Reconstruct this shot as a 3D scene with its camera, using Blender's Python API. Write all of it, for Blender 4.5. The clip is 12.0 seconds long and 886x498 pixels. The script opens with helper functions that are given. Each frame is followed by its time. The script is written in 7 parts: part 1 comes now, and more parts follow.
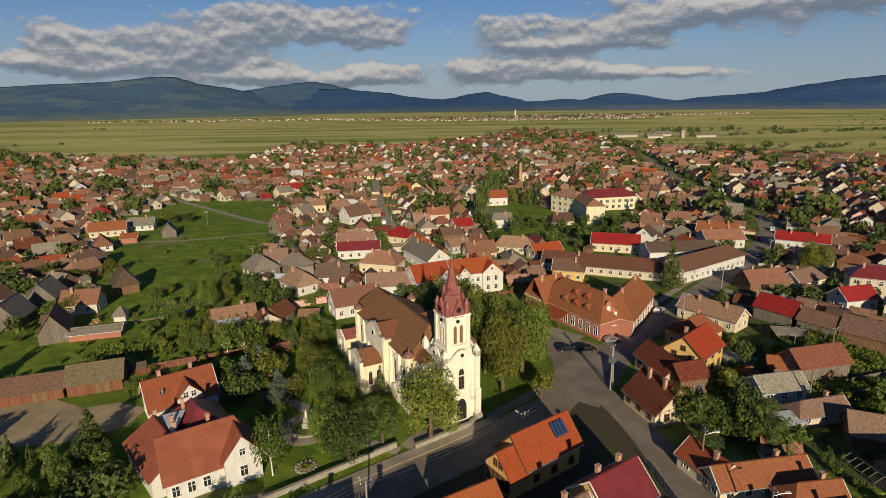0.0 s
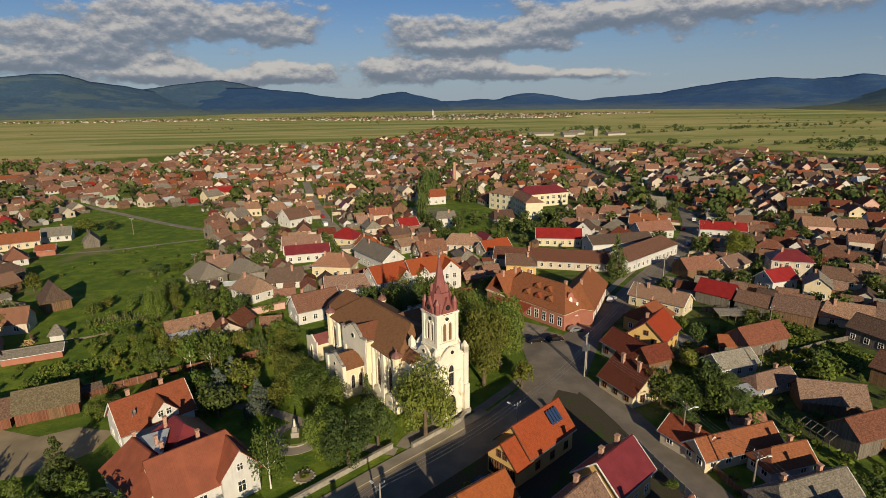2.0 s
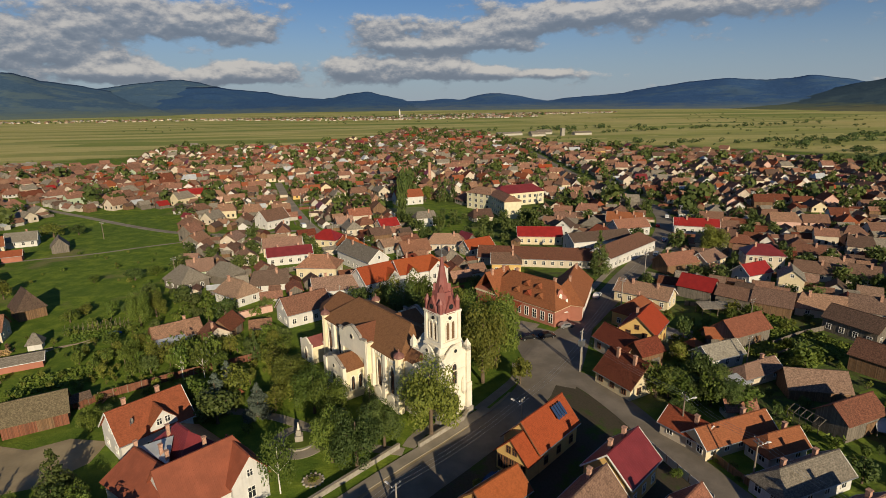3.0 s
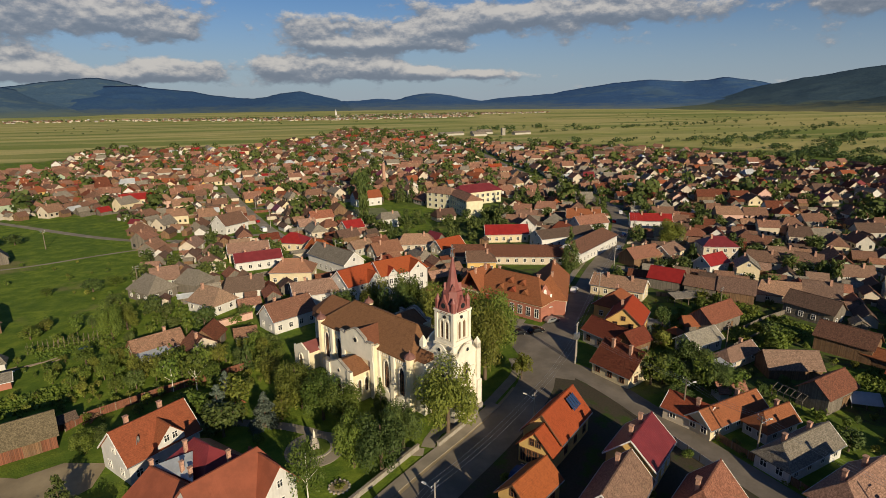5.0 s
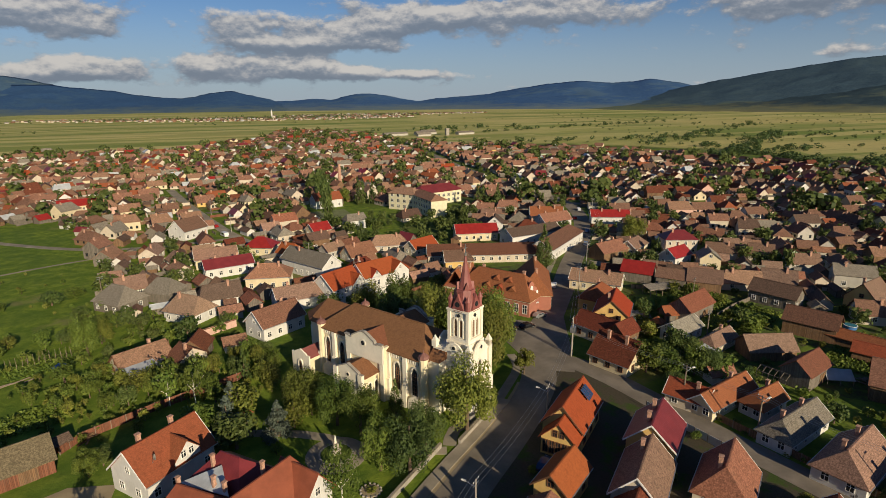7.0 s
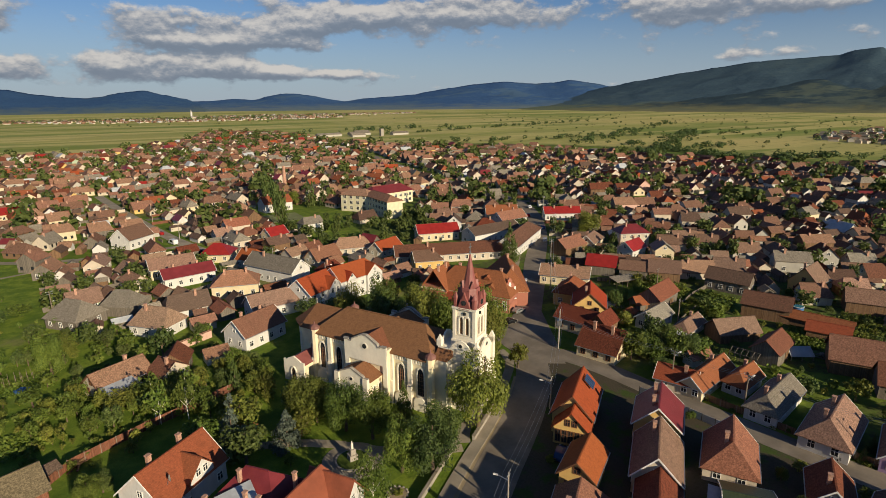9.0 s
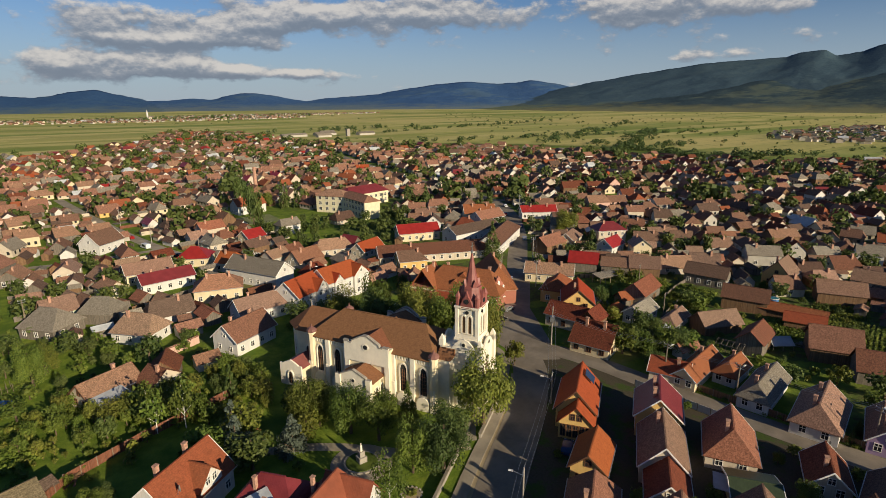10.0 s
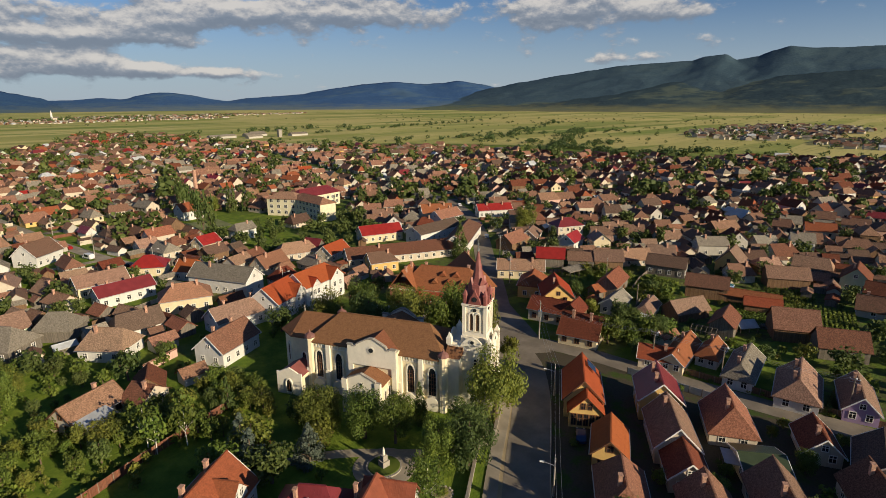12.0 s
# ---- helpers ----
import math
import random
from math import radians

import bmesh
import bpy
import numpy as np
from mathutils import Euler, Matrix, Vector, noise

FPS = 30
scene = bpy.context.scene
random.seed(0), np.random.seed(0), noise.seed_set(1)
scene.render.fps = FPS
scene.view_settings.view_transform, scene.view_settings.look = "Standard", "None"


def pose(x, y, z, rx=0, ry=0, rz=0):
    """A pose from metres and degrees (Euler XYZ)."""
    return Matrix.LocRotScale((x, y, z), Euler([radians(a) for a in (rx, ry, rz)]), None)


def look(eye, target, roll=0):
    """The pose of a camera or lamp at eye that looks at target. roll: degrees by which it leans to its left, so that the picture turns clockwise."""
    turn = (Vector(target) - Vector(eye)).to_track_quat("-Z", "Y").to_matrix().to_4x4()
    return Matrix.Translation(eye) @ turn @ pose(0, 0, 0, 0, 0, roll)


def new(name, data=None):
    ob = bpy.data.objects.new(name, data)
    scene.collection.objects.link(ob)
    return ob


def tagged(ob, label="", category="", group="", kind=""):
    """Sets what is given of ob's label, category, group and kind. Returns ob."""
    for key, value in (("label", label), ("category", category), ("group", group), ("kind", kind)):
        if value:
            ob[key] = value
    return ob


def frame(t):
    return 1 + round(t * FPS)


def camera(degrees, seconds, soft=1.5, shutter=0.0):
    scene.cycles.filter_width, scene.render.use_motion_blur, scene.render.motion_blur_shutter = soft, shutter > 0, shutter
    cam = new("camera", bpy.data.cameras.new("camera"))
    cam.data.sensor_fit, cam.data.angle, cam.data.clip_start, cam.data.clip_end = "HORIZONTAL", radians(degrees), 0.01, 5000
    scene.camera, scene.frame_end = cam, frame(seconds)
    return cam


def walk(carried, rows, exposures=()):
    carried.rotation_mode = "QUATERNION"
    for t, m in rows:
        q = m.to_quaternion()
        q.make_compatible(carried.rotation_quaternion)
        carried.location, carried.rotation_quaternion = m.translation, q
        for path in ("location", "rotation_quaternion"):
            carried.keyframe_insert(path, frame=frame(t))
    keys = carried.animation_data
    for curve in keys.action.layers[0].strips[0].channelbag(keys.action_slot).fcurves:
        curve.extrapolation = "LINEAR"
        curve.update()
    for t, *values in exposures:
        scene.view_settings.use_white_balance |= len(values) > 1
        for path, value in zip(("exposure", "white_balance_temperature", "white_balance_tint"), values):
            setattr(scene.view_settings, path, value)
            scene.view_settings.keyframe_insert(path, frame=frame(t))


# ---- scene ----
cam = camera(77.5, 12.0, 0.6)
METRES, EYE, TILT, LEAN, TURN = 80.06, 58.0, 0.0, 0.0, 0.0
ROWS = [
    (0.0, 0.0, 0.0, 0.0, -0.2, -14.89, 0.74),
    (0.5, -0.0372, -0.0025, 0.0004, -2.5, -14.93, 0.71),
    (1.0, -0.074, -0.0029, 0.0009, -4.81, -14.97, 0.7),
    (1.5, -0.1115, -0.002, 0.0018, -6.93, -15.01, 0.67),
    (2.0, -0.1503, 0.0004, 0.0023, -8.77, -15.02, 0.65),
    (2.5, -0.1891, 0.0042, 0.0024, -10.51, -15.05, 0.64),
    (3.0, -0.2288, 0.0095, 0.0031, -12.28, -15.06, 0.62),
    (5.0, -0.3898, 0.0447, 0.0067, -18.94, -15.12, 0.51),
    (5.5, -0.4294, 0.0562, 0.0076, -20.17, -15.13, 0.5),
    (6.0, -0.4695, 0.0689, 0.0084, -22.15, -15.15, 0.47),
    (6.5, -0.5095, 0.0829, 0.0091, -23.9, -15.15, 0.45),
    (7.0, -0.5487, 0.0984, 0.0095, -25.41, -15.15, 0.42),
    (9.0, -0.7032, 0.1735, 0.0118, -32.87, -15.17, 0.36),
    (9.5, -0.7404, 0.1963, 0.0119, -34.73, -15.18, 0.34),
    (10.0, -0.7765, 0.2204, 0.012, -36.65, -15.2, 0.31),
    (10.5, -0.8119, 0.246, 0.012, -38.43, -15.21, 0.27),
    (11.0, -0.8474, 0.2736, 0.0118, -40.38, -15.21, 0.25),
    (11.5, -0.882, 0.3024, 0.0118, -42.2, -15.21, 0.22),
    (12.0, -0.9158, 0.3323, 0.0116, -44.08, -15.21, 0.19),
]
walk(cam, [(t, pose(0, 0, EYE, TILT, LEAN, TURN) @ pose(METRES * x, METRES * y, METRES * z, 90 + pitch, roll, yaw)) for t, x, y, z, yaw, pitch, roll in ROWS],
     [(0.0, -0.11), (7.0, 0.0), (12.0, 0.16)])

# ---- light and air ----
SUN_EL, SUN_AZ = 18.5, 173.5      # degrees; azimuth clockwise from +y
sun = new("sun", bpy.data.lights.new("sun", "SUN"))
sun.data.energy, sun.data.angle, sun.data.color = 5.4, radians(0.6), (1.0, 0.845, 0.590)
_a, _e = radians(SUN_AZ), radians(SUN_EL)
SUN_DIR = Vector((math.sin(_a) * math.cos(_e), math.cos(_a) * math.cos(_e), math.sin(_e)))
sun.matrix_world = look(SUN_DIR * 300, (0, 0, 0))

world = bpy.data.worlds.new("sky")
scene.world = world
world.use_nodes = True


class Nodes:
    """Small helper to wire shader nodes."""

    def __init__(self, tree):
        self.t = tree
        tree.nodes.clear()

    def n(self, kind, ins=None, **props):
        node = self.t.nodes.new(kind)
        for k, v in props.items():
            setattr(node, k, v)
        for k, v in (ins or {}).items():
            sock = node.inputs[k]
            if hasattr(v, "is_linked"):
                self.t.links.new(v, sock)
            else:
                sock.default_value = v
        return node

    def m(self, op, a, b=0.0, c=0.0, clamp=False):
        node = self.n("ShaderNodeMath", {0: a, 1: b, 2: c}, operation=op, use_clamp=clamp)
        return node.outputs[0]

    def mix(self, f, a, b, blend="MIX"):
        node = self.n("ShaderNodeMix", {0: f, 6: a, 7: b}, data_type="RGBA", blend_type=blend)
        return node.outputs[2]

    def ramp(self, f, stops):
        node = self.n("ShaderNodeValToRGB", {0: f})
        el = node.color_ramp.elements
        while len(el) < len(stops):
            el.new(0.5)
        for e, (p, c) in zip(el, stops):
            e.position, e.color = p, (*c, 1) if len(c) == 3 else c
        return node.outputs[0]

    def noise(self, vec, scale, detail=4.0, rough=0.55):
        node = self.n("ShaderNodeTexNoise", {"Vector": vec, "Scale": scale, "Detail": detail, "Roughness": rough})
        return node.outputs[0]

    def range(self, v, a, b, c=0.0, d=1.0, smooth=True):
        node = self.n("ShaderNodeMapRange", {0: v, 1: a, 2: b, 3: c, 4: d}, interpolation_type="SMOOTHSTEP" if smooth else "LINEAR")
        return node.outputs[0]


def build_sky():
    w = Nodes(world.node_tree)
    sky = w.n("ShaderNodeTexSky", sky_type="NISHITA", sun_disc=False, sun_elevation=radians(SUN_EL), sun_rotation=radians(SUN_AZ),
              altitude=700.0, air_density=1.0, dust_density=0.3, ozone_density=2.5)
    co = w.n("ShaderNodeTexCoord").outputs["Generated"]
    s = w.n("ShaderNodeSeparateXYZ", {0: co})
    az = w.m("ARCTAN2", s.outputs[0], s.outputs[1])
    el = w.m("ARCSINE", s.outputs[2])
    # cloud banks: azimuth, elevation, half width, half height (degrees), weight
    banks = [(-13.5, 7.3, 7.5, 1.3, 0.60), (-6.5, 6.6, 4.0, 0.9, 0.45), (-23.0, 5.9, 5.5, 1.1, 0.50), (-32.4, 5.3, 3.2, 0.9, 0.62), (-35.5, 3.6, 2.6, 0.5, 0.45), (-30.3, 3.1, 3.6, 0.6, 0.60),
             (-24.0, 4.1, 8.0, 0.6, 0.48), (-19.0, 2.6, 5.0, 0.6, 0.52), (-11.6, 2.4, 6.0, 0.6, 0.52), (-5.6, 2.7, 3.6, 0.8, 0.52), (3.9, 2.8, 3.6, 0.9, 0.55), (10.2, 3.2, 4.4, 0.8, 0.66), (16.4, 2.6, 3.0, 0.5, 0.55), (21.5, 2.4, 4.2, 0.4, 0.50),
             (6.1, 6.6, 3.2, 0.9, 0.52), (15.6, 6.1, 5.8, 0.9, 0.55), (12.0, 5.2, 7.6, 0.4, 0.45), (19.5, 7.3, 4.2, 0.8, 0.46), (26.0, 7.6, 6.5, 0.9, 0.55), (36.0, 8.0, 7.5, 1.1, 0.60), (56.0, 7.9, 7.5, 1.1, 0.66), (65.0, 7.5, 4.0, 0.5, 0.40),
             (61.6, 3.6, 4.0, 0.4, 0.34), (27.0, 2.3, 3.5, 0.3, 0.25), (-48, 6.0, 8.0, 1.6, 0.5), (-60, 4.5, 10, 1.6, 0.5), (90, 9.5, 8, 1.0, 0.4)]

    def density(lift):
        e = w.m("ADD", el, lift)
        p = w.n("ShaderNodeCombineXYZ", {0: w.m("MULTIPLY", az, 15.0), 1: w.m("MULTIPLY", e, 27.0), 2: 3.7}).outputs[0]
        big = w.noise(p, 1.05, 8.0, 0.55)
        fine = w.noise(p, 3.6, 6.0, 0.6)
        total = None
        for a, b, wa, wb, k in banks:
            dx = w.m("MULTIPLY", w.m("SUBTRACT", az, radians(a)), 1 / radians(wa))
            dy = w.m("MULTIPLY", w.m("SUBTRACT", e, radians(b)), 1 / radians(wb * 1.5))
            r = w.m("ADD", w.m("MULTIPLY", dx, dx), w.m("MULTIPLY", dy, dy))
            g = w.m("MULTIPLY", w.m("EXPONENT", w.m("MULTIPLY", r, -1.0)), k * 1.1)
            total = g if total is None else w.m("ADD", total, g)
        v = w.m("ADD", total, w.m("MULTIPLY", w.m("SUBTRACT", big, 0.5), 1.35))
        return w.m("ADD", v, w.m("MULTIPLY", w.m("SUBTRACT", fine, 0.5), 0.42))

    here, above = density(0.0), density(0.0085)
    cover = w.range(here, 0.13, 0.41)
    top = w.range(w.m("SUBTRACT", here, above), -0.26, 0.36)
    grey = w.ramp(top, [(0.0, (0.28, 0.335, 0.42)), (0.34, (0.39, 0.435, 0.51)), (0.60, (0.58, 0.59, 0.62)), (1.0, (0.96, 0.91, 0.85))])
    cloud = w.mix(1.0, grey, (CLOUD, CLOUD, CLOUD, 1), "MULTIPLY")
    # thin veil towards the horizon
    veil = w.range(el, radians(-1), radians(10.5), 0.82, 0.0)
    base = w.mix(veil, w.mix(1.0, sky.outputs[0], (0.78, 0.99, 1.30, 1), "MULTIPLY"), w.mix(1.0, (0.54, 0.64, 0.76, 1), (CLOUD, CLOUD, CLOUD, 1), "MULTIPLY"))
    col = w.mix(w.m("MULTIPLY", cover, 0.93), base, cloud)
    bg = w.n("ShaderNodeBackground", {0: col, 1: SKY})
    w.t.links.new(bg.outputs[0], w.n("ShaderNodeOutputWorld").inputs[0])


SKY, CLOUD = 0.052, 11.6
build_sky()

# ---- materials ----


def material(name, build, rough=0.8, metal=0.0, spec=0.3, thin=0.0):
    """build(w, coords) gives colour, and bump height or None; coords are the object's own metres."""
    mat = bpy.data.materials.new(name)
    mat.use_nodes = True
    w = Nodes(mat.node_tree)
    tc = w.n("ShaderNodeTexCoord")
    got = build(w, tc.outputs["Object"])
    col, bump = got[0], got[1]
    b = w.n("ShaderNodeBsdfPrincipled", {"Base Color": col, "Roughness": rough, "Metallic": metal, "Specular IOR Level": spec})
    if bump is not None:
        bn = w.n("ShaderNodeBump", {"Height": bump, "Strength": got[2], "Distance": got[3]})
        w.t.links.new(bn.outputs[0], b.inputs["Normal"])
    if len(got) > 4:
        w.t.links.new(got[4], b.inputs["Roughness"])
    out = b.outputs[0]
    if thin:
        tr = w.n("ShaderNodeBsdfTranslucent", {0: col})
        out = w.n("ShaderNodeMixShader", {0: thin, 1: out, 2: tr.outputs[0]}).outputs[0]
    w.t.links.new(out, w.n("ShaderNodeOutputMaterial").inputs[0])
    return mat


def rgb(c):
    return (*c, 1.0)


def scaled(c, k):
    return (c[0] * k, c[1] * k, c[2] * k, 1.0)


def tile_roof(name, c, moss=0.25, island=False, var=0.35, mottle=1.0):
    def build(w, p):
        rnd = w.n("ShaderNodeNewGeometry").outputs["Random Per Island"] if island else w.n("ShaderNodeObjectInfo").outputs["Random"]
        s = w.n("ShaderNodeSeparateXYZ", {0: p})
        rows = w.m("FRACT", w.m("MULTIPLY", s.outputs[2], 5.0))
        across = w.m("FRACT", w.m("MULTIPLY", w.m("ADD", s.outputs[0], s.outputs[1]), 3.6))
        fine = w.noise(p, 3.4, 5.0, 0.8)
        patch = w.noise(p, 0.55, 5.0, 0.65)
        streak = w.noise(w.n("ShaderNodeMapping", {0: p, 3: (1.6, 1.6, 0.25)}).outputs[0], 1.0, 4.0, 0.6)
        col = w.mix(w.range(fine, 0.36, 0.64), scaled(c, 1 - 0.48 * mottle), scaled(c, 1 + 0.36 * mottle))
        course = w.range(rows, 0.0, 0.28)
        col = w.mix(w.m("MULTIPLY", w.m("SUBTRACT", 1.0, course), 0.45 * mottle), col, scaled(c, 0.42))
        col = w.mix(w.m("MULTIPLY", w.range(streak, 0.45, 0.75), 0.45), col, scaled(c, 0.48))
        col = w.mix(w.m("MULTIPLY", w.range(patch, 0.52, 0.72), moss), col, (0.10, 0.085, 0.05, 1))
        hs = w.n("ShaderNodeHueSaturation", {0: w.range(rnd, 0, 1, 0.492, 0.512, False), 1: w.range(rnd, 0, 1, 1.08, 1.06 - var, False),
                                             2: w.range(w.m("FRACT", w.m("MULTIPLY", rnd, 7.13)), 0, 1, 1 - var, 1 + var * 0.8, False), 4: col})
        h = w.m("ADD", w.m("MULTIPLY", rows, 0.8), w.m("MULTIPLY", across, 0.35))
        return hs.outputs[0], w.m("ADD", h, w.m("MULTIPLY", fine, 0.5)), 0.55, 0.05
    return material(name, build, 0.85, spec=0.2)


def sheet_roof(name, c, rough=0.38):
    def build(w, p):
        s = w.n("ShaderNodeSeparateXYZ", {0: p})
        seam = w.m("FRACT", w.m("MULTIPLY", s.outputs[0], 2.0))
        ridge = w.range(w.m("ABSOLUTE", w.m("SUBTRACT", seam, 0.5)), 0.42, 0.5)
        steps = w.m("FRACT", w.m("MULTIPLY", s.outputs[2], 3.3))
        patch = w.noise(p, 0.5, 5.0, 0.6)
        fine = w.noise(p, 6.0, 3.0, 0.6)
        col = w.mix(w.range(patch, 0.3, 0.75), scaled(c, 0.82), scaled(c, 1.12))
        col = w.mix(w.m("MULTIPLY", w.range(fine, 0.5, 0.8), 0.25), col, scaled(c, 0.7))
        return col, w.m("ADD", ridge, w.m("MULTIPLY", steps, 0.3)), 0.35, 0.04
    return material(name, build, rough, spec=0.35)


def plaster(name, c, dirt=0.35, island=False):
    def build(w, p):
        patch = w.noise(p, 0.45, 5.0, 0.65)
        fine = w.noise(p, 9.0, 3.0, 0.6)
        streak = w.noise(w.n("ShaderNodeMapping", {0: p, 3: (2.2, 2.2, 0.3)}).outputs[0], 1.0, 4.0, 0.6)
        col = w.mix(w.range(patch, 0.3, 0.75), rgb(c), scaled(c, 0.84))
        col = w.mix(w.m("MULTIPLY", w.range(streak, 0.5, 0.8), dirt), col, (c[0] * 0.55, c[1] * 0.52, c[2] * 0.48, 1))
        if island:
            r = w.n("ShaderNodeNewGeometry").outputs["Random Per Island"]
            col = w.n("ShaderNodeHueSaturation", {0: w.range(r, 0, 1, 0.47, 0.53, False), 1: w.range(r, 0, 1, 0.6, 1.3, False), 2: w.range(w.m("FRACT", w.m("MULTIPLY", r, 5.7)), 0, 1, 0.6, 1.1, False), 4: col}).outputs[0]
        return col, fine, 0.25, 0.02
    return material(name, build, 0.9, spec=0.2)


def boards(name, c, weather=0.4):
    def build(w, p):
        s = w.n("ShaderNodeSeparateXYZ", {0: p})
        x = w.m("ADD", s.outputs[0], s.outputs[1])
        gap = w.range(w.m("ABSOLUTE", w.m("SUBTRACT", w.m("FRACT", w.m("MULTIPLY", x, 5.0)), 0.5)), 0.40, 0.5)
        cell = w.n("ShaderNodeTexWhiteNoise", {1: w.m("FLOOR", w.m("MULTIPLY", x, 5.0))}, noise_dimensions="1D").outputs[0]
        grain = w.noise(w.n("ShaderNodeMapping", {0: p, 3: (9.0, 9.0, 0.8)}).outputs[0], 1.0, 4.0, 0.6)
        col = w.mix(cell, scaled(c, 0.75), scaled(c, 1.25))
        col = w.mix(w.m("MULTIPLY", w.range(grain, 0.4, 0.75), weather), col, (0.16, 0.14, 0.12, 1))
        col = w.mix(gap, col, scaled(c, 0.3))
        return col, w.m("SUBTRACT", 1.0, gap), 0.4, 0.03
    return material(name, build, 0.85, spec=0.2)


def leaves(name, c, c2):
    def build(w, p):
        g = w.n("ShaderNodeNewGeometry").outputs["Random Per Island"]
        o = w.n("ShaderNodeObjectInfo").outputs["Random"]
        patch = w.noise(p, 0.35, 3.0, 0.6)
        f = w.m("ADD", w.m("MULTIPLY", g, 0.6), w.m("MULTIPLY", patch, 0.5), clamp=True)
        col = w.mix(f, rgb(c), rgb(c2))
        lot = w.noise(p, 0.11, 2.0, 0.5)
        col = w.n("ShaderNodeHueSaturation", {0: w.range(lot, 0.35, 0.65, 0.508, 0.492), 1: 1.0, 2: w.range(lot, 0.35, 0.65, 0.82, 1.16), 4: col}).outputs[0]
        hs = w.n("ShaderNodeHueSaturation", {0: w.range(o, 0, 1, 0.485, 0.512, False), 1: 1.0, 2: w.range(w.m("FRACT", w.m("MULTIPLY", o, 9.1)), 0, 1, 0.75, 1.25, False), 4: col})
        return hs.outputs[0], None
    return material(name, build, 0.6, spec=0.25, thin=0.28)


def plain(name, c, rough=0.7, metal=0.0, vary=0.2, size=2.0):
    def build(w, p):
        f = w.noise(p, size, 4.0, 0.6)
        return w.mix(w.range(f, 0.3, 0.75), scaled(c, 1 + vary), scaled(c, 1 - vary)), w.noise(p, size * 5, 2.0), 0.2, 0.01
    return material(name, build, rough, metal)


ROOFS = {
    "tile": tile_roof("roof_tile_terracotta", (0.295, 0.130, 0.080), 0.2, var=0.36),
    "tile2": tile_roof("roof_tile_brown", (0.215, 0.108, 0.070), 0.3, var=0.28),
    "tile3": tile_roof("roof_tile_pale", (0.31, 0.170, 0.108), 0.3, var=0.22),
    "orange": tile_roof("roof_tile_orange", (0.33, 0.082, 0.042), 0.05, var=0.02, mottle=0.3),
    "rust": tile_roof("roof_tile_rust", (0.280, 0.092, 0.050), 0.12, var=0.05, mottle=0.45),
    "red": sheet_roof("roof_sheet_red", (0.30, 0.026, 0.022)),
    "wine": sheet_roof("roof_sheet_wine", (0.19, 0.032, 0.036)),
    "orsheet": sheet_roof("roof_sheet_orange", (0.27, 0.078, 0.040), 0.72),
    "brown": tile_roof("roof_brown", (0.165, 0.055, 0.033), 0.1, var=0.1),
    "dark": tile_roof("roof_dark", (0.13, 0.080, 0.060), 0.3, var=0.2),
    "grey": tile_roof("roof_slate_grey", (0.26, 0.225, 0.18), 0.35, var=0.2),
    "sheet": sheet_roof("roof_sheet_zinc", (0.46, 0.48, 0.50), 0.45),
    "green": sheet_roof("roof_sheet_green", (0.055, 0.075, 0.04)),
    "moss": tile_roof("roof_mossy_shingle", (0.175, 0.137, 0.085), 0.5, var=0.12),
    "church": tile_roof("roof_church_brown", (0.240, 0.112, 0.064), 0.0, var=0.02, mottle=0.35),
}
WALLS = {
    "white": plaster("plaster_white", (0.64, 0.62, 0.59), 0.4),
    "cream": plaster("plaster_cream", (0.66, 0.56, 0.38), 0.25),
    "yellow": plaster("plaster_yellow", (0.66, 0.44, 0.165), 0.15),
    "pale": plaster("plaster_pale_yellow", (0.70, 0.64, 0.45), 0.2),
    "grey": plaster("plaster_grey", (0.46, 0.43, 0.38), 0.5),
    "dirty": plaster("plaster_weathered", (0.58, 0.50, 0.40), 0.6),
    "pink": plaster("plaster_pink", (0.62, 0.40, 0.33), 0.3),
    "green": plaster("plaster_green", (0.42, 0.50, 0.36), 0.3),
    "purple": plaster("plaster_lilac", (0.36, 0.26, 0.42), 0.3),
    "wood": boards("boards_brown", (0.20, 0.115, 0.062)),
    "greywood": boards("boards_grey", (0.18, 0.155, 0.128), 0.6),
    "redwood": boards("boards_red", (0.20, 0.078, 0.045), 0.3),
    "brick": plaster("brick_red", (0.40, 0.165, 0.115), 0.3),
}
CHURCH_WALL = plaster("church_render_cream", (0.79, 0.69, 0.475), 0.18)
CHURCH_WHITE = plaster("church_trim_white", (0.82, 0.76, 0.635), 0.15)
SPIRE = sheet_roof("spire_painted_sheet", (0.265, 0.090, 0.080), 0.5)
CAP = sheet_roof("turret_cap_sheet", (0.21, 0.098, 0.082), 0.65)
GLASS = plain("window_glass_dark", (0.025, 0.028, 0.032), 0.08, 0.0, 0.3)
FRAME = plain("window_frame_white", (0.74, 0.72, 0.68), 0.5)
FRAME_BROWN = plain("window_frame_brown", (0.16, 0.075, 0.04), 0.5)
CHIMNEY = plain("chimney_brick", (0.42, 0.24, 0.17), 0.9, 0.0, 0.35, 3.0)
METAL = plain("galvanised_metal", (0.42, 0.43, 0.44), 0.4, 0.8)
CONCRETE = plain("concrete", (0.31, 0.28, 0.24), 0.9, 0.0, 0.2, 1.2)
TIMBER = plain("pole_timber", (0.20, 0.16, 0.12), 0.85, 0.0, 0.3, 3.0)
BARK = plain("bark_brown", (0.12, 0.085, 0.058), 0.95, 0.0, 0.35, 4.0)
BIRCH = plain("bark_birch", (0.62, 0.58, 0.52), 0.8, 0.0, 0.5, 4.0)
LEAF = leaves("leaves_green", (0.058, 0.104, 0.017), (0.205, 0.250, 0.044))
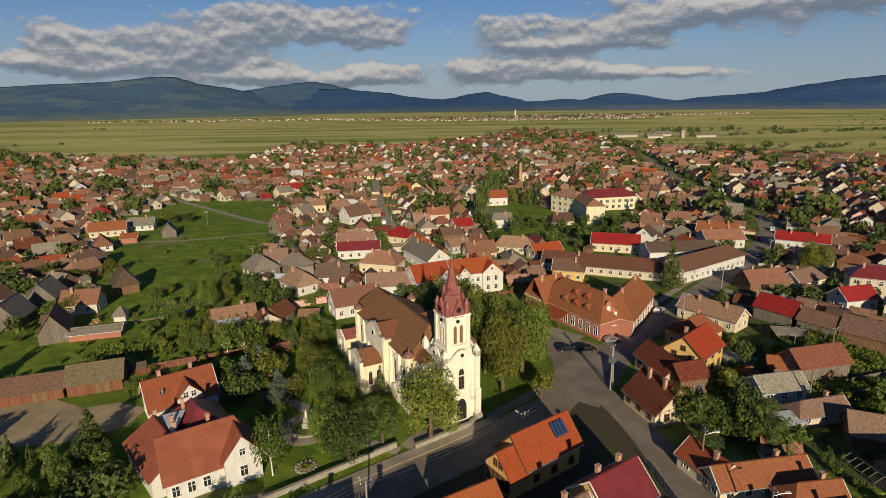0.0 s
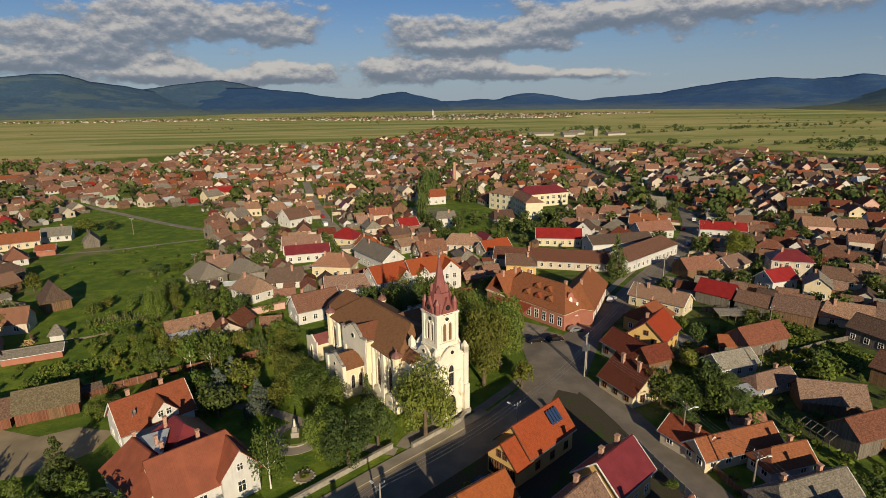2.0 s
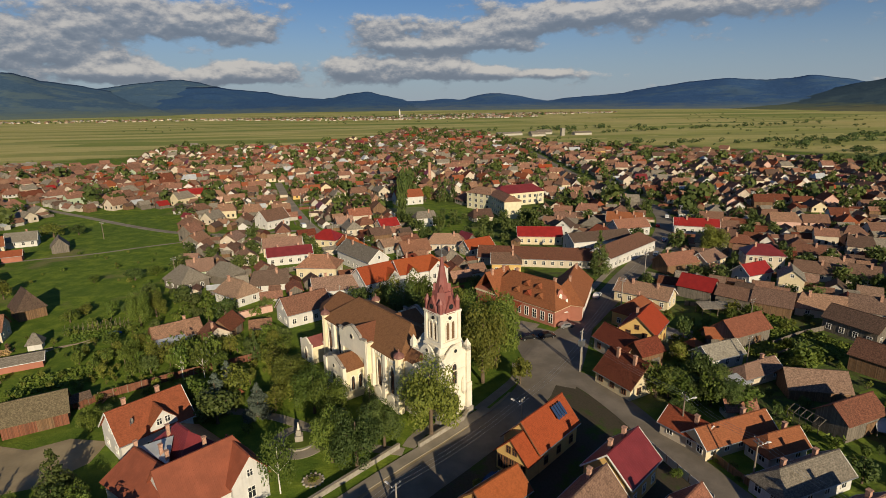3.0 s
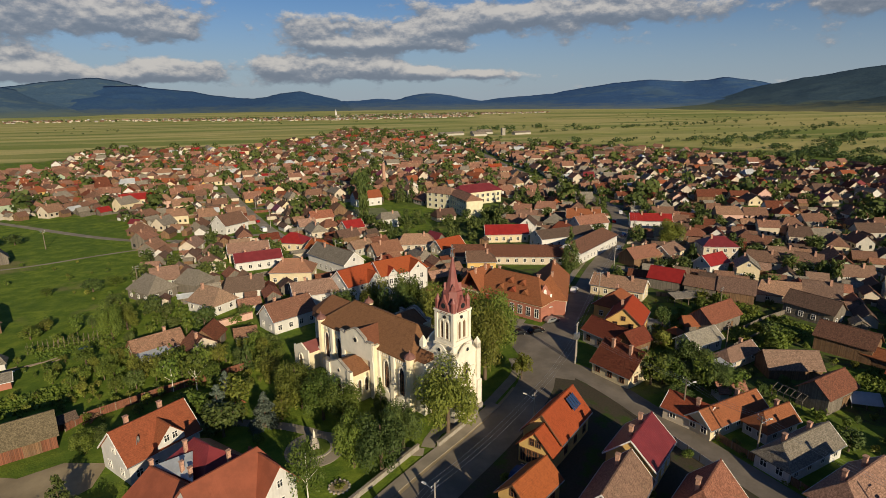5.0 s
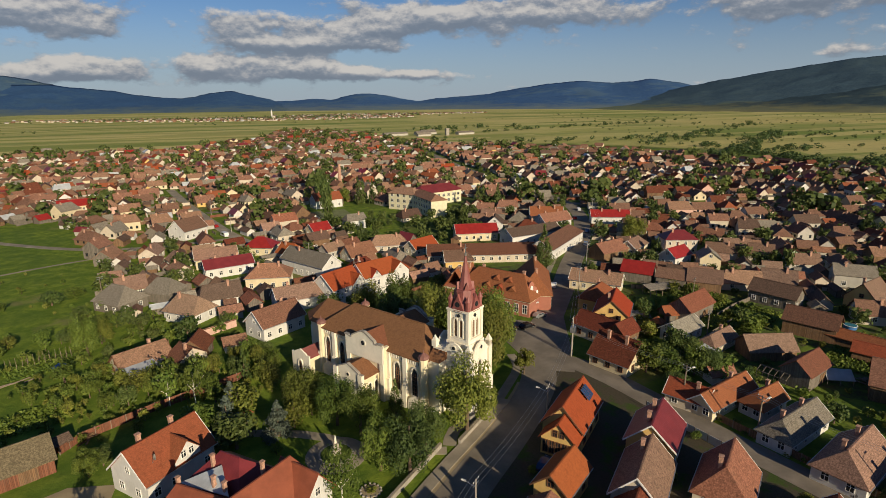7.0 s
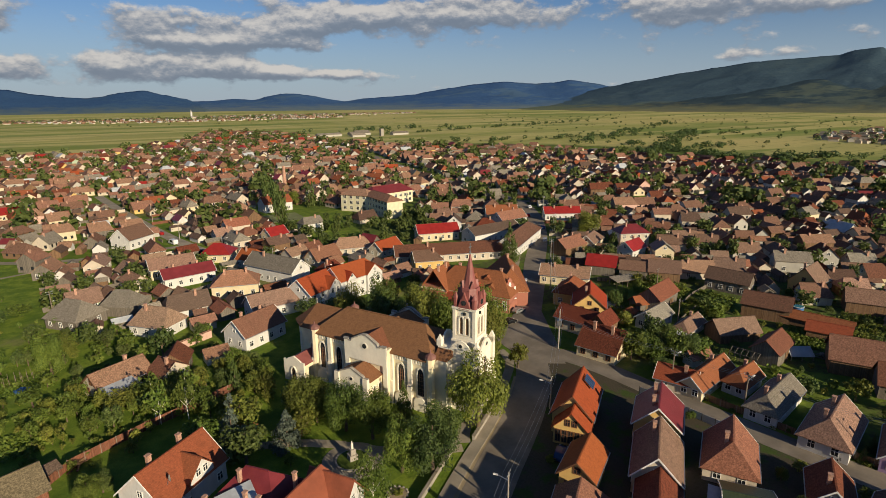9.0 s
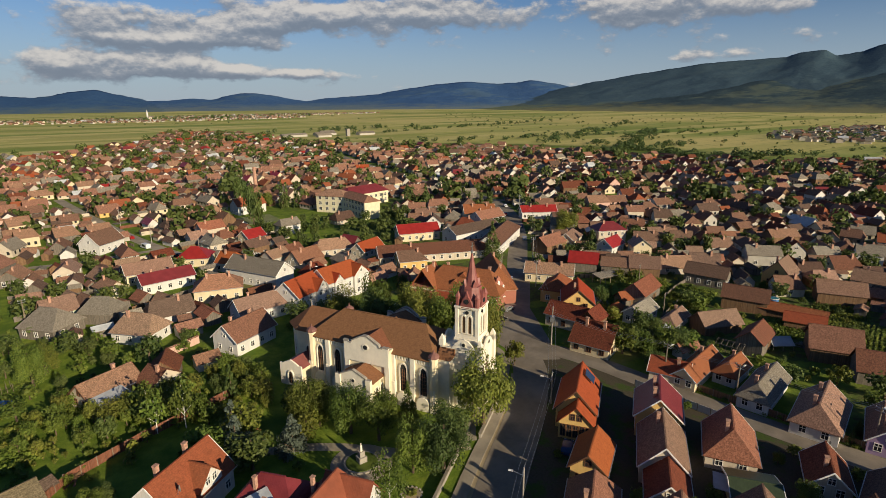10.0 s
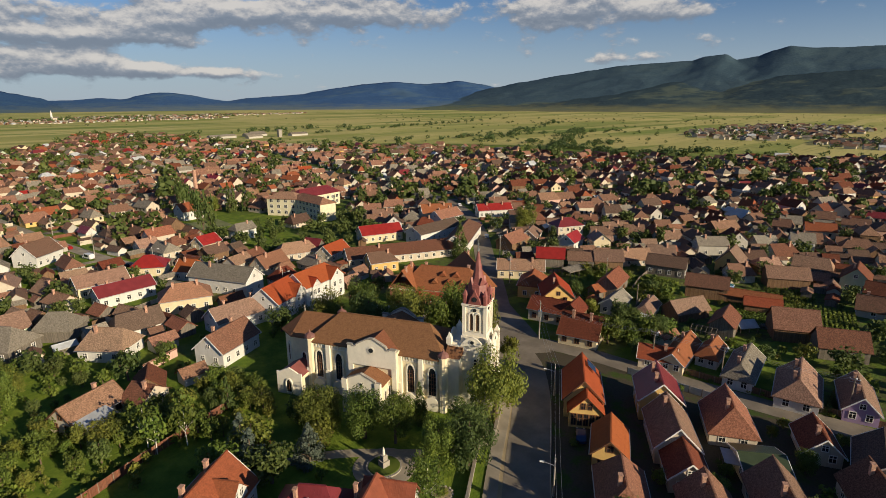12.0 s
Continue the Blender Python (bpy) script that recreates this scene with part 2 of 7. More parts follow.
LEAF_LIGHT = leaves("leaves_yellow_green", (0.088, 0.118, 0.019), (0.268, 0.272, 0.050))
LEAF_DARK = leaves("leaves_dark", (0.046, 0.080, 0.021), (0.158, 0.196, 0.050))
LEAF_FAR = leaves("leaves_hedgerow", (0.045, 0.076, 0.024), (0.105, 0.135, 0.045))
LEAF_BLUE = leaves("needles_blue", (0.085, 0.120, 0.090), (0.230, 0.270, 0.205))

# ---- mesh helpers ----


class Geo:
    """Collects vertices and faces of one mesh; each face carries a material slot."""

    def __init__(self):
        self.v, self.f, self.m = [], [], []

    def add(self, verts, faces, slot=0):
        o = len(self.v)
        self.v += [tuple(p) for p in verts]
        self.f += [tuple(i + o for i in f) for f in faces]
        self.m += [slot] * len(faces)
        return self

    def box(self, x0, x1, y0, y1, z0, z1, slot=0, m=None):
        p = [(x, y, z) for z in (z0, z1) for y in (y0, y1) for x in (x0, x1)]
        if m is not None:
            p = [m @ Vector(q) for q in p]
        return self.add(p, [(0, 2, 3, 1), (4, 5, 7, 6), (0, 1, 5, 4), (2, 6, 7, 3), (0, 4, 6, 2), (1, 3, 7, 5)], slot)

    def cyl(self, x, y, z0, z1, r0, r1=None, n=8, slot=0, turn=0.0):
        r1 = r0 if r1 is None else r1
        a = [turn + 2 * math.pi * i / n for i in range(n)]
        p = [(x + r0 * math.cos(t), y + r0 * math.sin(t), z0) for t in a] + [(x + r1 * math.cos(t), y + r1 * math.sin(t), z1) for t in a]
        f = [(i, (i + 1) % n, n + (i + 1) % n, n + i) for i in range(n)]
        return self.add(p, f + [tuple(range(n - 1, -1, -1)), tuple(range(n, 2 * n))], slot)

    def tube(self, a, b, r0, r1, n=6, slot=0):
        a, b = Vector(a), Vector(b)
        q = (b - a).to_track_quat("Z", "Y").to_matrix()
        ring = [(math.cos(2 * math.pi * i / n), math.sin(2 * math.pi * i / n)) for i in range(n)]
        p = [a + q @ Vector((c * r0, s * r0, 0)) for c, s in ring] + [b + q @ Vector((c * r1, s * r1, 0)) for c, s in ring]
        f = [(i, (i + 1) % n, n + (i + 1) % n, n + i) for i in range(n)]
        return self.add(p, f + [tuple(range(n - 1, -1, -1)), tuple(range(n, 2 * n))], slot)

    def lathe(self, x, y, profile, n=8, slot=0, turn=0.0):
        """One closed turned body from a profile of (radius, height)."""
        p = [(x + r * math.cos(turn + 2 * math.pi * i / n), y + r * math.sin(turn + 2 * math.pi * i / n), z) for r, z in profile for i in range(n)]
        f = [(k * n + i, k * n + (i + 1) % n, (k + 1) * n + (i + 1) % n, (k + 1) * n + i) for k in range(len(profile) - 1) for i in range(n)]
        o = (len(profile) - 1) * n
        return self.add(p, f + [tuple(range(n - 1, -1, -1)), tuple(range(o, o + n))], slot)

    def prism(self, outline, z0, z1, slot=0):
        """An outline in x, y (anticlockwise) pulled up from z0 to z1."""
        n = len(outline)
        p = [(x, y, z0) for x, y in outline] + [(x, y, z1) for x, y in outline]
        f = [(i, (i + 1) % n, n + (i + 1) % n, n + i) for i in range(n)]
        return self.add(p, f + [tuple(range(n - 1, -1, -1)), tuple(range(n, 2 * n))], slot)

    def slab(self, outline, m, d, slot=0):
        """An outline in x, z, d thick along y (from 0 to -d), laid by the matrix m."""
        n = len(outline)
        p = [m @ Vector((x, 0, z)) for x, z in outline] + [m @ Vector((x, -d, z)) for x, z in outline]
        f = [(i, (i + 1) % n, n + (i + 1) % n, n + i) for i in range(n)]
        return self.add(p, f + [tuple(range(n - 1, -1, -1)), tuple(range(n, 2 * n))], slot)

    def mesh(self, name, mats, smooth=False):
        me = bpy.data.meshes.new(name)
        me.from_pydata(self.v, [], self.f)
        for mt in mats:
            me.materials.append(mt)
        me.polygons.foreach_set("material_index", self.m)
        if smooth:
            me.polygons.foreach_set("use_smooth", [True] * len(self.f))
        me.validate()
        me.update()
        return me


def fix_normals(me):
    bm = bmesh.new()
    bm.from_mesh(me)
    bmesh.ops.recalc_face_normals(bm, faces=bm.faces)
    bm.to_mesh(me)
    bm.free()
    return me


def part(name, data, parent, m=None, label=""):
    ob = new(name, data)
    ob.parent = parent
    if m is not None:
        ob.matrix_basis = m
    return tagged(ob, label)


def thing(name, m, label, category, group="", kind=""):
    ob = new(name)
    ob.empty_display_size = 0.5
    ob.matrix_basis = m
    return tagged(ob, label, category, group, kind)

# ---- ground, roads ----


def ground_material():
    def build(w, p):
        s = w.n("ShaderNodeSeparateXYZ", {0: p})
        # near the houses: lawns, vegetable plots, trodden earth
        big = w.noise(p, 0.035, 5.0, 0.6)
        mid = w.noise(p, 0.22, 5.0, 0.65)
        fine = w.noise(p, 2.2, 4.0, 0.7)
        plot = w.n("ShaderNodeTexVoronoi", {"Vector": w.n("ShaderNodeMapping", {0: p, 2: (0, 0, radians(22)), 3: (0.045, 0.09, 1)}).outputs[0], "Scale": 1.0}, distance="CHEBYCHEV", voronoi_dimensions="2D").outputs["Color"]
        pv = w.n("ShaderNodeSeparateColor", {0: plot}).outputs[0]
        yard = w.mix(w.range(mid, 0.35, 0.7), (0.100, 0.165, 0.019, 1), (0.240, 0.305, 0.038, 1))
        yard = w.mix(w.range(pv, 0.0, 1.0, 0.0, 0.5, False), yard, (0.082, 0.140, 0.024, 1))
        yard = w.mix(w.m("MULTIPLY", w.range(big, 0.56, 0.68), 0.7), yard, (0.24, 0.20, 0.10, 1))
        # planted gardens with turned soil east of the side street, also darkened for shade
        dug_shade = w.m("MULTIPLY", w.range(s.outputs[0], 36.0, 60.0), w.range(s.outputs[1], 300.0, 120.0, 0.75, 1.0))
        soil = w.mix(w.range(w.noise(p, 0.5, 5.0, 0.7), 0.38, 0.62), (0.075, 0.068, 0.040, 1), (0.105, 0.160, 0.034, 1))
        yard = w.mix(w.m("MULTIPLY", dug_shade, w.range(pv, 0.2, 0.45, 0.30, 0.90)), yard, soil)
        # far plain: long narrow strips of meadow and crops
        q = w.n("ShaderNodeMapping", {0: p, 2: (0, 0, radians(6)), 3: (0.0028, 0.022, 1)}).outputs[0]
        strip = w.n("ShaderNodeTexVoronoi", {"Vector": q, "Scale": 1.0}, distance="CHEBYCHEV", voronoi_dimensions="2D").outputs["Color"]
        sv = w.n("ShaderNodeSeparateColor", {0: strip})
        q2 = w.n("ShaderNodeMapping", {0: p, 2: (0, 0, radians(-38)), 3: (0.0022, 0.017, 1)}).outputs[0]
        strip2 = w.n("ShaderNodeTexVoronoi", {"Vector": q2, "Scale": 1.0}, distance="CHEBYCHEV", voronoi_dimensions="2D").outputs["Color"]
        sv2 = w.n("ShaderNodeSeparateColor", {0: strip2})
        vast = w.noise(p, 0.0016, 4.0, 0.6)
        east = w.range(w.m("ADD", s.outputs[0], w.m("MULTIPLY", s.outputs[1], -0.35)), 50.0, 420.0)
        pick = w.m("ADD", w.m("MULTIPLY", sv.outputs[0], w.m("SUBTRACT", 1.0, east)), w.m("MULTIPLY", sv2.outputs[0], east))
        field = w.ramp(pick, [(0.0, (0.19, 0.25, 0.055)), (0.3, (0.38, 0.38, 0.11)), (0.55, (0.56, 0.49, 0.19)), (0.75, (0.44, 0.40, 0.145)), (1.0, (0.23, 0.29, 0.07))])
        field = w.mix(w.m("MULTIPLY", w.range(vast, 0.42, 0.66), w.range(east, 0.0, 1.0, 0.40, 0.75)), field, (0.60, 0.49, 0.19, 1))
        furrow = w.noise(w.n("ShaderNodeMapping", {0: p, 2: (0, 0, radians(6)), 3: (0.006, 0.16, 1)}).outputs[0], 1.0, 4.0, 0.7)
        field = w.mix(w.m("MULTIPLY", w.range(furrow, 0.54, 0.66), 0.5), field, (0.16, 0.20, 0.06, 1))
        dx = w.m("MULTIPLY", w.m("SUBTRACT", s.outputs[0], 40.0), 1 / 520.0)
        dy = w.m("MULTIPLY", w.m("SUBTRACT", s.outputs[1], 330.0), 1 / 460.0)
        r = w.m("ADD", w.m("MULTIPLY", dx, dx), w.m("MULTIPLY", dy, dy))
        far = w.range(w.m("ADD", r, w.m("MULTIPLY", w.m("SUBTRACT", big, 0.5), 0.3)), 0.85, 1.05)
        col = w.mix(far, yard, field)
        col = w.mix(w.m("MULTIPLY", w.range(fine, 0.35, 0.75), 0.3), col, (0.06, 0.085, 0.02, 1))
        return col, w.m("ADD", fine, w.m("MULTIPLY", mid, 1.5)), 0.6, 0.25
    return material("ground_grass", build, 0.95, spec=0.1)


def make_ground():
    g = Geo()
    rings = [0, 30, 60, 100, 150, 220, 320, 460, 640, 900, 1250, 1700, 2300, 3000, 3900, 4950]
    n = 96
    g.v.append((0, 0, 0))
    for r in rings[1:]:
        for i in range(n):
            a = 2 * math.pi * i / n
            g.v.append((r * math.cos(a), r * math.sin(a), 0))
    for i in range(n):
        g.f.append((0, 1 + i, 1 + (i + 1) % n))
    for k in range(len(rings) - 2):
        o, q = 1 + k * n, 1 + (k + 1) * n
        for i in range(n):
            j = (i + 1) % n
            g.f.append((o + i, q + i, q + j, o + j))
    g.m = [0] * len(g.f)
    ob = new("ground", g.mesh("ground", [ground_material()]))
    tagged(ob, "green valley floor with lawns, gardens and strip fields", "ground", kind="structure")


make_ground()


def asphalt(name, c):
    def build(w, p):
        fine = w.noise(p, 3.0, 4.0, 0.7)
        patch = w.noise(p, 0.16, 5.0, 0.6)
        col = w.mix(w.range(patch, 0.35, 0.7), scaled(c, 0.78), scaled(c, 1.15))
        col = w.mix(w.m("MULTIPLY", w.range(fine, 0.5, 0.8), 0.3), col, scaled(c, 0.6))
        return col, fine, 0.3, 0.02
    return material(name, build, 0.9, spec=0.2)


ROAD = asphalt("asphalt_worn", (0.23, 0.195, 0.155))
PAVE = asphalt("pavement_concrete", (0.33, 0.285, 0.22))
GRAVEL = asphalt("gravel_path", (0.30, 0.26, 0.20))


def spline(pts, step=4.0):
    out = []
    n = len(pts)
    for i in range(n - 1):
        p0, p1, p2, p3 = (Vector(pts[max(0, min(n - 1, k))]) for k in (i - 1, i, i + 1, i + 2))
        m = max(2, int((p2 - p1).length / step))
        for k in range(m):
            t = k / m
            out.append(0.5 * ((2 * p1) + (p2 - p0) * t + (2 * p0 - 5 * p1 + 4 * p2 - p3) * t * t + (3 * p1 - p0 - 3 * p2 + p3) * t ** 3))
    return out + [Vector(pts[-1])]


ROADS = []


def strip(name, pts, width, z, mat, label, offset=0.0, side=0.12):
    line = spline(pts)
    if offset == 0.0 and width > 3:
        ROADS.append((line, width + (6 if name == "road_main" else 1)))
    g = Geo()
    for i, p in enumerate(line):
        d = (line[min(i + 1, len(line) - 1)] - line[max(i - 1, 0)]).normalized()
        nrm = Vector((-d.y, d.x))
        a, b = p + nrm * (offset + width / 2), p + nrm * (offset - width / 2)
        g.v += [(a.x, a.y, z - side), (a.x, a.y, z), (b.x, b.y, z), (b.x, b.y, z - side)]
    for i in range(len(line) - 1):
        for k in range(3):
            g.f.append((4 * i + k, 4 * i + 4 + k, 4 * i + 5 + k, 4 * i + 1 + k))
    g.m = [0] * len(g.f)
    ob = new(name, fix_normals(g.mesh(name, [mat])))
    tagged(ob, label, name.split("_")[0], kind="structure")
    return ob


MAIN = [(-250, -102), (-130, -16), (-70, 28), (-40, 50), (-11.3, 71.6), (1.8, 80.7), (11.7, 88.2), (21, 97), (29, 109), (40, 121), (52, 133), (66, 147), (79, 161), (111, 194), (140, 231), (157, 265), (165, 310), (172, 380), (190, 480), (215, 600), (235, 760), (250, 900)]
SIDE = [(28, 107), (33, 99), (35.3, 90), (36.5, 80), (37.5, 69.7), (39.2, 57.5), (41.3, 44), (45, 20), (52, -40)]
NORTH = [(34, 128), (18, 142), (6, 152), (0, 172), (-3, 195), (-13, 222), (-25, 264), (-34, 309), (-44, 371), (-52, 430)]
strip("road_main", MAIN, 7.6, 0.06, ROAD, "worn grey asphalt main street through the town")
strip("road_side", SIDE, 6.0, 0.056, ROAD, "worn grey asphalt side street between houses")
strip("road_north", NORTH, 5.2, 0.052, PAVE, "narrow pale street leading out between houses")
CROSS = [(157, 262), (230, 225), (320, 190), (420, 130), (520, 60)]
strip("road_east", CROSS, 6.0, 0.048, ROAD, "narrow asphalt street on the east side of town")
WEST = [(-25, 262), (-80, 268), (-150, 330), (-240, 420), (-330, 520)]
strip("road_west", WEST, 3.4, 0.044, GRAVEL, "narrow gravel lane on the west side of town")
MID = [(-34, 330), (40, 345), (120, 360), (172, 372), (260, 350), (360, 330)]
strip("road_cross", MID, 5.0, 0.044, ROAD, "narrow village street among gardens")
strip("pavement_1", MAIN[10:14], 2.0, 0.16, PAVE, "pale concrete pavement beside the main street", offset=6.6)
strip("pavement_2", [(-42, 56), (-14, 76.5), (-1, 85.2), (10, 93)], 2.2, 0.15, PAVE, "pale concrete pavement along the church wall", offset=0.0)

g = Geo().prism([(23, 101), (30, 96), (38, 108), (50, 127), (46, 131.5), (37.5, 124.5), (22, 141), (15, 146), (9, 145), (20, 131), (25, 118)], -0.05, 0.05)
tagged(new("road_square", fix_normals(g.mesh("road_square", [ROAD]))), "worn asphalt square before the brick hall", "road", kind="structure")

# ---- houses ----
PLOTS = []          # centre and radius of all that stands, to keep later things apart
_win = {}


def grid_frame(xs, zs, holes, d):
    """One connected frame: a plate of cells between the lines xs and zs, open where holes says."""
    g = Geo()
    nx, nz = len(xs), len(zs)
    for y in (-d, 0.02):
        for z in zs:
            for x in xs:
                g.v.append((x, y, z))
    at = lambda k, i, j: k * nx * nz + j * nx + i
    solid = lambda i, j: 0 <= i < nx - 1 and 0 <= j < nz - 1 and (i, j) not in holes
    for i in range(nx - 1):
        for j in range(nz - 1):
            if not solid(i, j):
                continue
            g.f.append((at(0, i, j), at(0, i + 1, j), at(0, i + 1, j + 1), at(0, i, j + 1)))
            for di, dj, p0, p1 in ((-1, 0, (i, j), (i, j + 1)), (1, 0, (i + 1, j), (i + 1, j + 1)), (0, -1, (i, j), (i + 1, j)), (0, 1, (i, j + 1), (i + 1, j + 1))):
                if not solid(i + di, j + dj):
                    g.f.append((at(0, *p0), at(0, *p1), at(1, *p1), at(1, *p0)))
    used = sorted({i for f in g.f for i in f})
    back = {o: n for n, o in enumerate(used)}
    g.v = [g.v[o] for o in used]
    g.f = [tuple(back[i] for i in f) for f in g.f]
    g.m = [0] * len(g.f)
    return g


def window_meshes(w, h, brown=False):
    key = (w, h, brown)
    if key not in _win:
        t = 0.11
        f = grid_frame([-w / 2 - t, -w / 2, -0.035, 0.035, w / 2, w / 2 + t], [-t, 0, h * 0.62, h * 0.62 + 0.06, h, h + t], {(1, 1), (3, 1), (1, 3), (3, 3)}, 0.10)
        p = Geo().box(-w / 2 - 0.02, w / 2 + 0.02, -0.03, 0.02, -0.02, h + 0.02)
        _win[key] = (f.mesh("window", [FRAME_BROWN if brown else FRAME]), p.mesh("pane", [GLASS]))
    return _win[key]


def put_window(parent, m, w=1.1, h=1.4, brown=False, pane=True):
    f, p = window_meshes(w, h, brown)
    ob = part("window", f, parent, m)
    if pane:
        part("pane", p, ob)
    return ob


def roof_geo(L, W, he, hr, hips=(0.0, 0.0), o=0.45, thick=0.16):
    """A ridged roof over a plan of L by W; hips: how far each ridge end is drawn in."""
    k = (hr - he) / (W / 2)
    x0, x1, y0 = -L / 2 - o, L / 2 + o, W / 2 + o
    ze = he - o * k
    a, b = x0 + hips[0], x1 - hips[1]
    if a > b:
        a = b = (a + b) / 2
    top = [(x0, -y0, ze), (x1, -y0, ze), (x1, y0, ze), (x0, y0, ze), (a, 0, hr), (b, 0, hr)]
    g = Geo()
    p = top + [(x, y, z - thick) for x, y, z in top]
    f = [(0, 1, 5, 4), (2, 3, 4, 5), (1, 2, 5), (3, 0, 4), (6, 10, 11, 7), (8, 11, 10, 9), (7, 11, 8), (9, 10, 6),
         (0, 6, 7, 1), (1, 7, 8, 2), (2, 8, 9, 3), (3, 9, 6, 0)]
    if hips[0] == 0:
        f = [q for q in f if q not in ((3, 0, 4), (9, 10, 6), (3, 9, 6, 0))] + [(0, 4, 10, 6), (4, 3, 9, 10)]
    if hips[1] == 0:
        f = [q for q in f if q not in ((1, 2, 5), (7, 11, 8), (1, 7, 8, 2))] + [(5, 1, 7, 11), (2, 5, 11, 8)]
    g.add(p, f)
    if b - a > 0.5:
        g.box(a, b, -0.13, 0.13, hr - 0.08, hr + 0.07)
    return g


def wall_geo(L, W, he, hr, hips=(0.0, 0.0), base=0.0):
    g = Geo()
    g.box(-L / 2, L / 2, -W / 2, W / 2, base, he)
    s = he - 0.02
    x0 = -L / 2 + (0 if hips[0] == 0 else hips[0])
    x1 = L / 2 - (0 if hips[1] == 0 else hips[1])
    if (hips[0] == 0 or hips[1] == 0) and x1 > x0:
        h = hr - 0.14
        g.add([(x0, -W / 2, s), (x0, W / 2, s), (x0, 0, h), (x1, -W / 2, s), (x1, W / 2, s), (x1, 0, h)],
              [(0, 2, 1), (3, 4, 5), (0, 3, 5, 2), (1, 2, 5, 4), (0, 1, 4, 3)])
    return g


ROOF_WORDS = {"moss": "mossy brown shingle", "tile": "terracotta tile", "tile2": "brown tile", "tile3": "pale clay tile", "orange": "orange tile", "rust": "rust-red tile", "red": "bright red sheet", "wine": "wine-red sheet",
              "orsheet": "orange sheet-metal", "brown": "brown tile", "dark": "dark weathered tile", "grey": "grey slate", "sheet": "zinc sheet", "church": "brown tile", "green": "dark green sheet"}
WALL_WORDS = {"white": "white", "cream": "cream", "yellow": "yellow", "pale": "pale yellow", "grey": "grey", "dirty": "weathered beige", "pink": "pink", "green": "pale green", "purple": "lilac",
              "wood": "brown timber", "greywood": "grey timber", "redwood": "red-brown timber", "brick": "red brick"}
TIMBERED = ("wood", "greywood", "redwood")


def house(x, y, ang, L, W, he, hr, roof="tile", wall="white", hips=(0, 0), chimneys=1, detail=2, brown=False, name="house", windows=True, group="", o=0.45, z=0.0, doors=True):
    shed = wall in TIMBERED
    words = f"{WALL_WORDS[wall]} {'barn' if shed else 'house'} with a {ROOF_WORDS[roof]} {'hipped' if hips[0] and hips[1] else 'gabled'} roof"
    th = thing("barn" if shed and name == "house" else name, pose(x, y, z, 0, 0, ang), words, "barn" if shed else "house", group)
    PLOTS.append((x, y, 0.5 * math.hypot(L, W)))
    part("wall", fix_normals(wall_geo(L, W, he, hr, hips).mesh("wall", [WALLS[wall]])), th)
    part("roof", fix_normals(roof_geo(L, W, he, hr, hips, o).mesh("roof", [ROOFS[roof]])), th)
    if detail > 1 and not shed and name == "house":
        k = (hr - he) / (W / 2)
        y0, ze = W / 2 + o, he - o * k
        for sx, hp in ((-1, hips[0]), (1, hips[1])):
            if not hp:
                e = sx * (L / 2 + o)
                a, b = e - 0.05 * sx, e + 0.05 * sx
                g = Geo()
                ring = [(-y0, ze - 0.26), (0, hr - 0.26), (y0, ze - 0.26), (y0, ze + 0.03), (0, hr + 0.04), (-y0, ze + 0.03)]
                g.add([(a, u, v) for u, v in ring] + [(b, u, v) for u, v in ring], [(0, 1, 4, 5), (1, 2, 3, 4), (6, 11, 10, 7), (7, 10, 9, 8), (0, 6, 7, 1), (1, 7, 8, 2), (3, 9, 10, 4), (4, 10, 11, 5), (2, 8, 9, 3), (5, 11, 6, 0)])
                part("bargeboard", fix_normals(g.mesh("bargeboard", [FRAME_BROWN if brown else FRAME])), th)
        for sy in (-1, 1):
            part("gutter", Geo().tube((-L / 2 - o, sy * (y0 + 0.05), ze - 0.1), (L / 2 + o, sy * (y0 + 0.05), ze - 0.1), 0.09, 0.09, 6).mesh("gutter", [METAL]), th)
    rng = random.Random(int(x * 13 + y * 7))
    for i in range(chimneys):
        cx, cy = L * (0.22 if i == 0 else -0.25) * rng.choice((1, -1) if chimneys == 1 else (1,)), W * 0.12
        g = Geo().box(cx - 0.32, cx + 0.32, cy - 0.28, cy + 0.28, hr - 1.3, hr + 0.75).box(cx - 0.4, cx + 0.4, cy - 0.36, cy + 0.36, hr + 0.75, hr + 0.9)
        part("chimney", g.mesh("chimney", [CHIMNEY]), th)
    if windows and detail:
        floors = 2 if he > 4.8 else 1
        pane = True
        ww, wh = (1.0, 1.3)
        for fl in range(floors):
            z0 = 0.95 + fl * 2.75
            if shed and rng.random() < 0.94:
                continue
            if z0 + wh > he - 0.1:
                continue
            nlong = max(1, int(L / (3.0 if detail > 1 else 4.0)))
            for i in range(nlong):
                xx = (i + 0.5) / nlong * L - L / 2
                for sy in (-1, 1):
                    put_window(th, pose(xx, sy * W / 2, z0, 0, 0, 0 if sy < 0 else 180), ww, wh, brown, pane)
            for yy in (-W * 0.23, W * 0.23):
                for sx in (-1, 1):
                    put_window(th, pose(sx * L / 2, yy, z0, 0, 0, -90 if sx < 0 else 90), ww, wh, brown, pane)
        if not shed and hr - he > 2.4:
            for sx, hp in ((-1, hips[0]), (1, hips[1])):
                if not hp:
                    put_window(th, pose(sx * L / 2, 0, he + 0.25, 0, 0, -90 if sx < 0 else 90), 0.9, 1.0, brown, pane)
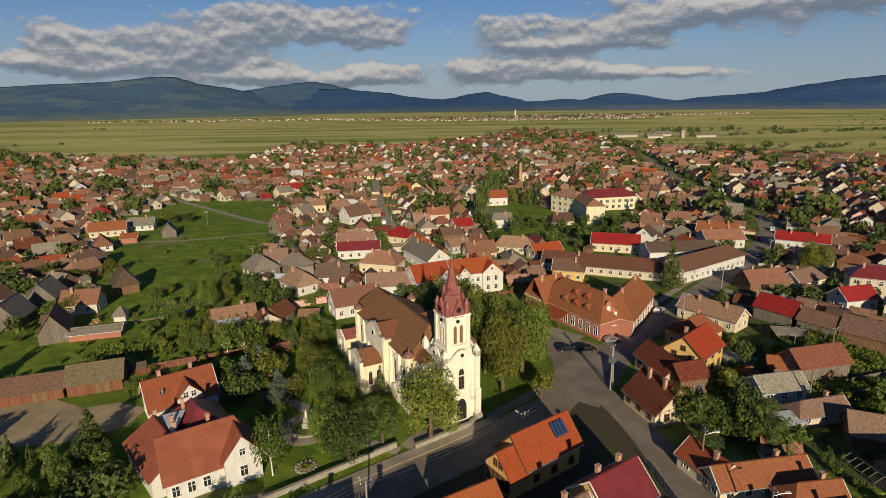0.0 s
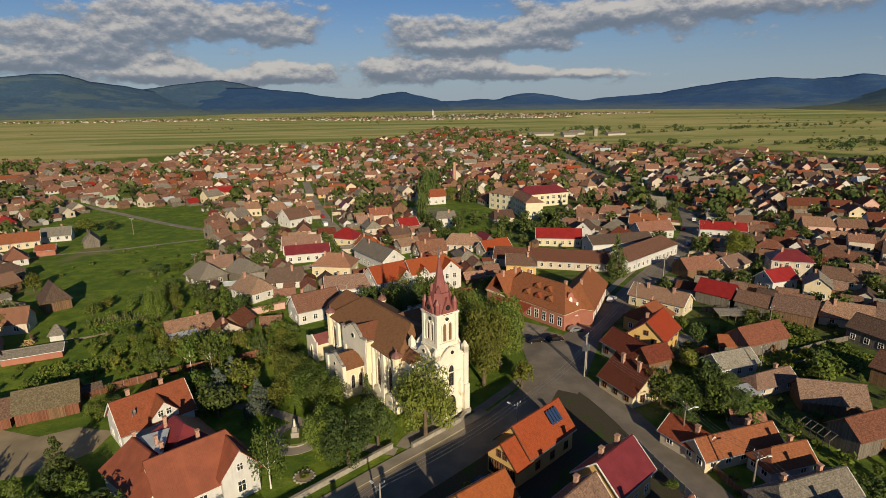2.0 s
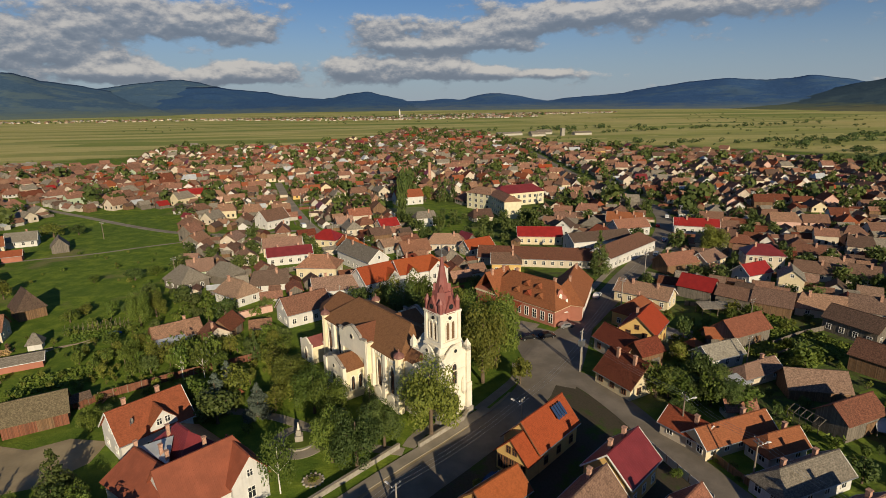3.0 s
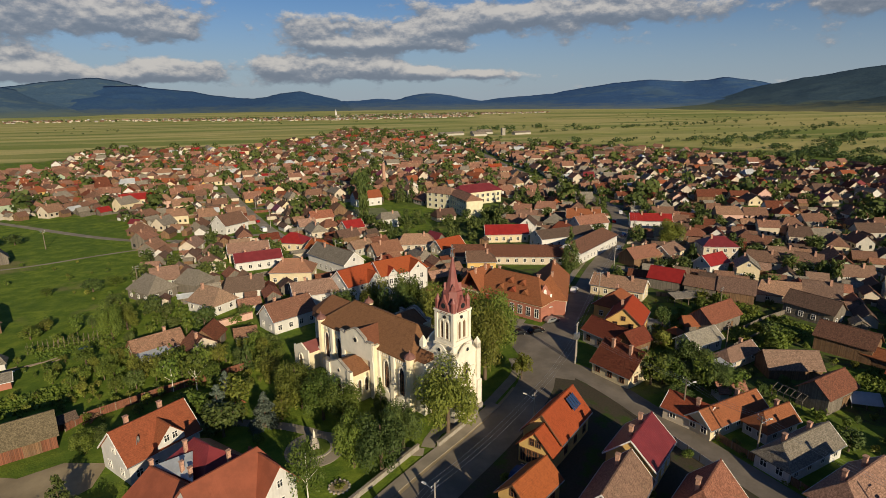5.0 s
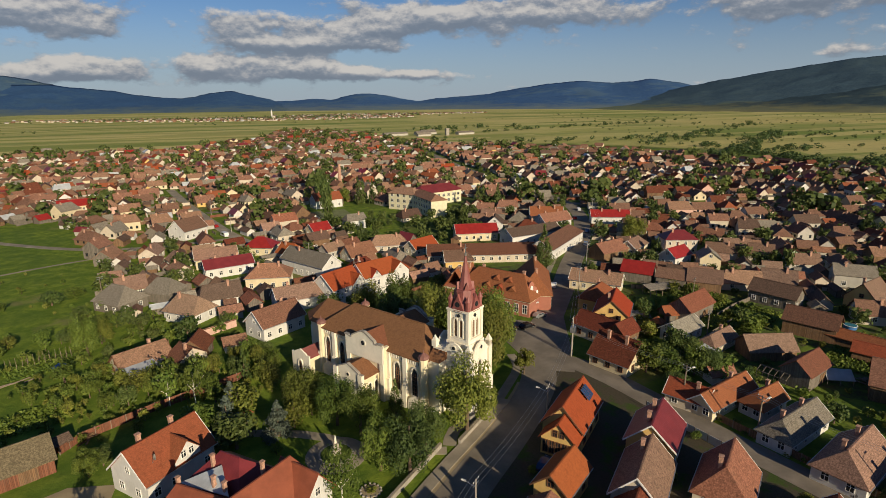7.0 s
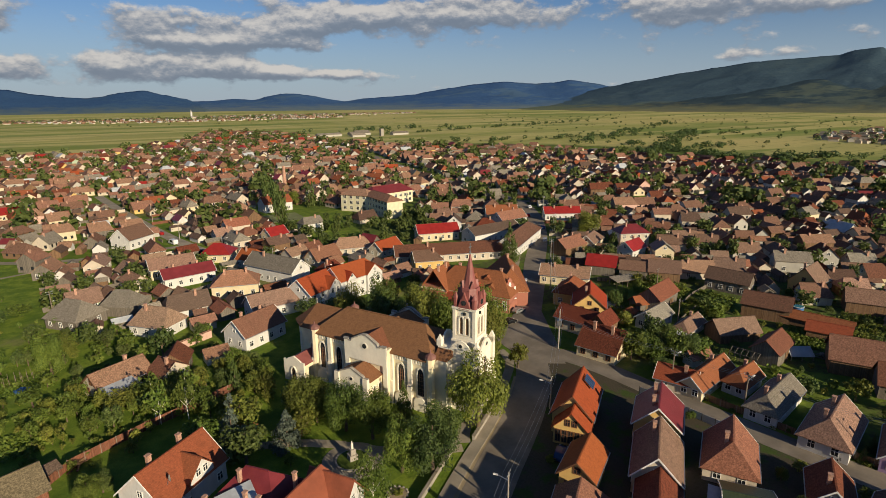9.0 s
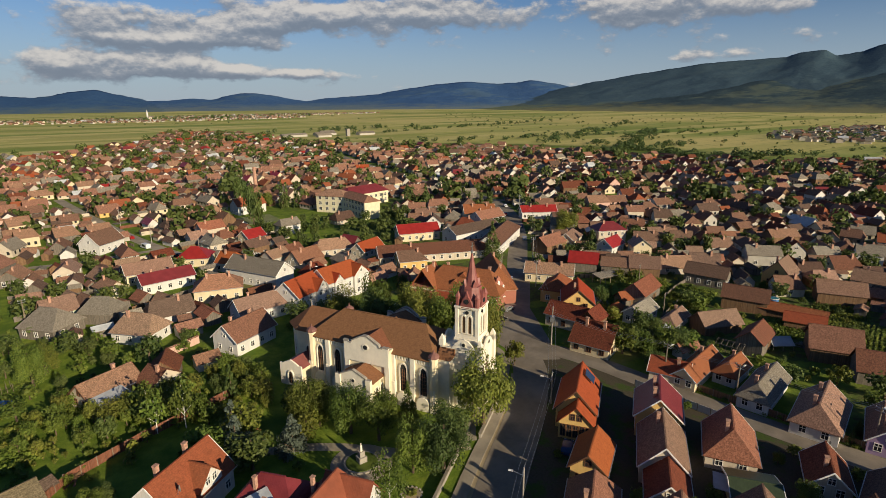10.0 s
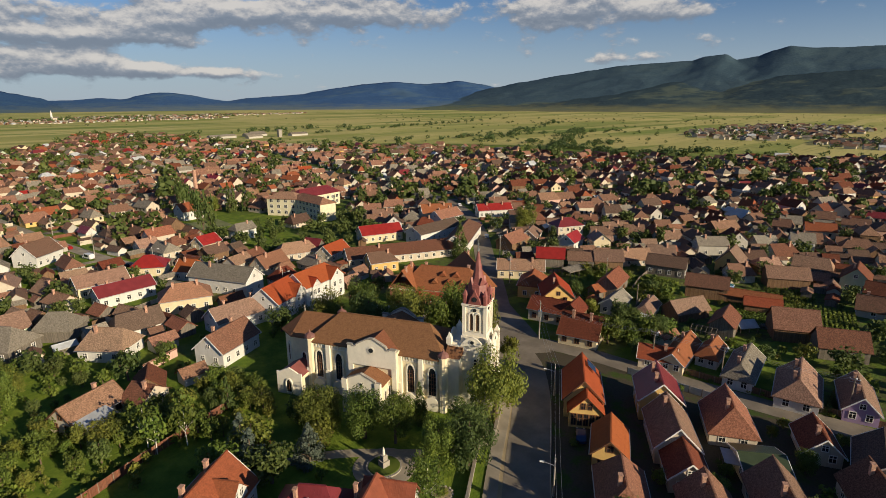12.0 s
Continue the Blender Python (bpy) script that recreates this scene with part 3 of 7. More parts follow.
    if shed and doors:
        g = Geo().box(-1.3, 1.3, -0.09, 0.02, 0, min(2.5, he - 0.3)).box(-0.03, 0.03, -0.12, 0, 0, min(2.5, he - 0.3))
        part("door", g.mesh("door", [WALLS["wood" if wall != "wood" else "greywood"]]), th, pose(L * 0.15, -W / 2, 0))
    return th

# ---- church ----


def lancet(w, h, n=6):
    """Pointed-arch outline in x, z from the sill's middle."""
    s = h - w * 0.95
    right = [(w / 2 - (w / 2) * (1 - math.cos(t * math.pi / 2)) , s + (h - s) * math.sin(t * math.pi / 2)) for t in [i / n for i in range(n + 1)]]
    right = [(x if i < n else 0.0, z) for i, (x, z) in enumerate(right)]
    left = [(-x, z) for x, z in reversed(right[:-1])]
    return [(-w / 2, 0), (w / 2, 0)] + right + left


def ring_slab(g, outer, inner, m, d):
    n = len(outer)
    p = [m @ Vector((x, 0.02, z)) for x, z in outer] + [m @ Vector((x, 0.02, z)) for x, z in inner] + [m @ Vector((x, -d, z)) for x, z in outer] + [m @ Vector((x, -d, z)) for x, z in inner]
    f = []
    for i in range(n):
        j = (i + 1) % n
        f += [(2 * n + i, 2 * n + j, 3 * n + j, 3 * n + i), (i, j, 2 * n + j, 2 * n + i), (n + i, 3 * n + i, 3 * n + j, n + j)]
    g.add(p, f)


def church_window(parent, m, w, h, tracery=True, fill=None):
    g = Geo()
    inner = lancet(w, h)
    outer = [(x * (w + 0.5) / w, z * (h + 0.42) / h - 0.16) for x, z in inner]
    ring_slab(g, outer, inner, Matrix(), 0.24)
    ob = part("window", fix_normals(g.mesh("lancet_frame", [CHURCH_WHITE])), parent, m)
    part("pane", fix_normals(Geo().slab(inner, pose(0, 0.01, 0), 0.05).mesh("lancet_pane", [fill or GLASS])), ob)
    if tracery:
        g = Geo()
        bars = 2 if w > 1.2 else 1
        for i in range(bars):
            x = (i + 1) / (bars + 1) * w - w / 2
            g.box(x - 0.04, x + 0.04, -0.12, 0, 0.0, h - w * (0.75 if bars == 2 else 0.15))
        k = 0.8
        while k < h - w:
            g.box(-w / 2, w / 2, -0.10, 0, k, k + 0.05)
            k += 0.8
        part("tracery", g.mesh("tracery", [FRAME_BROWN]), ob)


def church():
    th = thing("church", pose(-0.64, 98.54, 0, 0, 0, 117.2), "cream church with brown tiled roof and a red pointed steeple", "church")
    PLOTS.extend([(-8, 112, 12), (-14, 124, 11), (1, 94, 8), (-17, 108, 8)])

    def p(name, g, mats, label="", parent=th):
        return part(name, fix_normals(g.mesh(name, mats)), parent, None, label)

    EH, RH, HW = 11.1, 15.0, 6.8
    # nave, chancel, apse
    p("wall", Geo().box(0, 29.4, -HW, HW, 0, EH), [CHURCH_WALL], "cream rendered nave wall")
    apse = [(29.2, -4.9), (34.6, -4.9), (38.2, -2.4), (38.2, 2.4), (34.6, 4.9), (29.2, 4.9)]
    p("apse_wall", Geo().prism(apse, 0, EH - 0.6), [CHURCH_WALL])
    p("plinth", Geo().box(-0.2, 29.6, -HW - 0.2, HW + 0.2, 0, 1.1).prism([(x + (0.2 if x > 30 else 0), y * 1.04) for x, y in apse], 0, 1.1), [CONCRETE])
    # roofs
    g = Geo()
    o, k = 0.55, (RH - EH) / HW
    e = EH - o * k + 0.15
    top = [(-0.5, -HW - o, e), (29.9, -HW - o, e), (29.9, HW + o, e), (-0.5, HW + o, e), (5.2, 0, RH), (25.6, 0, RH)]
    f = [(0, 1, 5, 4), (2, 3, 4, 5), (1, 2, 5), (3, 0, 4)]
    g.add(top + [(x, y, z - 0.2) for x, y, z in top], f + [(0, 6, 7, 1), (1, 7, 8, 2), (2, 8, 9, 3), (3, 9, 6, 0), (6, 9, 8, 7)])
    g.box(5.2, 25.6, -0.18, 0.18, RH - 0.08, RH + 0.08)
    p("roof", g, [ROOFS["church"]], "brown tiled hipped nave roof")
    g = Geo()
    e2, r2 = EH - 0.55, RH - 0.7
    ap = [(28.5, -5.5), (34.8, -5.5), (38.9, -2.7), (38.9, 2.7), (34.8, 5.5), (28.5, 5.5)]
    g.add([(x, y, e2) for x, y in ap] + [(24.5, 0, r2), (34.4, 0, r2)] + [(x, y, e2 - 0.2) for x, y in ap],
          [(0, 1, 7, 6), (1, 2, 7), (2, 3, 7), (3, 4, 7), (4, 5, 6, 7), (5, 0, 6), (0, 8, 9, 1), (1, 9, 10, 2), (2, 10, 11, 3), (3, 11, 12, 4), (4, 12, 13, 5), (5, 13, 8, 0), (13, 12, 11, 10, 9, 8)])
    p("chancel_roof", g, [ROOFS["church"]])
    p("finial", Geo().cyl(34.4, 0, r2 - 0.2, r2 + 0.5, 0.16).box(34.34, 34.46, -0.06, 0.06, r2 + 0.5, r2 + 1.3).box(34.34, 34.46, -0.3, 0.3, r2 + 0.9, r2 + 1.02), [CONCRETE])
    # eaves cornice with small arcade, both sides
    for s in (1, -1):
        y = s * HW
        g = Geo().box(-0.1, 29.5, min(y, y + s * 0.34), max(y, y + s * 0.34), EH - 0.45, EH - 0.05)
        p("cornice", g, [CHURCH_WHITE])
        for a, b in ((0.5, 8.9), (20.0, 29.0)) if s == 1 else ((0.5, 29.0),):
            g = Geo()
            x = a + 0.2
            while x < b - 0.3:
                g.box(x, x + 0.24, min(y, y + s * 0.2), max(y, y + s * 0.2), EH - 1.35, EH - 0.4)
                x += 0.62
            g.box(a, b, min(y, y + s * 0.13), max(y, y + s * 0.13), EH - 1.5, EH - 1.3)
            p("arcade", g, [CHURCH_WHITE])
        # buttresses
        for x in (0.0, 4.6, 9.0, 20.3, 24.9, 29.4) if s == 1 else (0.0, 4.9, 9.8, 14.7, 19.6, 24.5, 29.4):
            g = Geo().box(x - 0.45, x + 0.45, min(y, y + s * 0.55), max(y, y + s * 0.55), 0, EH - 0.5)
            g.box(x - 0.5, x + 0.5, min(y, y + s * 0.8), max(y, y + s * 0.8), 0, 5.0)
            p("buttress", g, [CHURCH_WHITE])
        for x in (2.3, 6.8, 22.6, 27.1) if s == 1 else (2.4, 7.3, 12.2, 17.1, 22, 27):
            church_window(th, pose(x, y, 3.0, 0, 0, 180 if s == 1 else 0), 1.5, 5.9)
        # rounded aprons below the windows
        for x in (2.3, 6.8, 22.6, 27.1) if s == 1 else ():
            arc = [(1.35 * math.cos(math.pi * i / 10), 1.7 + 1.25 * math.sin(math.pi * i / 10)) for i in range(11)]
            p("apron", Geo().slab([(-1.35, 0), (1.35, 0)] + arc, pose(x, y - 0.02, 0, 0, 0, 180), 0.75), [CHURCH_WHITE])
        # corner turrets with sheet caps
        for x in (0.1, 29.2):
            g = Geo().cyl(x, y, 0, EH + 0.3, 0.85, n=8, slot=0).cyl(x, y, EH + 0.3, EH + 0.55, 1.05, n=8, slot=0)
            tb = p("turret", g, [CHURCH_WALL])
            c = Geo()
            c.lathe(x, y, [(r, EH + 0.55 + z) for r, z in ((1.12, 0), (1.16, 0.15), (0.98, 0.55), (0.62, 0.85), (0.3, 1.0), (0.16, 1.15), (0.12, 1.5), (0.03, 1.7))], 8)
            p("turret_cap", c, [CAP], "rounded dull red sheet-metal cap", tb)
        for x in (36.4,):
            church_window(th, pose(x, s * 3.65, 4.0, 0, 0, (180 - 35) if s == 1 else 35), 1.1, 4.2)
        church_window(th, pose(32, s * 4.9, 4.4, 0, 0, 180 if s == 1 else 0), 0.9, 2.6)
    # transept with stepped parapet
    for s in (1, -1):
        x0, x1 = (9.2, 19.6) if s == 1 else (9.8, 19.6)
        y0, y1 = s * 6.6, s * 8.1
        p("transept_wall", Geo().box(x0, x1, min(y0, y1), max(y0, y1), 0, 11.6), [CHURCH_WALL])
        m = pose((x0 + x1) / 2, y1 + s * 0.12, 0, 0, 0, 180 if s == 1 else 0)
        w = (x1 - x0) / 2
        gable = [(-w, 8.2), (w, 8.2), (w, 12.2), (w - 1.3, 12.2), (w - 1.3, 12.0), (w - 1.9, 12.0), (w - 2.1, 12.5), (1.3, 13.5), (0.5, 13.9), (-0.5, 13.9), (-1.3, 13.5), (-w + 2.1, 12.5), (-w + 1.9, 12.0), (-w + 1.3, 12.0), (-w + 1.3, 12.2), (-w, 12.2)]
        p("gable", Geo().slab(gable, m, 0.35), [CHURCH_WHITE])
        p("coping", Geo().slab([(x, z + 0.02) for x, z in gable[2:]] + [(x * 1.02, z + 0.28) for x, z in reversed(gable[2:])], m @ pose(0, 0.15, 0), 0.65), [CONCRETE])
        g = Geo()
        g.add([(x0 + 0.3, y1, 11.4), (x1 - 0.3, y1, 11.4), ((x0 + x1) / 2, y1, 13.6), ((x0 + x1) / 2, s * 2.4, 13.6), (x0 + 0.3, s * 6.0, 11.5), (x1 - 0.3, s * 6.0, 11.5)],
              [(0, 2, 3, 4), (1, 5, 3, 2), (0, 1, 2), (0, 4, 5, 1), (4, 3, 5)])
        p("transept_roof", g, [ROOFS["church"]])
        oc = Geo()
        oc.tube(m @ Vector((0, 0, 11.6)), m @ Vector((0, -0.45, 11.6)), 0.75, 0.75, 16)
        ob = p("round_window", oc, [CHURCH_WHITE])
        p("pane", Geo().tube(m @ Vector((0, -0.40, 11.6)), m @ Vector((0, -0.48, 11.6)), 0.5, 0.5, 16), [GLASS], "", ob)
        for dx in (-w + 0.5, w - 0.5):
            p("pilaster", Geo().box((x0 + x1) / 2 + dx - 0.5, (x0 + x1) / 2 + dx + 0.5, min(y1, y1 + s * 0.35), max(y1, y1 + s * 0.35), 0, 12.2), [CHURCH_WHITE])
        # porch annex in front of the transept
        a0, a1, b1 = 10.6, 18.6, s * 12.4
        p("annex_wall", Geo().box(a0, a1, min(y1, b1), max(y1, b1), 0, 6.4), [CHURCH_WALL])
        m2 = pose((a0 + a1) / 2, b1 + s * 0.1, 0, 0, 0, 180 if s == 1 else 0)
        gab = [(-4.0, 0), (4.0, 0), (4.0, 7.0), (3.0, 7.0), (2.9, 7.3), (0, 8.6), (-2.9, 7.3), (-3.0, 7.0), (-4.0, 7.0)]
        p("annex_gable", Geo().slab(gab, m2, 0.35), [CHURCH_WHITE])
        p("coping", Geo().slab([(x, z + 0.02) for x, z in gab[2:]] + [(x * 1.02, z + 0.24) for x, z in reversed(gab[2:])], m2 @ pose(0, 0.12, 0), 0.6), [CONCRETE])
        for dx in (-3.5, 3.5):
            p("pilaster", Geo().box((a0 + a1) / 2 + dx - 0.55, (a0 + a1) / 2 + dx + 0.55, min(b1, b1 + s * 0.75), max(b1, b1 + s * 0.75), 0, 7.2), [CHURCH_WHITE])
        g = Geo()
        xm = (a0 + a1) / 2
        g.add([(a0 - 0.3, b1, 6.3), (a1 + 0.3, b1, 6.3), (xm, b1, 8.3), (xm, y1, 8.3), (a0 - 0.3, y1, 6.3), (a1 + 0.3, y1, 6.3)], [(0, 2, 3, 4), (1, 5, 3, 2), (0, 1, 2), (4, 3, 5), (0, 4, 5, 1)])
        p("annex_roof", g, [ROOFS["church"]])
        oc = Geo().tube(m2 @ Vector((0, 0, 6.4)), m2 @ Vector((0, -0.45, 6.4)), 0.5, 0.5, 14)
        ob = p("round_window", oc, [CHURCH_WHITE])
        p("pane", Geo().tube(m2 @ Vector((0, -0.4, 6.4)), m2 @ Vector((0, -0.48, 6.4)), 0.33, 0.33, 14), [GLASS], "", ob)
        church_window(th, m2 @ pose(0, -0.35, 1.0), 1.3, 3.8)
        for yy in (s * 9.3, s * 11.0):
            church_window(th, pose(a0, yy, 2.0, 0, 0, -90), 0.8, 3.0)
    # sacristy beside the chancel
    p("sacristy_wall", Geo().box(29.6, 35.0, 4.7, 10.2, 0, 4.2), [CHURCH_WALL])
    m3 = pose(32.3, 10.3, 0, 0, 0, 180)
    gab = [(-2.9, 0), (2.9, 0), (2.9, 4.9), (2.0, 4.9), (1.9, 5.1), (0, 6.0), (-1.9, 5.1), (-2.0, 4.9), (-2.9, 4.9)]
    p("sacristy_gable", Geo().slab(gab, m3, 0.35), [CHURCH_WHITE])
    g = Geo().add([(29.4, 10.2, 4.2), (35.2, 10.2, 4.2), (32.3, 10.2, 5.8), (32.3, 4.9, 5.8), (29.4, 4.9, 4.2), (35.2, 4.9, 4.2)], [(0, 2, 3, 4), (1, 5, 3, 2), (0, 1, 2), (4, 3, 5), (0, 4, 5, 1)])
    p("sacristy_roof", g, [SPIRE])
    church_window(th, m3 @ pose(0, -0.35, 0.6), 1.2, 2.8)
    # tower base block
    C = -4.7
    p("tower_base", Geo().box(C - 3.2, 0.1, -3.3, 3.3, 0, 13.2), [CHURCH_WHITE], "cream rendered lower tower")
    p("front_wing", Geo().box(-2.6, 0.2, -5.6, 5.6, 0, 11.0), [CHURCH_WHITE])
    for s in (-1, 1):
        p("wing_roof", Geo().add([(-2.8, s * 5.8, 11.0), (0.3, s * 5.8, 11.0), (0.3, s * 3.2, 12.8), (-2.8, s * 3.2, 12.8), (-2.8, s * 3.2, 11.0), (0.3, s * 3.2, 11.0)],
                                 [(0, 1, 2, 3), (0, 3, 4), (1, 5, 2), (0, 4, 5, 1)]), [ROOFS["church"]])
    for bx, by in ((C - 3.2, -3.3), (C - 3.2, 3.3), (0, -3.3), (0, 3.3)):
        if bx < -1:
            g = Geo().box(bx - 0.75, bx + 0.45, by - 0.6, by + 0.6, 0, 6.5).box(bx - 0.5, bx + 0.45, by - 0.5, by + 0.5, 6.5, 14.0)
            p("buttress", g, [CHURCH_WHITE])
            g = Geo().box(bx - 0.95, bx + 0.6, by - 0.8, by + 0.8, 0, 1.4)
            p("plinth", g, [CONCRETE])
        g = Geo().box(bx - 0.5, bx + 0.5, by - 0.5, by + 0.5, 13.0, 14.3).cyl(bx, by, 14.3, 15.3, 0.62, 0.05, 4, 0, math.pi / 4)
        p("pinnacle", g, [CHURCH_WHITE])
    p("cornice", Geo().box(C - 3.5, 0.3, -3.6, 3.6, 12.6, 12.95).box(C - 3.35, 0.2, -3.45, 3.45, 9.6, 9.8), [CHURCH_WHITE])
    # pediments above the base
    for a, d in ((-90, 3.3), (90, 4.8), (0, 3.4), (180, 3.4)):
        m4 = pose(C, 0, 0, 0, 0, a) @ pose(0, -d, 0)
        p("pediment", Geo().slab([(-2.5, 12.9), (2.5, 12.9), (1.7, 14.0), (0.9, 14.7), (0, 15.0), (-0.9, 14.7), (-1.7, 14.0)], m4, 0.3), [CHURCH_WHITE])
        ob = p("round_window", Geo().tube(m4 @ Vector((0, 0, 13.9)), m4 @ Vector((0, -0.4, 13.9)), 0.55, 0.55, 14), [CHURCH_WHITE])
        p("pane", Geo().tube(m4 @ Vector((0, -0.36, 13.9)), m4 @ Vector((0, -0.44, 13.9)), 0.36, 0.36, 14), [GLASS], "", ob)
    # belfry
    S = 2.1
    p("belfry", Geo().box(C - S, C + S, -S, S, 12.8, 21.0), [CHURCH_WHITE], "white belfry stage with paired lancets")
    p("belfry_foot", Geo().box(C - S - 0.5, C + S + 0.5, -S - 0.5, S + 0.5, 12.9, 14.6).box(C - S - 0.3, C + S + 0.3, -S - 0.3, S + 0.3, 14.6, 15.4), [CHURCH_WHITE])
    for sx in (-1, 1):
        for sy in (-1, 1):
            p("pilaster", Geo().box(C + sx * S - 0.32, C + sx * S + 0.32, sy * S - 0.32, sy * S + 0.32, 14.6, 20.9), [CHURCH_WHITE])
    p("cornice", Geo().box(C - S - 0.45, C + S + 0.45, -S - 0.45, S + 0.45, 20.75, 21.15), [CHURCH_WHITE])
    for a in (0, 90, 180, 270):
        m5 = pose(C, 0, 0, 0, 0, a) @ pose(0, -S, 0)
        for dx in (-0.62, 0.62):
            church_window(th, m5 @ pose(dx, 0, 15.7), 0.72, 3.5, False, WALLS["wood"])
        p("rosette", Geo().tube(m5 @ Vector((0, 0, 19.9)), m5 @ Vector((0, -0.2, 19.9)), 0.35, 0.35, 10), [GLASS])
        # steep little gables at the foot of the spire
        m6 = pose(C, 0, 0, 0, 0, a) @ pose(0, -S - 0.4, 0)
        gb = p("spire_gable", Geo().slab([(-1.35, 21.1), (1.35, 21.1), (0.75, 22.6), (0.45, 23.0), (0, 24.2), (-0.45, 23.0), (-0.75, 22.6)], m6, -0.5), [SPIRE])
        p("clock_face", Geo().tube(m6 @ Vector((0, 0.05, 22.2)), m6 @ Vector((0, -0.08, 22.2)), 0.5, 0.5, 16), [GLASS], "", gb)
    sp = Geo()
    prof = [(2.8, 20.9), (2.55, 21.6), (2.3, 22.5), (2.05, 23.5), (1.8, 24.5), (1.35, 24.9), (1.12, 25.9), (0.85, 27.2), (0.12, 31.2)]
    sp.lathe(C, 0, prof, 8, 0, math.pi / 8)
    p("spire", sp, [SPIRE], "dark red painted sheet-metal spire")
    p("spire_collar", Geo().cyl(C, 0, 24.4, 24.75, 1.95, 1.85, 8, 0, math.pi / 8), [SPIRE])
    for a in (0, 90, 180, 270):
        m9 = pose(C, 0, 0, 0, 0, a + 45) @ pose(0, -1.62, 0)
        p("spire_gablet", Geo().slab([(-0.5, 24.6), (0.5, 24.6), (0.42, 25.1), (0, 26.1), (-0.42, 25.1)], m9, -0.9), [SPIRE])
    for sx in (-1, 1):
        for sy in (-1, 1):
            x, y = C + sx * 1.95, sy * 1.95
            p("spire_turret", Geo().cyl(x, y, 20.9, 22.8, 0.5, 0.45, 6).cyl(x, y, 22.8, 23.0, 0.62, 0.62, 6).cyl(x, y, 23.0, 24.0, 0.55, 0.05, 6), [SPIRE])
    p("cross", Geo().cyl(C, 0, 31.1, 31.6, 0.22, 0.22, 8).box(C - 0.06, C + 0.06, -0.06, 0.06, 31.5, 33.2).box(C - 0.06, C + 0.06, -0.5, 0.5, 32.4, 32.54), [METAL])
    # west front: portal, big window, hanging oriel
    m7 = pose(C - 3.2, 0, 0, 0, 0, -90)
    church_window(th, m7 @ pose(0, 0, 7.0), 1.2, 4.2)
    church_window(th, m7 @ pose(0, 0, 0.7), 2.2, 4.4, False)
    for s in (-1, 1):
        m8 = pose(C, s * 3.3, 0, 0, 0, 180 if s == 1 else 0)
        for dx in (-0.6, 0.6):
            church_window(th, m8 @ pose(dx + 1.2, 0, 8.0), 0.75, 2.4, False)
        church_window(th, m8 @ pose(1.2, 0, 2.0), 1.0, 2.6)
        p("niche", Geo().cyl(C - 3.5, s * 2.2, 5.2, 7.0, 0.5, 0.5, 8).cyl(C - 3.5, s * 2.2, 4.2, 5.2, 0.1, 0.55, 8).cyl(C - 3.5, s * 2.2, 7.0, 8.0, 0.6, 0.05, 8), [CHURCH_WHITE])
    return th


church()

# ---- houses round the church ----
H = house
# parish house: gabled rear house, with the big orange-roofed house in front of it
rear = H(-51.8, 97.2, 36.3, 12.0, 8.8, 4.1, 8.2, "rust", "white", chimneys=2)
part("dormer_wall", fix_normals(wall_geo(3.2, 4.6, 5.0, 7.3).mesh("dormer_wall", [WALLS["white"]])), rear, pose(1.0, -3.0, 0, 0, 0, 90))
part("dormer_roof", fix_normals(roof_geo(3.2, 4.6, 5.0, 7.4, (0, 0), 0.4).mesh("dormer_roof", [ROOFS["rust"]])), rear, pose(1.0, -2.9, 0, 0, 0, 90))
for dx in (-0.7, 0.7):
    put_window(rear, pose(1.0 + dx, -4.6, 4.7), 0.8, 1.1)
dish = part("satellite_dish", Geo().lathe(0, 0, [(0.05, 0.0), (0.3, 0.05), (0.5, 0.16), (0.53, 0.2), (0.48, 0.19), (0.05, 0.05)], 14).mesh("satellite_dish", [CONCRETE]), rear, pose(-3.6, -3.1, 6.6, 80, 0, 45), "pale round satellite dish")
part("bracket", Geo().tube((0, 0, 0), (0.0, -0.9, -0.35), 0.04, 0.04, 6).mesh("bracket", [METAL]), dish)
# along the lower street
H(15.2, 78.5, 34.5, 11.6, 7.0, 4.3, 8.1, "orange", "yellow", brown=True, chimneys=0)
wing = H(9.4, 74.0, 34.5, 3.4, 6.0, 3.6, 6.6, "orange", "yellow", brown=True, chimneys=0, name="porch_wing", windows=False)
for k in range(5):
    put_window(wing, pose(-1.7, -2.2 + k * 1.1, 0.6, 0, 0, -90), 0.75, 2.2, True)
for dy in (-0.6, 0.6):
    put_window(wing, pose(-1.7, dy, 3.9, 0, 0, -90), 0.7, 1.1, True)
H(23.6, 66.9, 33.4, 9.2, 7.6, 4.6, 8.1, "wine", "yellow", chimneys=2)
H(14.0, 59.9, 35, 11.6, 7.0, 3.6, 7.2, "tile2", "dirty")
H(6.6, 54.2, 35, 7.0, 6.0, 3.0, 5.7, "brown", "dirty", chimneys=0)
H(3.0, 65.4, 29, 8.2, 5.4, 3.8, 6.2, "orange", "yellow", brown=True, chimneys=0)
H(25.4, 54.4, 30, 10.0, 7.6, 2.9, 7.0, "tile", "dirty", hips=(2.2, 0))
H(16.6, 46.4, 126, 6.5, 7.6, 2.8, 4.0, "green", "pale", chimneys=0)
H(30.0, 41.5, 27, 8.0, 5.6, 2.6, 5.2, "brown", "dirty")
H(51.4, 39.6, 16, 12.0, 5.6, 2.9, 5.6, "tile2", "purple", chimneys=2)
H(28.5, 32.5, 10, 12.0, 7.0, 3.4, 6.4, "dark", "grey", chimneys=0)
H(49.7, 59.7, 9, 14.6, 5.6, 2.9, 5.2, "grey", "white", hips=(2.5, 0), chimneys=2)
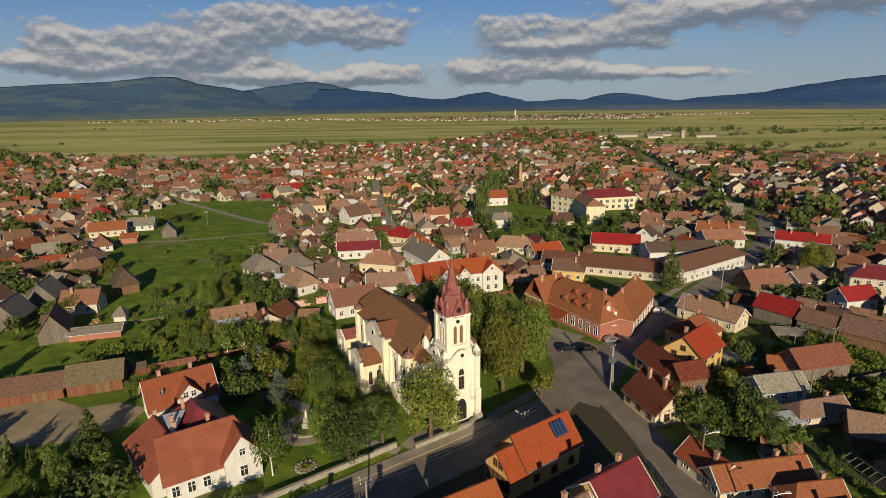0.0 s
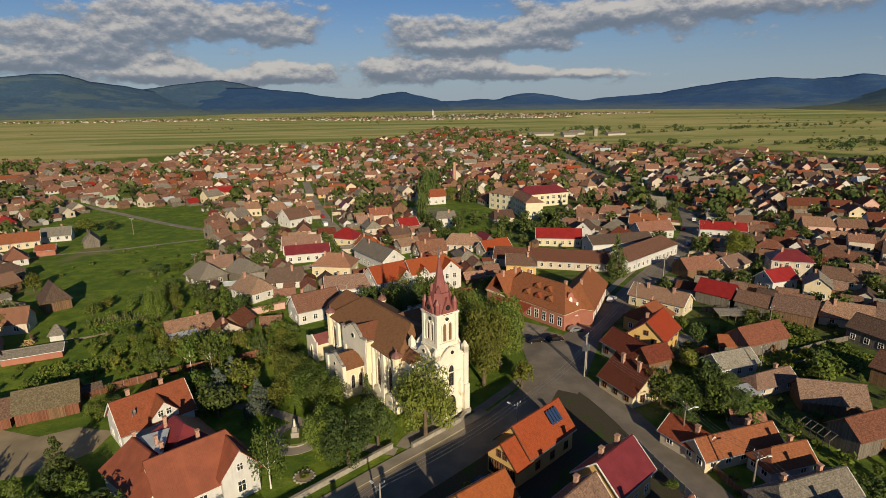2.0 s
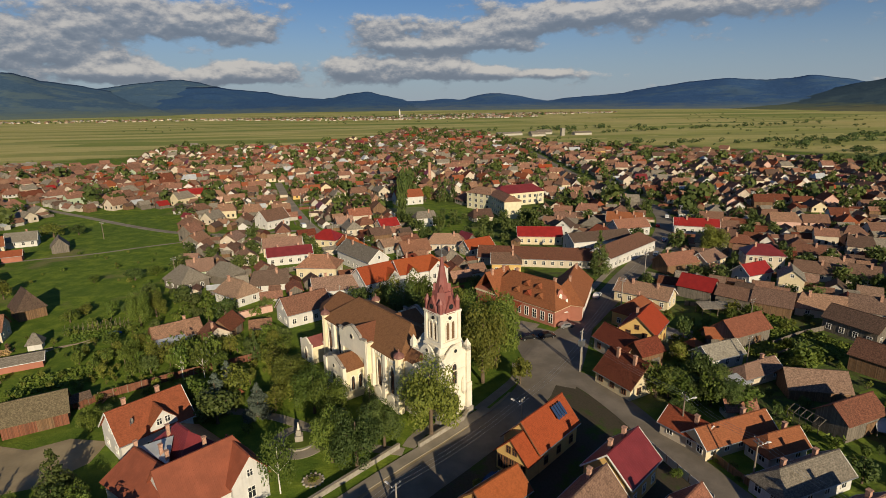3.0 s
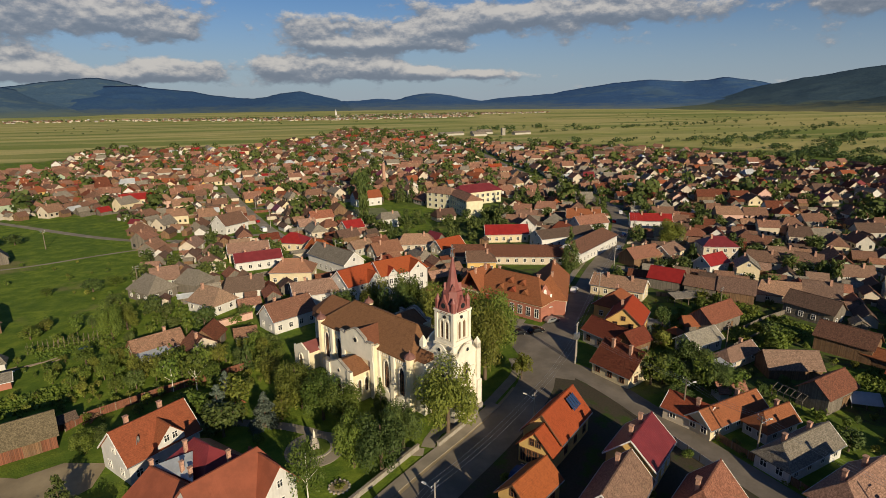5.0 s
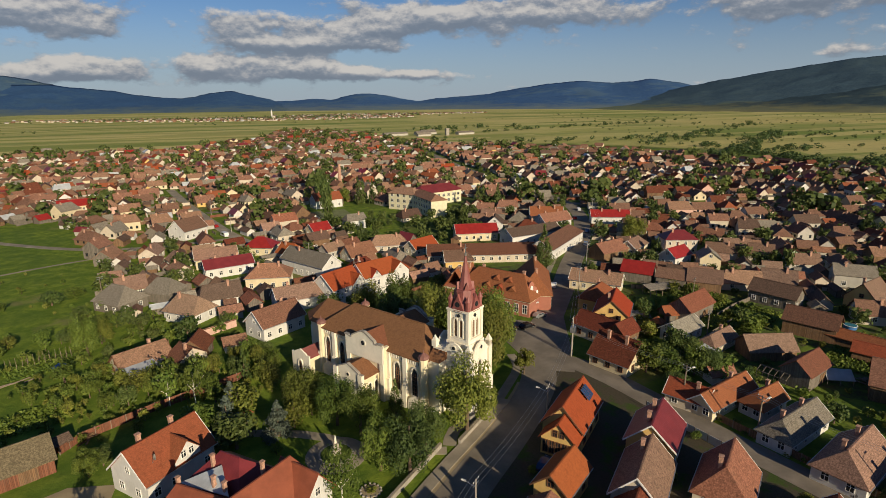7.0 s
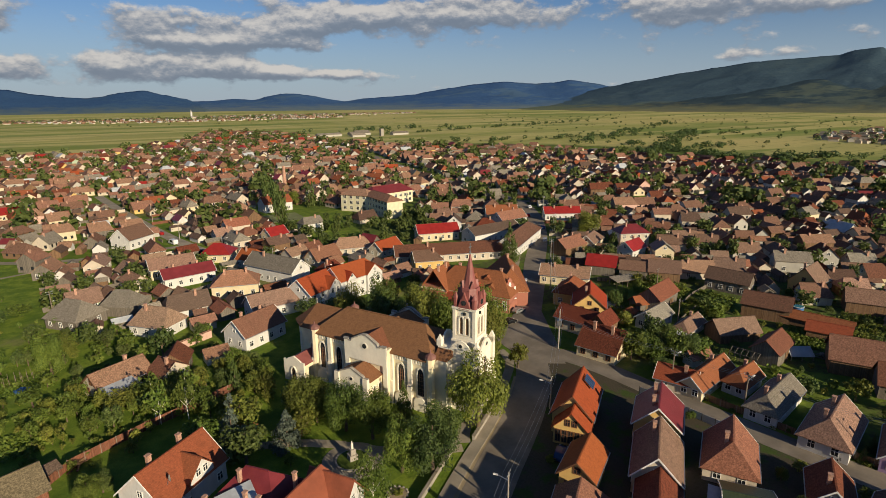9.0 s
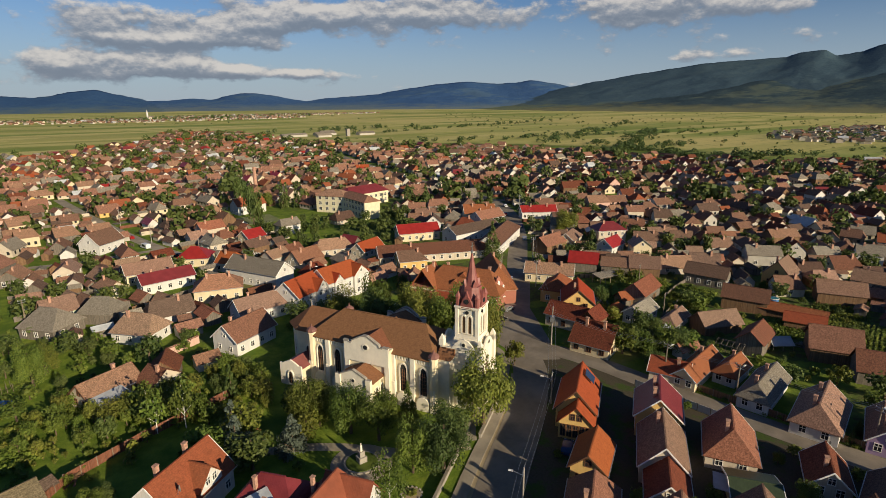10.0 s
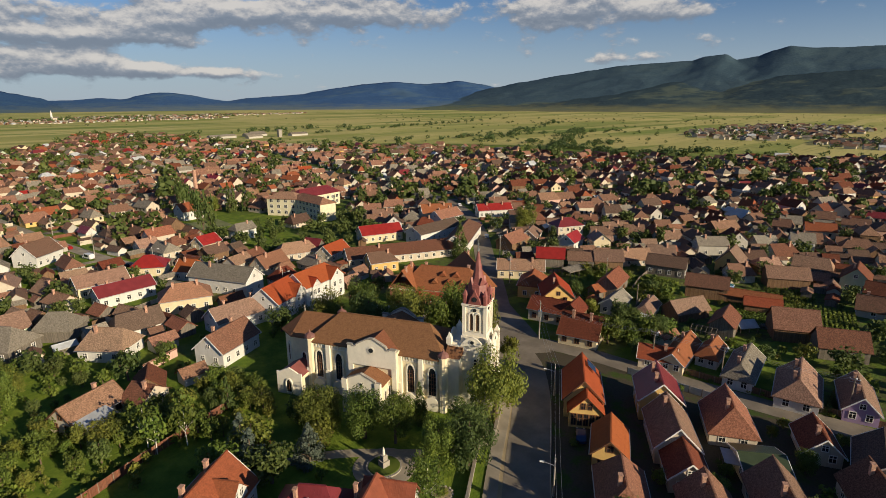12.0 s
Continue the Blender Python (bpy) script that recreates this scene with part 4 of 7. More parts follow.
H(47.9, 48.9, 12, 13.0, 7.4, 3.0, 6.3, "tile", "white", hips=(2.5, 0), chimneys=2)
H(52.5, 67.6, 7, 8.4, 4.6, 2.8, 4.9, "rust", "white", hips=(2.2, 0))
H(47.5, 72.6, 9, 15.4, 4.9, 2.8, 4.9, "rust", "cream")
H(41.6, 75.4, 112, 7.6, 5.4, 2.7, 4.85, "rust", "dirty", chimneys=1)
H(55.2, 79.6, 167, 5.4, 3.0, 2.3, 3.6, "tile", "white", chimneys=0, name="shed", windows=False)
H(68.7, 91.1, 12, 10.8, 4.2, 2.6, 4.3, "tile", "dirty", hips=(2.2, 0))
H(75.5, 83.3, 157, 11.0, 6.4, 2.7, 5.4, "tile2", "wood", chimneys=0)
H(71.4, 71.5, 10, 10.0, 5.7, 3.9, 6.3, "tile", "greywood", chimneys=0)
H(97.0, 86.0, 110, 11.5, 6.8, 4.0, 6.7, "tile2", "wood", chimneys=0)
H(94.6, 69.5, 111, 9.0, 5.0, 2.6, 4.2, "rust", "wood", chimneys=0)
H(123.7, 71.5, 120, 12.0, 7.2, 4.0, 6.8, "tile2", "wood", chimneys=0)
H(81.4, 58.6, 118, 10.0, 9.0, 3.8, 7.6, "tile", "wood", chimneys=0)
H(77.0, 47.6, 117, 10.0, 7.4, 3.4, 6.6, "tile2", "greywood", chimneys=0)
H(129.0, 90.0, 8, 10.5, 8.2, 4.2, 8.6, "tile2", "yellow", brown=True)
H(109.5, 104.2, 104, 12.5, 6.8, 4.0, 6.7, "tile2", "greywood", chimneys=0)
H(79.0, 108.0, 13, 12.6, 6.6, 4.2, 7.0, "tile", "greywood", chimneys=0)
H(66.0, 99.4, 10, 9.8, 5.4, 3.2, 5.2, "grey", "white", chimneys=0)
H(41.2, 94.8, 107, 9.4, 9.2, 3.0, 7.2, "brown", "cream", chimneys=2, brown=True)
H(47.0, 108.4, 104, 10.5, 6.4, 3.6, 6.2, "brown", "dirty", chimneys=0, brown=True)
H(49.6, 102.6, 14, 6.4, 5.0, 4.2, 6.4, "brown", "wood", chimneys=0, brown=True)
H(55.4, 112.7, 42, 10.6, 8.4, 5.4, 9.0, "orange", "yellow", brown=True)
H(61.0, 125.0, 30, 10.5, 8.0, 4.2, 7.2, "rust", "yellow", hips=(3.2, 3.2))
H(72.0, 138.5, 128, 15.5, 7.4, 3.4, 6.0, "tile3", "cream", chimneys=2)
H(90.1, 139.0, 124, 9.6, 7.0, 3.8, 6.6, "red", "greywood", chimneys=0)
H(95.5, 129.6, 124, 9.0, 6.0, 3.6, 5.8, "tile2", "greywood", chimneys=0)
H(101.6, 122.5, 130, 9.6, 7.6, 3.8, 6.8, "tile", "wood", chimneys=0)
H(130.1, 159.3, 154, 12.2, 8.6, 6.0, 8.7, "wine", "dirty", hips=(4.2, 4.2))
H(115.7, 147.0, 11, 10.3, 6.4, 4.0, 6.6, "red", "white")
H(100.4, 165.0, 9, 14.0, 7.4, 3.5, 6.4, "tile", "wood", chimneys=2)
H(113.5, 165.5, 25, 13.0, 6.4, 3.5, 6.2, "tile", "cream", hips=(0, 3))
H(142.2, 211.7, 150, 18.0, 7.0, 4.0, 6.6, "red", "white", chimneys=2)
H(116.6, 228.1, 150, 15.5, 9.0, 4.0, 7.6, "rust", "pale", chimneys=2)
H(112.3, 216.6, 5, 16.0, 8.0, 4.0, 7.2, "tile", "white", chimneys=2)
# white town building with orange roofs
def cross_gable(th, x, y, L, W, he, hr, roof, wall, face=-1):
    """A gabled bay that stands out of the long side of a house."""
    m = pose(x, y, 0, 0, 0, 90)
    part("bay_wall", fix_normals(wall_geo(L, W, he, hr).mesh("bay_wall", [WALLS[wall]])), th, m)
    part("bay_roof", fix_normals(roof_geo(L, W, he, hr, (0, 0), 0.4).mesh("bay_roof", [ROOFS[roof]])), th, m)
    for z0 in (1.0, 3.8):
        for dx in (-W * 0.22, W * 0.22):
            put_window(th, pose(x + dx, y + face * L / 2, z0, 0, 0, 0 if face < 0 else 180), 1.0, 1.5)
    put_window(th, pose(x, y + face * L / 2, he + 0.4, 0, 0, 0 if face < 0 else 180), 0.8, 0.9)


hall = H(-4.4, 165.4, 27, 13.0, 9.4, 5.8, 9.6, "orange", "white", hips=(0, 0), chimneys=0)
cross_gable(hall, 3.2, -3.1, 4.6, 5.2, 5.9, 8.4, "orange", "white")
hall = H(9.6, 168.6, 17, 17.0, 8.6, 6.8, 10.2, "orange", "white", hips=(0, 4), chimneys=1)
cross_gable(hall, 4.4, -2.8, 4.6, 6.0, 6.9, 9.6, "orange", "white")
cross_gable(hall, -4.6, -2.6, 4.4, 3.4, 6.9, 8.8, "orange", "white")
H(-6.4, 196.0, 117, 22.0, 8.4, 5.0, 8.4, "grey", "white", chimneys=1)
H(-18.2, 232.1, 150, 11.0, 9.0, 3.5, 6.6, "red", "cream", hips=(4.4, 4.4), chimneys=0)
H(-9.3, 216.0, 125, 9.0, 7.8, 3.5, 6.6, "orange", "white", hips=(3, 0))
H(-21.6, 188.7, 163, 13.6, 9.4, 4.4, 7.6, "tile3", "cream", hips=(4.2, 4.2), chimneys=2)
H(-32.8, 208.5, 8, 16.0, 6.4, 3.8, 6.2, "wine", "white", chimneys=2)
H(-36.0, 221.5, 4, 14.5, 7.0, 4.0, 6.8, "tile", "cream")
H(-15.4, 165.4, 6, 17.0, 7.6, 3.8, 6.8, "tile", "white", chimneys=2)
H(-44.1, 274.9, 42, 13.0, 9.5, 4.4, 8.6, "tile2", "white")
H(-26.0, 149.5, 26, 12.6, 8.0, 4.0, 7.4, "tile2", "white", chimneys=2)
H(42.4, 178.0, 162, 10.0, 7.6, 4.0, 6.8, "tile2", "yellow", hips=(3, 0))
H(-57.0, 140.4, 26, 10.8, 6.4, 3.0, 5.6, "tile3", "dirty", brown=True)
H(-45.5, 143.0, 70, 6.5, 5.6, 3.0, 5.4, "brown", "wood", chimneys=0)
H(-64.4, 187.0, 130, 11.0, 9.4, 3.4, 7.2, "grey", "greywood", hips=(3, 3), chimneys=0)
H(-52.5, 190.0, 140, 9.0, 8.0, 3.4, 6.8, "grey", "greywood", hips=(2.5, 2.5), chimneys=0)
H(-46.1, 169.0, 132, 10.6, 8.6, 3.4, 7.0, "tile3", "white", hips=(2, 2))
# farmsteads at the edge of the meadow
H(-155.5, 251.0, 24, 15.0, 7.0, 3.4, 6.6, "rust", "cream", chimneys=2)
H(-147.0, 263.0, 14, 13.0, 7.0, 3.0, 6.0, "grey", "white", hips=(2, 0))
H(-138.0, 237.0, 16, 6.5, 4.2, 2.6, 4.2, "rust", "brick", chimneys=0, windows=False)
H(-126.0, 248.5, 112, 7.0, 6.0, 3.0, 6.4, "grey", "greywood", chimneys=0)
H(-157.0, 212.0, 30, 8.5, 6.2, 3.0, 6.4, "grey", "greywood", chimneys=0)
H(-149.5, 203.0, 16, 10.0, 4.0, 2.3, 3.6, "rust", "brick", chimneys=0, windows=False)
H(68.8, 213.3, 163, 18.0, 8.6, 3.8, 6.8, "red", "cream", chimneys=0)
H(28.5, 213.0, 165, 15.0, 8.0, 3.2, 6.4, "tile3", "dirty", hips=(3, 3), chimneys=1)
H(38.8, 203.5, 22, 12.0, 6.6, 3.2, 6.0, "orange", "dirty", chimneys=0)
H(38.0, 216.0, 112, 7.0, 5.0, 3.0, 5.6, "wine", "greywood", chimneys=0)
H(9.0, 251.0, 20, 9.0, 7.0, 3.2, 6.0, "red", "cream")
# long market halls
H(90.0, 183.4, 33, 36.0, 9.6, 4.6, 7.6, "tile2", "white", hips=(0, 4.5), chimneys=0)
H(57.0, 183.5, 158, 44.0, 9.4, 3.3, 6.3, "tile2", "dirty", hips=(4, 0), chimneys=1)
H(88.0, 199.0, 4, 26.0, 9.0, 4.5, 7.0, "dark", "white", chimneys=0)
# barns on the west side
H(-74.1, 107.3, 19, 10.2, 6.4, 3.0, 5.8, "moss", "redwood", chimneys=0)
H(-85.0, 103.5, 19, 11.5, 6.0, 2.6, 4.9, "tile2", "redwood", chimneys=0)
H(-103.2, 170.4, 128, 7.6, 6.8, 3.6, 8.2, "dark", "wood", hips=(1.4, 1.4), chimneys=0)
H(-101.2, 134.2, 116, 10.0, 6.4, 3.3, 7.8, "tile2", "greywood", chimneys=0)
H(-121.8, 160.4, 104, 9.0, 8.0, 3.0, 7.6, "grey", "greywood", chimneys=0)
H(-119.6, 143.3, 103, 10.0, 7.4, 3.0, 7.6, "grey", "greywood", chimneys=0)
H(-142.6, 224.6, 121, 9.0, 7.0, 3.0, 6.6, "tile2", "white", hips=(3, 3))
H(-90.6, 134.2, 16, 12.0, 4.6, 2.0, 3.0, "grey", "brick", chimneys=0)
H(-90.7, 145.4, 13, 3.0, 3.0, 2.2, 4.0, "grey", "white", hips=(1.6, 1.6), chimneys=0, windows=False, name="hut")


def brick_hall():
    """Red brick corner building with a broken roof, dormers and a small corner gable."""
    th = thing("town_hall", pose(40.0, 131.5, 0, 0, 0, 0), "red brick corner hall with a rust-red dormered roof", "building")
    PLOTS.extend([(31, 143, 11), (48, 146, 10), (41, 135, 8)])
    for nm, cx, cy, ang, L, W, hips in (("west", -2.6, 8.8, 121, 24, 11.5, (5, 5)), ("east", 9.6, 9.6, 57, 23, 9.5, (4.5, 3.5)), ("rear", -10.5, 17.0, 30, 9, 8.0, (0, 0))):
        m = pose(cx, cy, 0, 0, 0, ang)
        part("wall", fix_normals(wall_geo(L, W, 5.2, 10.4, (5, 5)).mesh("wall", [WALLS["brick"]])), th, m)
        part("roof", fix_normals(roof_geo(L, W, 5.2, 10.4, hips, 0.5).mesh("roof", [ROOFS["rust"]])), th, m)
        part("cornice", Geo().box(-L / 2 - 0.25, L / 2 + 0.25, -W / 2 - 0.25, W / 2 + 0.25, 4.3, 4.75).mesh("cornice", [WALLS["pale"]]), th, m)
        n = int(L / 2.6)
        for i in range(n):
            for s in (-1, 1):
                put_window(th, m @ pose((i + 0.5) / n * L - L / 2, s * W / 2, 1.0, 0, 0, 0 if s < 0 else 180), 1.2, 2.4)
        if nm == "west":
            for i, (dx, dz) in enumerate(((-6, 6.4), (-2, 6.4), (2, 6.4), (-4, 8.2), (0, 8.2))):
                yy = W / 2 * (10.4 - dz) / 5.2
                g = Geo().add([(dx - 1.15, yy + 0.5, dz), (dx + 1.15, yy + 0.5, dz), (dx, yy + 0.5, dz + 1.25), (dx, yy - 1.5, dz + 1.25), (dx - 1.15, yy - 0.2, dz), (dx + 1.15, yy - 0.2, dz)],
                              [(0, 2, 3, 4), (1, 5, 3, 2), (0, 1, 2)])
                part("dormer", fix_normals(g.mesh("dormer", [ROOFS["rust"]])), th, m)
        if nm == "west":
            g = Geo().add([(-1, W / 2, 3.9), (12, W / 2, 3.9), (12, W / 2 + 3.6, 2.7), (-1, W / 2 + 3.6, 2.7), (-1, W / 2, 3.7), (12, W / 2, 3.7), (12, W / 2 + 3.6, 2.5), (-1, W / 2 + 3.6, 2.5)],
                          [(0, 3, 2, 1), (4, 5, 6, 7), (0, 1, 5, 4), (1, 2, 6, 5), (2, 3, 7, 6), (3, 0, 4, 7)])
            part("terrace_roof", fix_normals(g.mesh("terrace_roof", [ROOFS["rust"]])), th, m)
            for xx in (-0.8, 2.4, 5.6, 8.8, 11.8):
                part("post", Geo().box(xx - 0.1, xx + 0.1, W / 2 + 3.3, W / 2 + 3.5, 0, 2.6).mesh("post", [FRAME_BROWN]), th, m)
        for cx2 in (-L * 0.3, L * 0.25):
            part("chimney", Geo().box(cx2 - 0.36, cx2 + 0.36, -0.85, -0.25, 8.5, 11.0).box(cx2 - 0.48, cx2 + 0.48, -0.95, -0.15, 11.0, 11.18).mesh("chimney", [CHIMNEY]), th, m)
    m = pose(1.5, 0.5, 0, 0, 0, 0)
    part("corner_bay", fix_normals(Geo().prism([(-3.5, 4), (-2.2, -1.6), (2.2, -1.6), (4.5, 3.0)], 0, 6.2).mesh("corner_bay", [WALLS["brick"]])), th, m)
    part("corner_gable", fix_normals(Geo().slab([(-2.0, 6.2), (2.0, 6.2), (1.7, 7.2), (0.8, 7.8), (0.7, 8.6), (0, 9.3), (-0.7, 8.6), (-0.8, 7.8), (-1.7, 7.2)], pose(0, -1.6, 0), -0.5).mesh("corner_gable", [WALLS["brick"]])), th, m)
    part("arch", fix_normals(Geo().slab(lancet(0.9, 1.5), pose(0, -1.65, 6.5), 0.1).mesh("arch", [FRAME])), th, m)
    part("door", Geo().box(-0.9, 0.9, -1.75, -1.5, 0, 2.6).mesh("door", [GLASS]), th, m)
    part("awning", Geo().box(-2.0, 2.0, -2.7, -1.6, 2.9, 3.1).mesh("awning", [FRAME]), th, m)
    for sx in (-1.8, 1.8):
        part("pilaster", Geo().box(sx - 0.3, sx + 0.3, -1.85, -1.5, 0, 6.4).mesh("pilaster", [FRAME]), th, m)


brick_hall()


def orange_villa():
    """White house whose orange sheet roof has a gabled wing and a wine-red rear part."""
    th = thing("villa", pose(-38.6, 77.4, 0, 0, 0, 33), "white villa with an orange metal roof and wine-red rear wing", "house")
    PLOTS.extend([(-40, 79, 11)])

    def wing(m, L, W, he, hr, hips, roof, wall="white", o=0.5):
        part("wall", fix_normals(wall_geo(L, W, he, hr, hips).mesh("wall", [WALLS[wall]])), th, m)
        part("roof", fix_normals(roof_geo(L, W, he, hr, hips, o).mesh("roof", [ROOFS[roof]])), th, m)
    wing(pose(0.6, 0, 0), 14.0, 9.0, 4.3, 9.2, (0, 3.2), "orsheet")
    wing(pose(4.6, -2.0, 0, 0, 0, 90), 6.6, 5.6, 5.2, 8.6, (0, 0), "orsheet")
    wing(pose(-5.0, 5.4, 0, 0, 0, 100), 13.5, 8.8, 3.9, 7.3, (0, 1.5), "orsheet")
    wing(pose(0.3, 7.4, 0, 0, 0, 96), 11.6, 9.8, 5.2, 9.5, (4.4, 4.4), "wine")
    g = Geo().add([(-5.0, 12.2, 6.3), (-1.2, 7.3, 8.75), (-3.9, 2.6, 7.35)], [(0, 1, 2)])
    g.add([(x, y, z - 0.1) for x, y, z in g.v], [(2, 1, 0)]).f += [(0, 3, 4, 1), (1, 4, 5, 2), (2, 5, 3, 0)]
    g.m = [0] * len(g.f)
    part("valley_sheet", fix_normals(g.mesh("valley_sheet", [ROOFS["sheet"]])), th)
    for xx in (-5.2, -3.0, -0.8):
        put_window(th, pose(xx, -4.5, 1.2), 1.0, 1.7)
    for yy in (-3.2, 0.2, 2.6):
        put_window(th, pose(7.6, yy, 1.4, 0, 0, 90), 1.0, 1.7)
    put_window(th, pose(4.6, -5.3, 1.3), 1.1, 1.8)
    put_window(th, pose(4.6, -5.3, 5.0), 0.8, 1.1)
    for cx, cy, h in ((-3.6, 6.0, 8.9), (-3.5, 3.8, 8.8), (-1.4, 9.0, 9.9), (1.2, 1.6, 9.9), (-5.6, 11.2, 8.0)):
        part("chimney", Geo().box(cx - 0.25, cx + 0.25, cy - 0.22, cy + 0.22, 5, h).box(cx - 0.33, cx + 0.33, cy - 0.3, cy + 0.3, h, h + 0.14).mesh("chimney", [CHIMNEY]), th)


orange_villa()


def school():
    th = thing("school", pose(78, 285, 0, 0, 0, 0), "pale yellow three-storey school with tiled hipped roofs", "school")
    PLOTS.extend([(75, 275, 16), (70, 292, 14), (95, 300, 20)])

    def wing(m, L, W, he, hr, hips, roof, nx, floors):
        part("wall", Geo().box(-L / 2, L / 2, -W / 2, W / 2, 0, he).mesh("wall", [WALLS["pale"]]), th, m)
        part("roof", fix_normals(roof_geo(L, W, he, hr, hips, 0.5).mesh("roof", [ROOFS[roof]])), th, m)
        for fl in range(floors):
            for i in range(nx):
                for s in (-1, 1):
                    put_window(th, m @ pose((i + 0.5) / nx * (L - 1) - L / 2 + 0.5, s * W / 2, 1.2 + fl * 3.0, 0, 0, 0 if s < 0 else 180), 1.6, 1.6, False, True)
    wing(pose(-4.5, -10.5, 0, 0, 0, 91), 27, 9, 9.2, 11.6, (4.5, 4), "tile3", 8, 3)
    wing(pose(-9.5, 7.6, 0, 0, 0, 125), 17, 11, 9.2, 11.9, (5, 5), "tile3", 4, 3)
    wing(pose(12, 16, 0, 0, 0, 12), 30, 11, 7.6, 11.0, (5, 5), "wine", 8, 2)


school()
H(29.0, 318.0, 10, 16, 9, 5, 8.4, "rust", "white", hips=(0, 0), detail=1)

# ---- the rest of the town ----


def inside(poly, x, y):
    c, j = False, len(poly) - 1
    for i in range(len(poly)):
        (xi, yi), (xj, yj) = poly[i], poly[j]
        if (yi > y) != (yj > y) and x < (xj - xi) * (y - yi) / (yj - yi) + xi:
            c = not c
        j = i
    return c


TOWN = [(-300, 190), (-540, 680), (-447, 650), (-300, 612), (-212, 575), (-214, 814), (-61, 750), (73, 922), (150, 1150), (200, 1130), (265, 960), (250, 770), (315, 640),
        (420, 520), (445, 366), (470, 256), (552, 207), (610, 114), (520, 60), (300, -40), (100, 10), (60, 60), (40, 120), (-40, 140), (-110, 140)]
OPEN = [[(-84, 112), (-30, 112), (-28, 150), (-33, 162), (-60, 176), (-84, 178)],
        [(-175, 290), (-160, 338), (-105, 340), (-88, 300), (-74, 240), (-70, 200), (-60, 150), (-62, 110), (-115, 110), (-100, 150), (-118, 178), (-150, 230)],
        [(-75, 50), (80, 10), (115, 55), (112, 112), (60, 146), (50, 160), (-5, 160), (-36, 146), (-62, 132), (-75, 110)],
        [(20, 200), (45, 190), (60, 215), (60, 250), (35, 262), (15, 240)], [(15, 265), (55, 255), (60, 330), (12, 330)],
        [(40, 226), (84, 226), (84, 262), (58, 262), (40, 258)]]
ROAD_PTS = []
for line, wd in ROADS:
    for i in range(len(line) - 1):
        d = line[i + 1] - line[i]
        ROAD_PTS.append((line[i].x, line[i].y, math.degrees(math.atan2(d.y, d.x)), wd))
ROAD_NP = np.array(ROAD_PTS)
FAR_ROOFS = ["tile", "tile2", "tile3", "rust", "orange", "red", "wine", "dark", "grey", "brown", "sheet"]
FAR_WEIGHTS = [36, 27, 22, 8, 2, 1.6, 2.2, 7, 10, 8, 2]
FAR_WALLS = ["white", "cream", "dirty", "grey", "pink", "green", "yellow", "wood", "greywood"]
FAR_WWEIGHTS = [12, 11, 27, 15, 4, 3, 3, 13, 14]


class Spread:
    """Keeps points apart, by a grid of cells."""

    def __init__(self, cell=20.0):
        self.c, self.d = cell, {}

    def put(self, x, y, r):
        self.d.setdefault((int(x // self.c), int(y // self.c)), []).append((x, y, r))

    def free(self, x, y, r):
        i, j = int(x // self.c), int(y // self.c)
        for a in range(i - 2, i + 3):
            for b in range(j - 2, j + 3):
                for px, py, pr in self.d.get((a, b), ()):
                    if (px - x) ** 2 + (py - y) ** 2 < (r + pr) ** 2:
                        return False
        return True


spread = Spread()
for px, py, pr in PLOTS:
    spread.put(px, py, pr)
far = {k: Geo() for k in ("wall", "roof")}
FAR_SLOT_R = {k: i for i, k in enumerate(FAR_ROOFS)}
FAR_SLOT_W = {k: i for i, k in enumerate(FAR_WALLS)}
rng = random.Random(7)


def merge(dst, src, m, slot):
    o = len(dst.v)
    dst.v += [tuple(m @ Vector(p)) for p in src.v]
    dst.f += [tuple(i + o for i in f) for f in src.f]
    dst.m += [slot] * len(src.f)


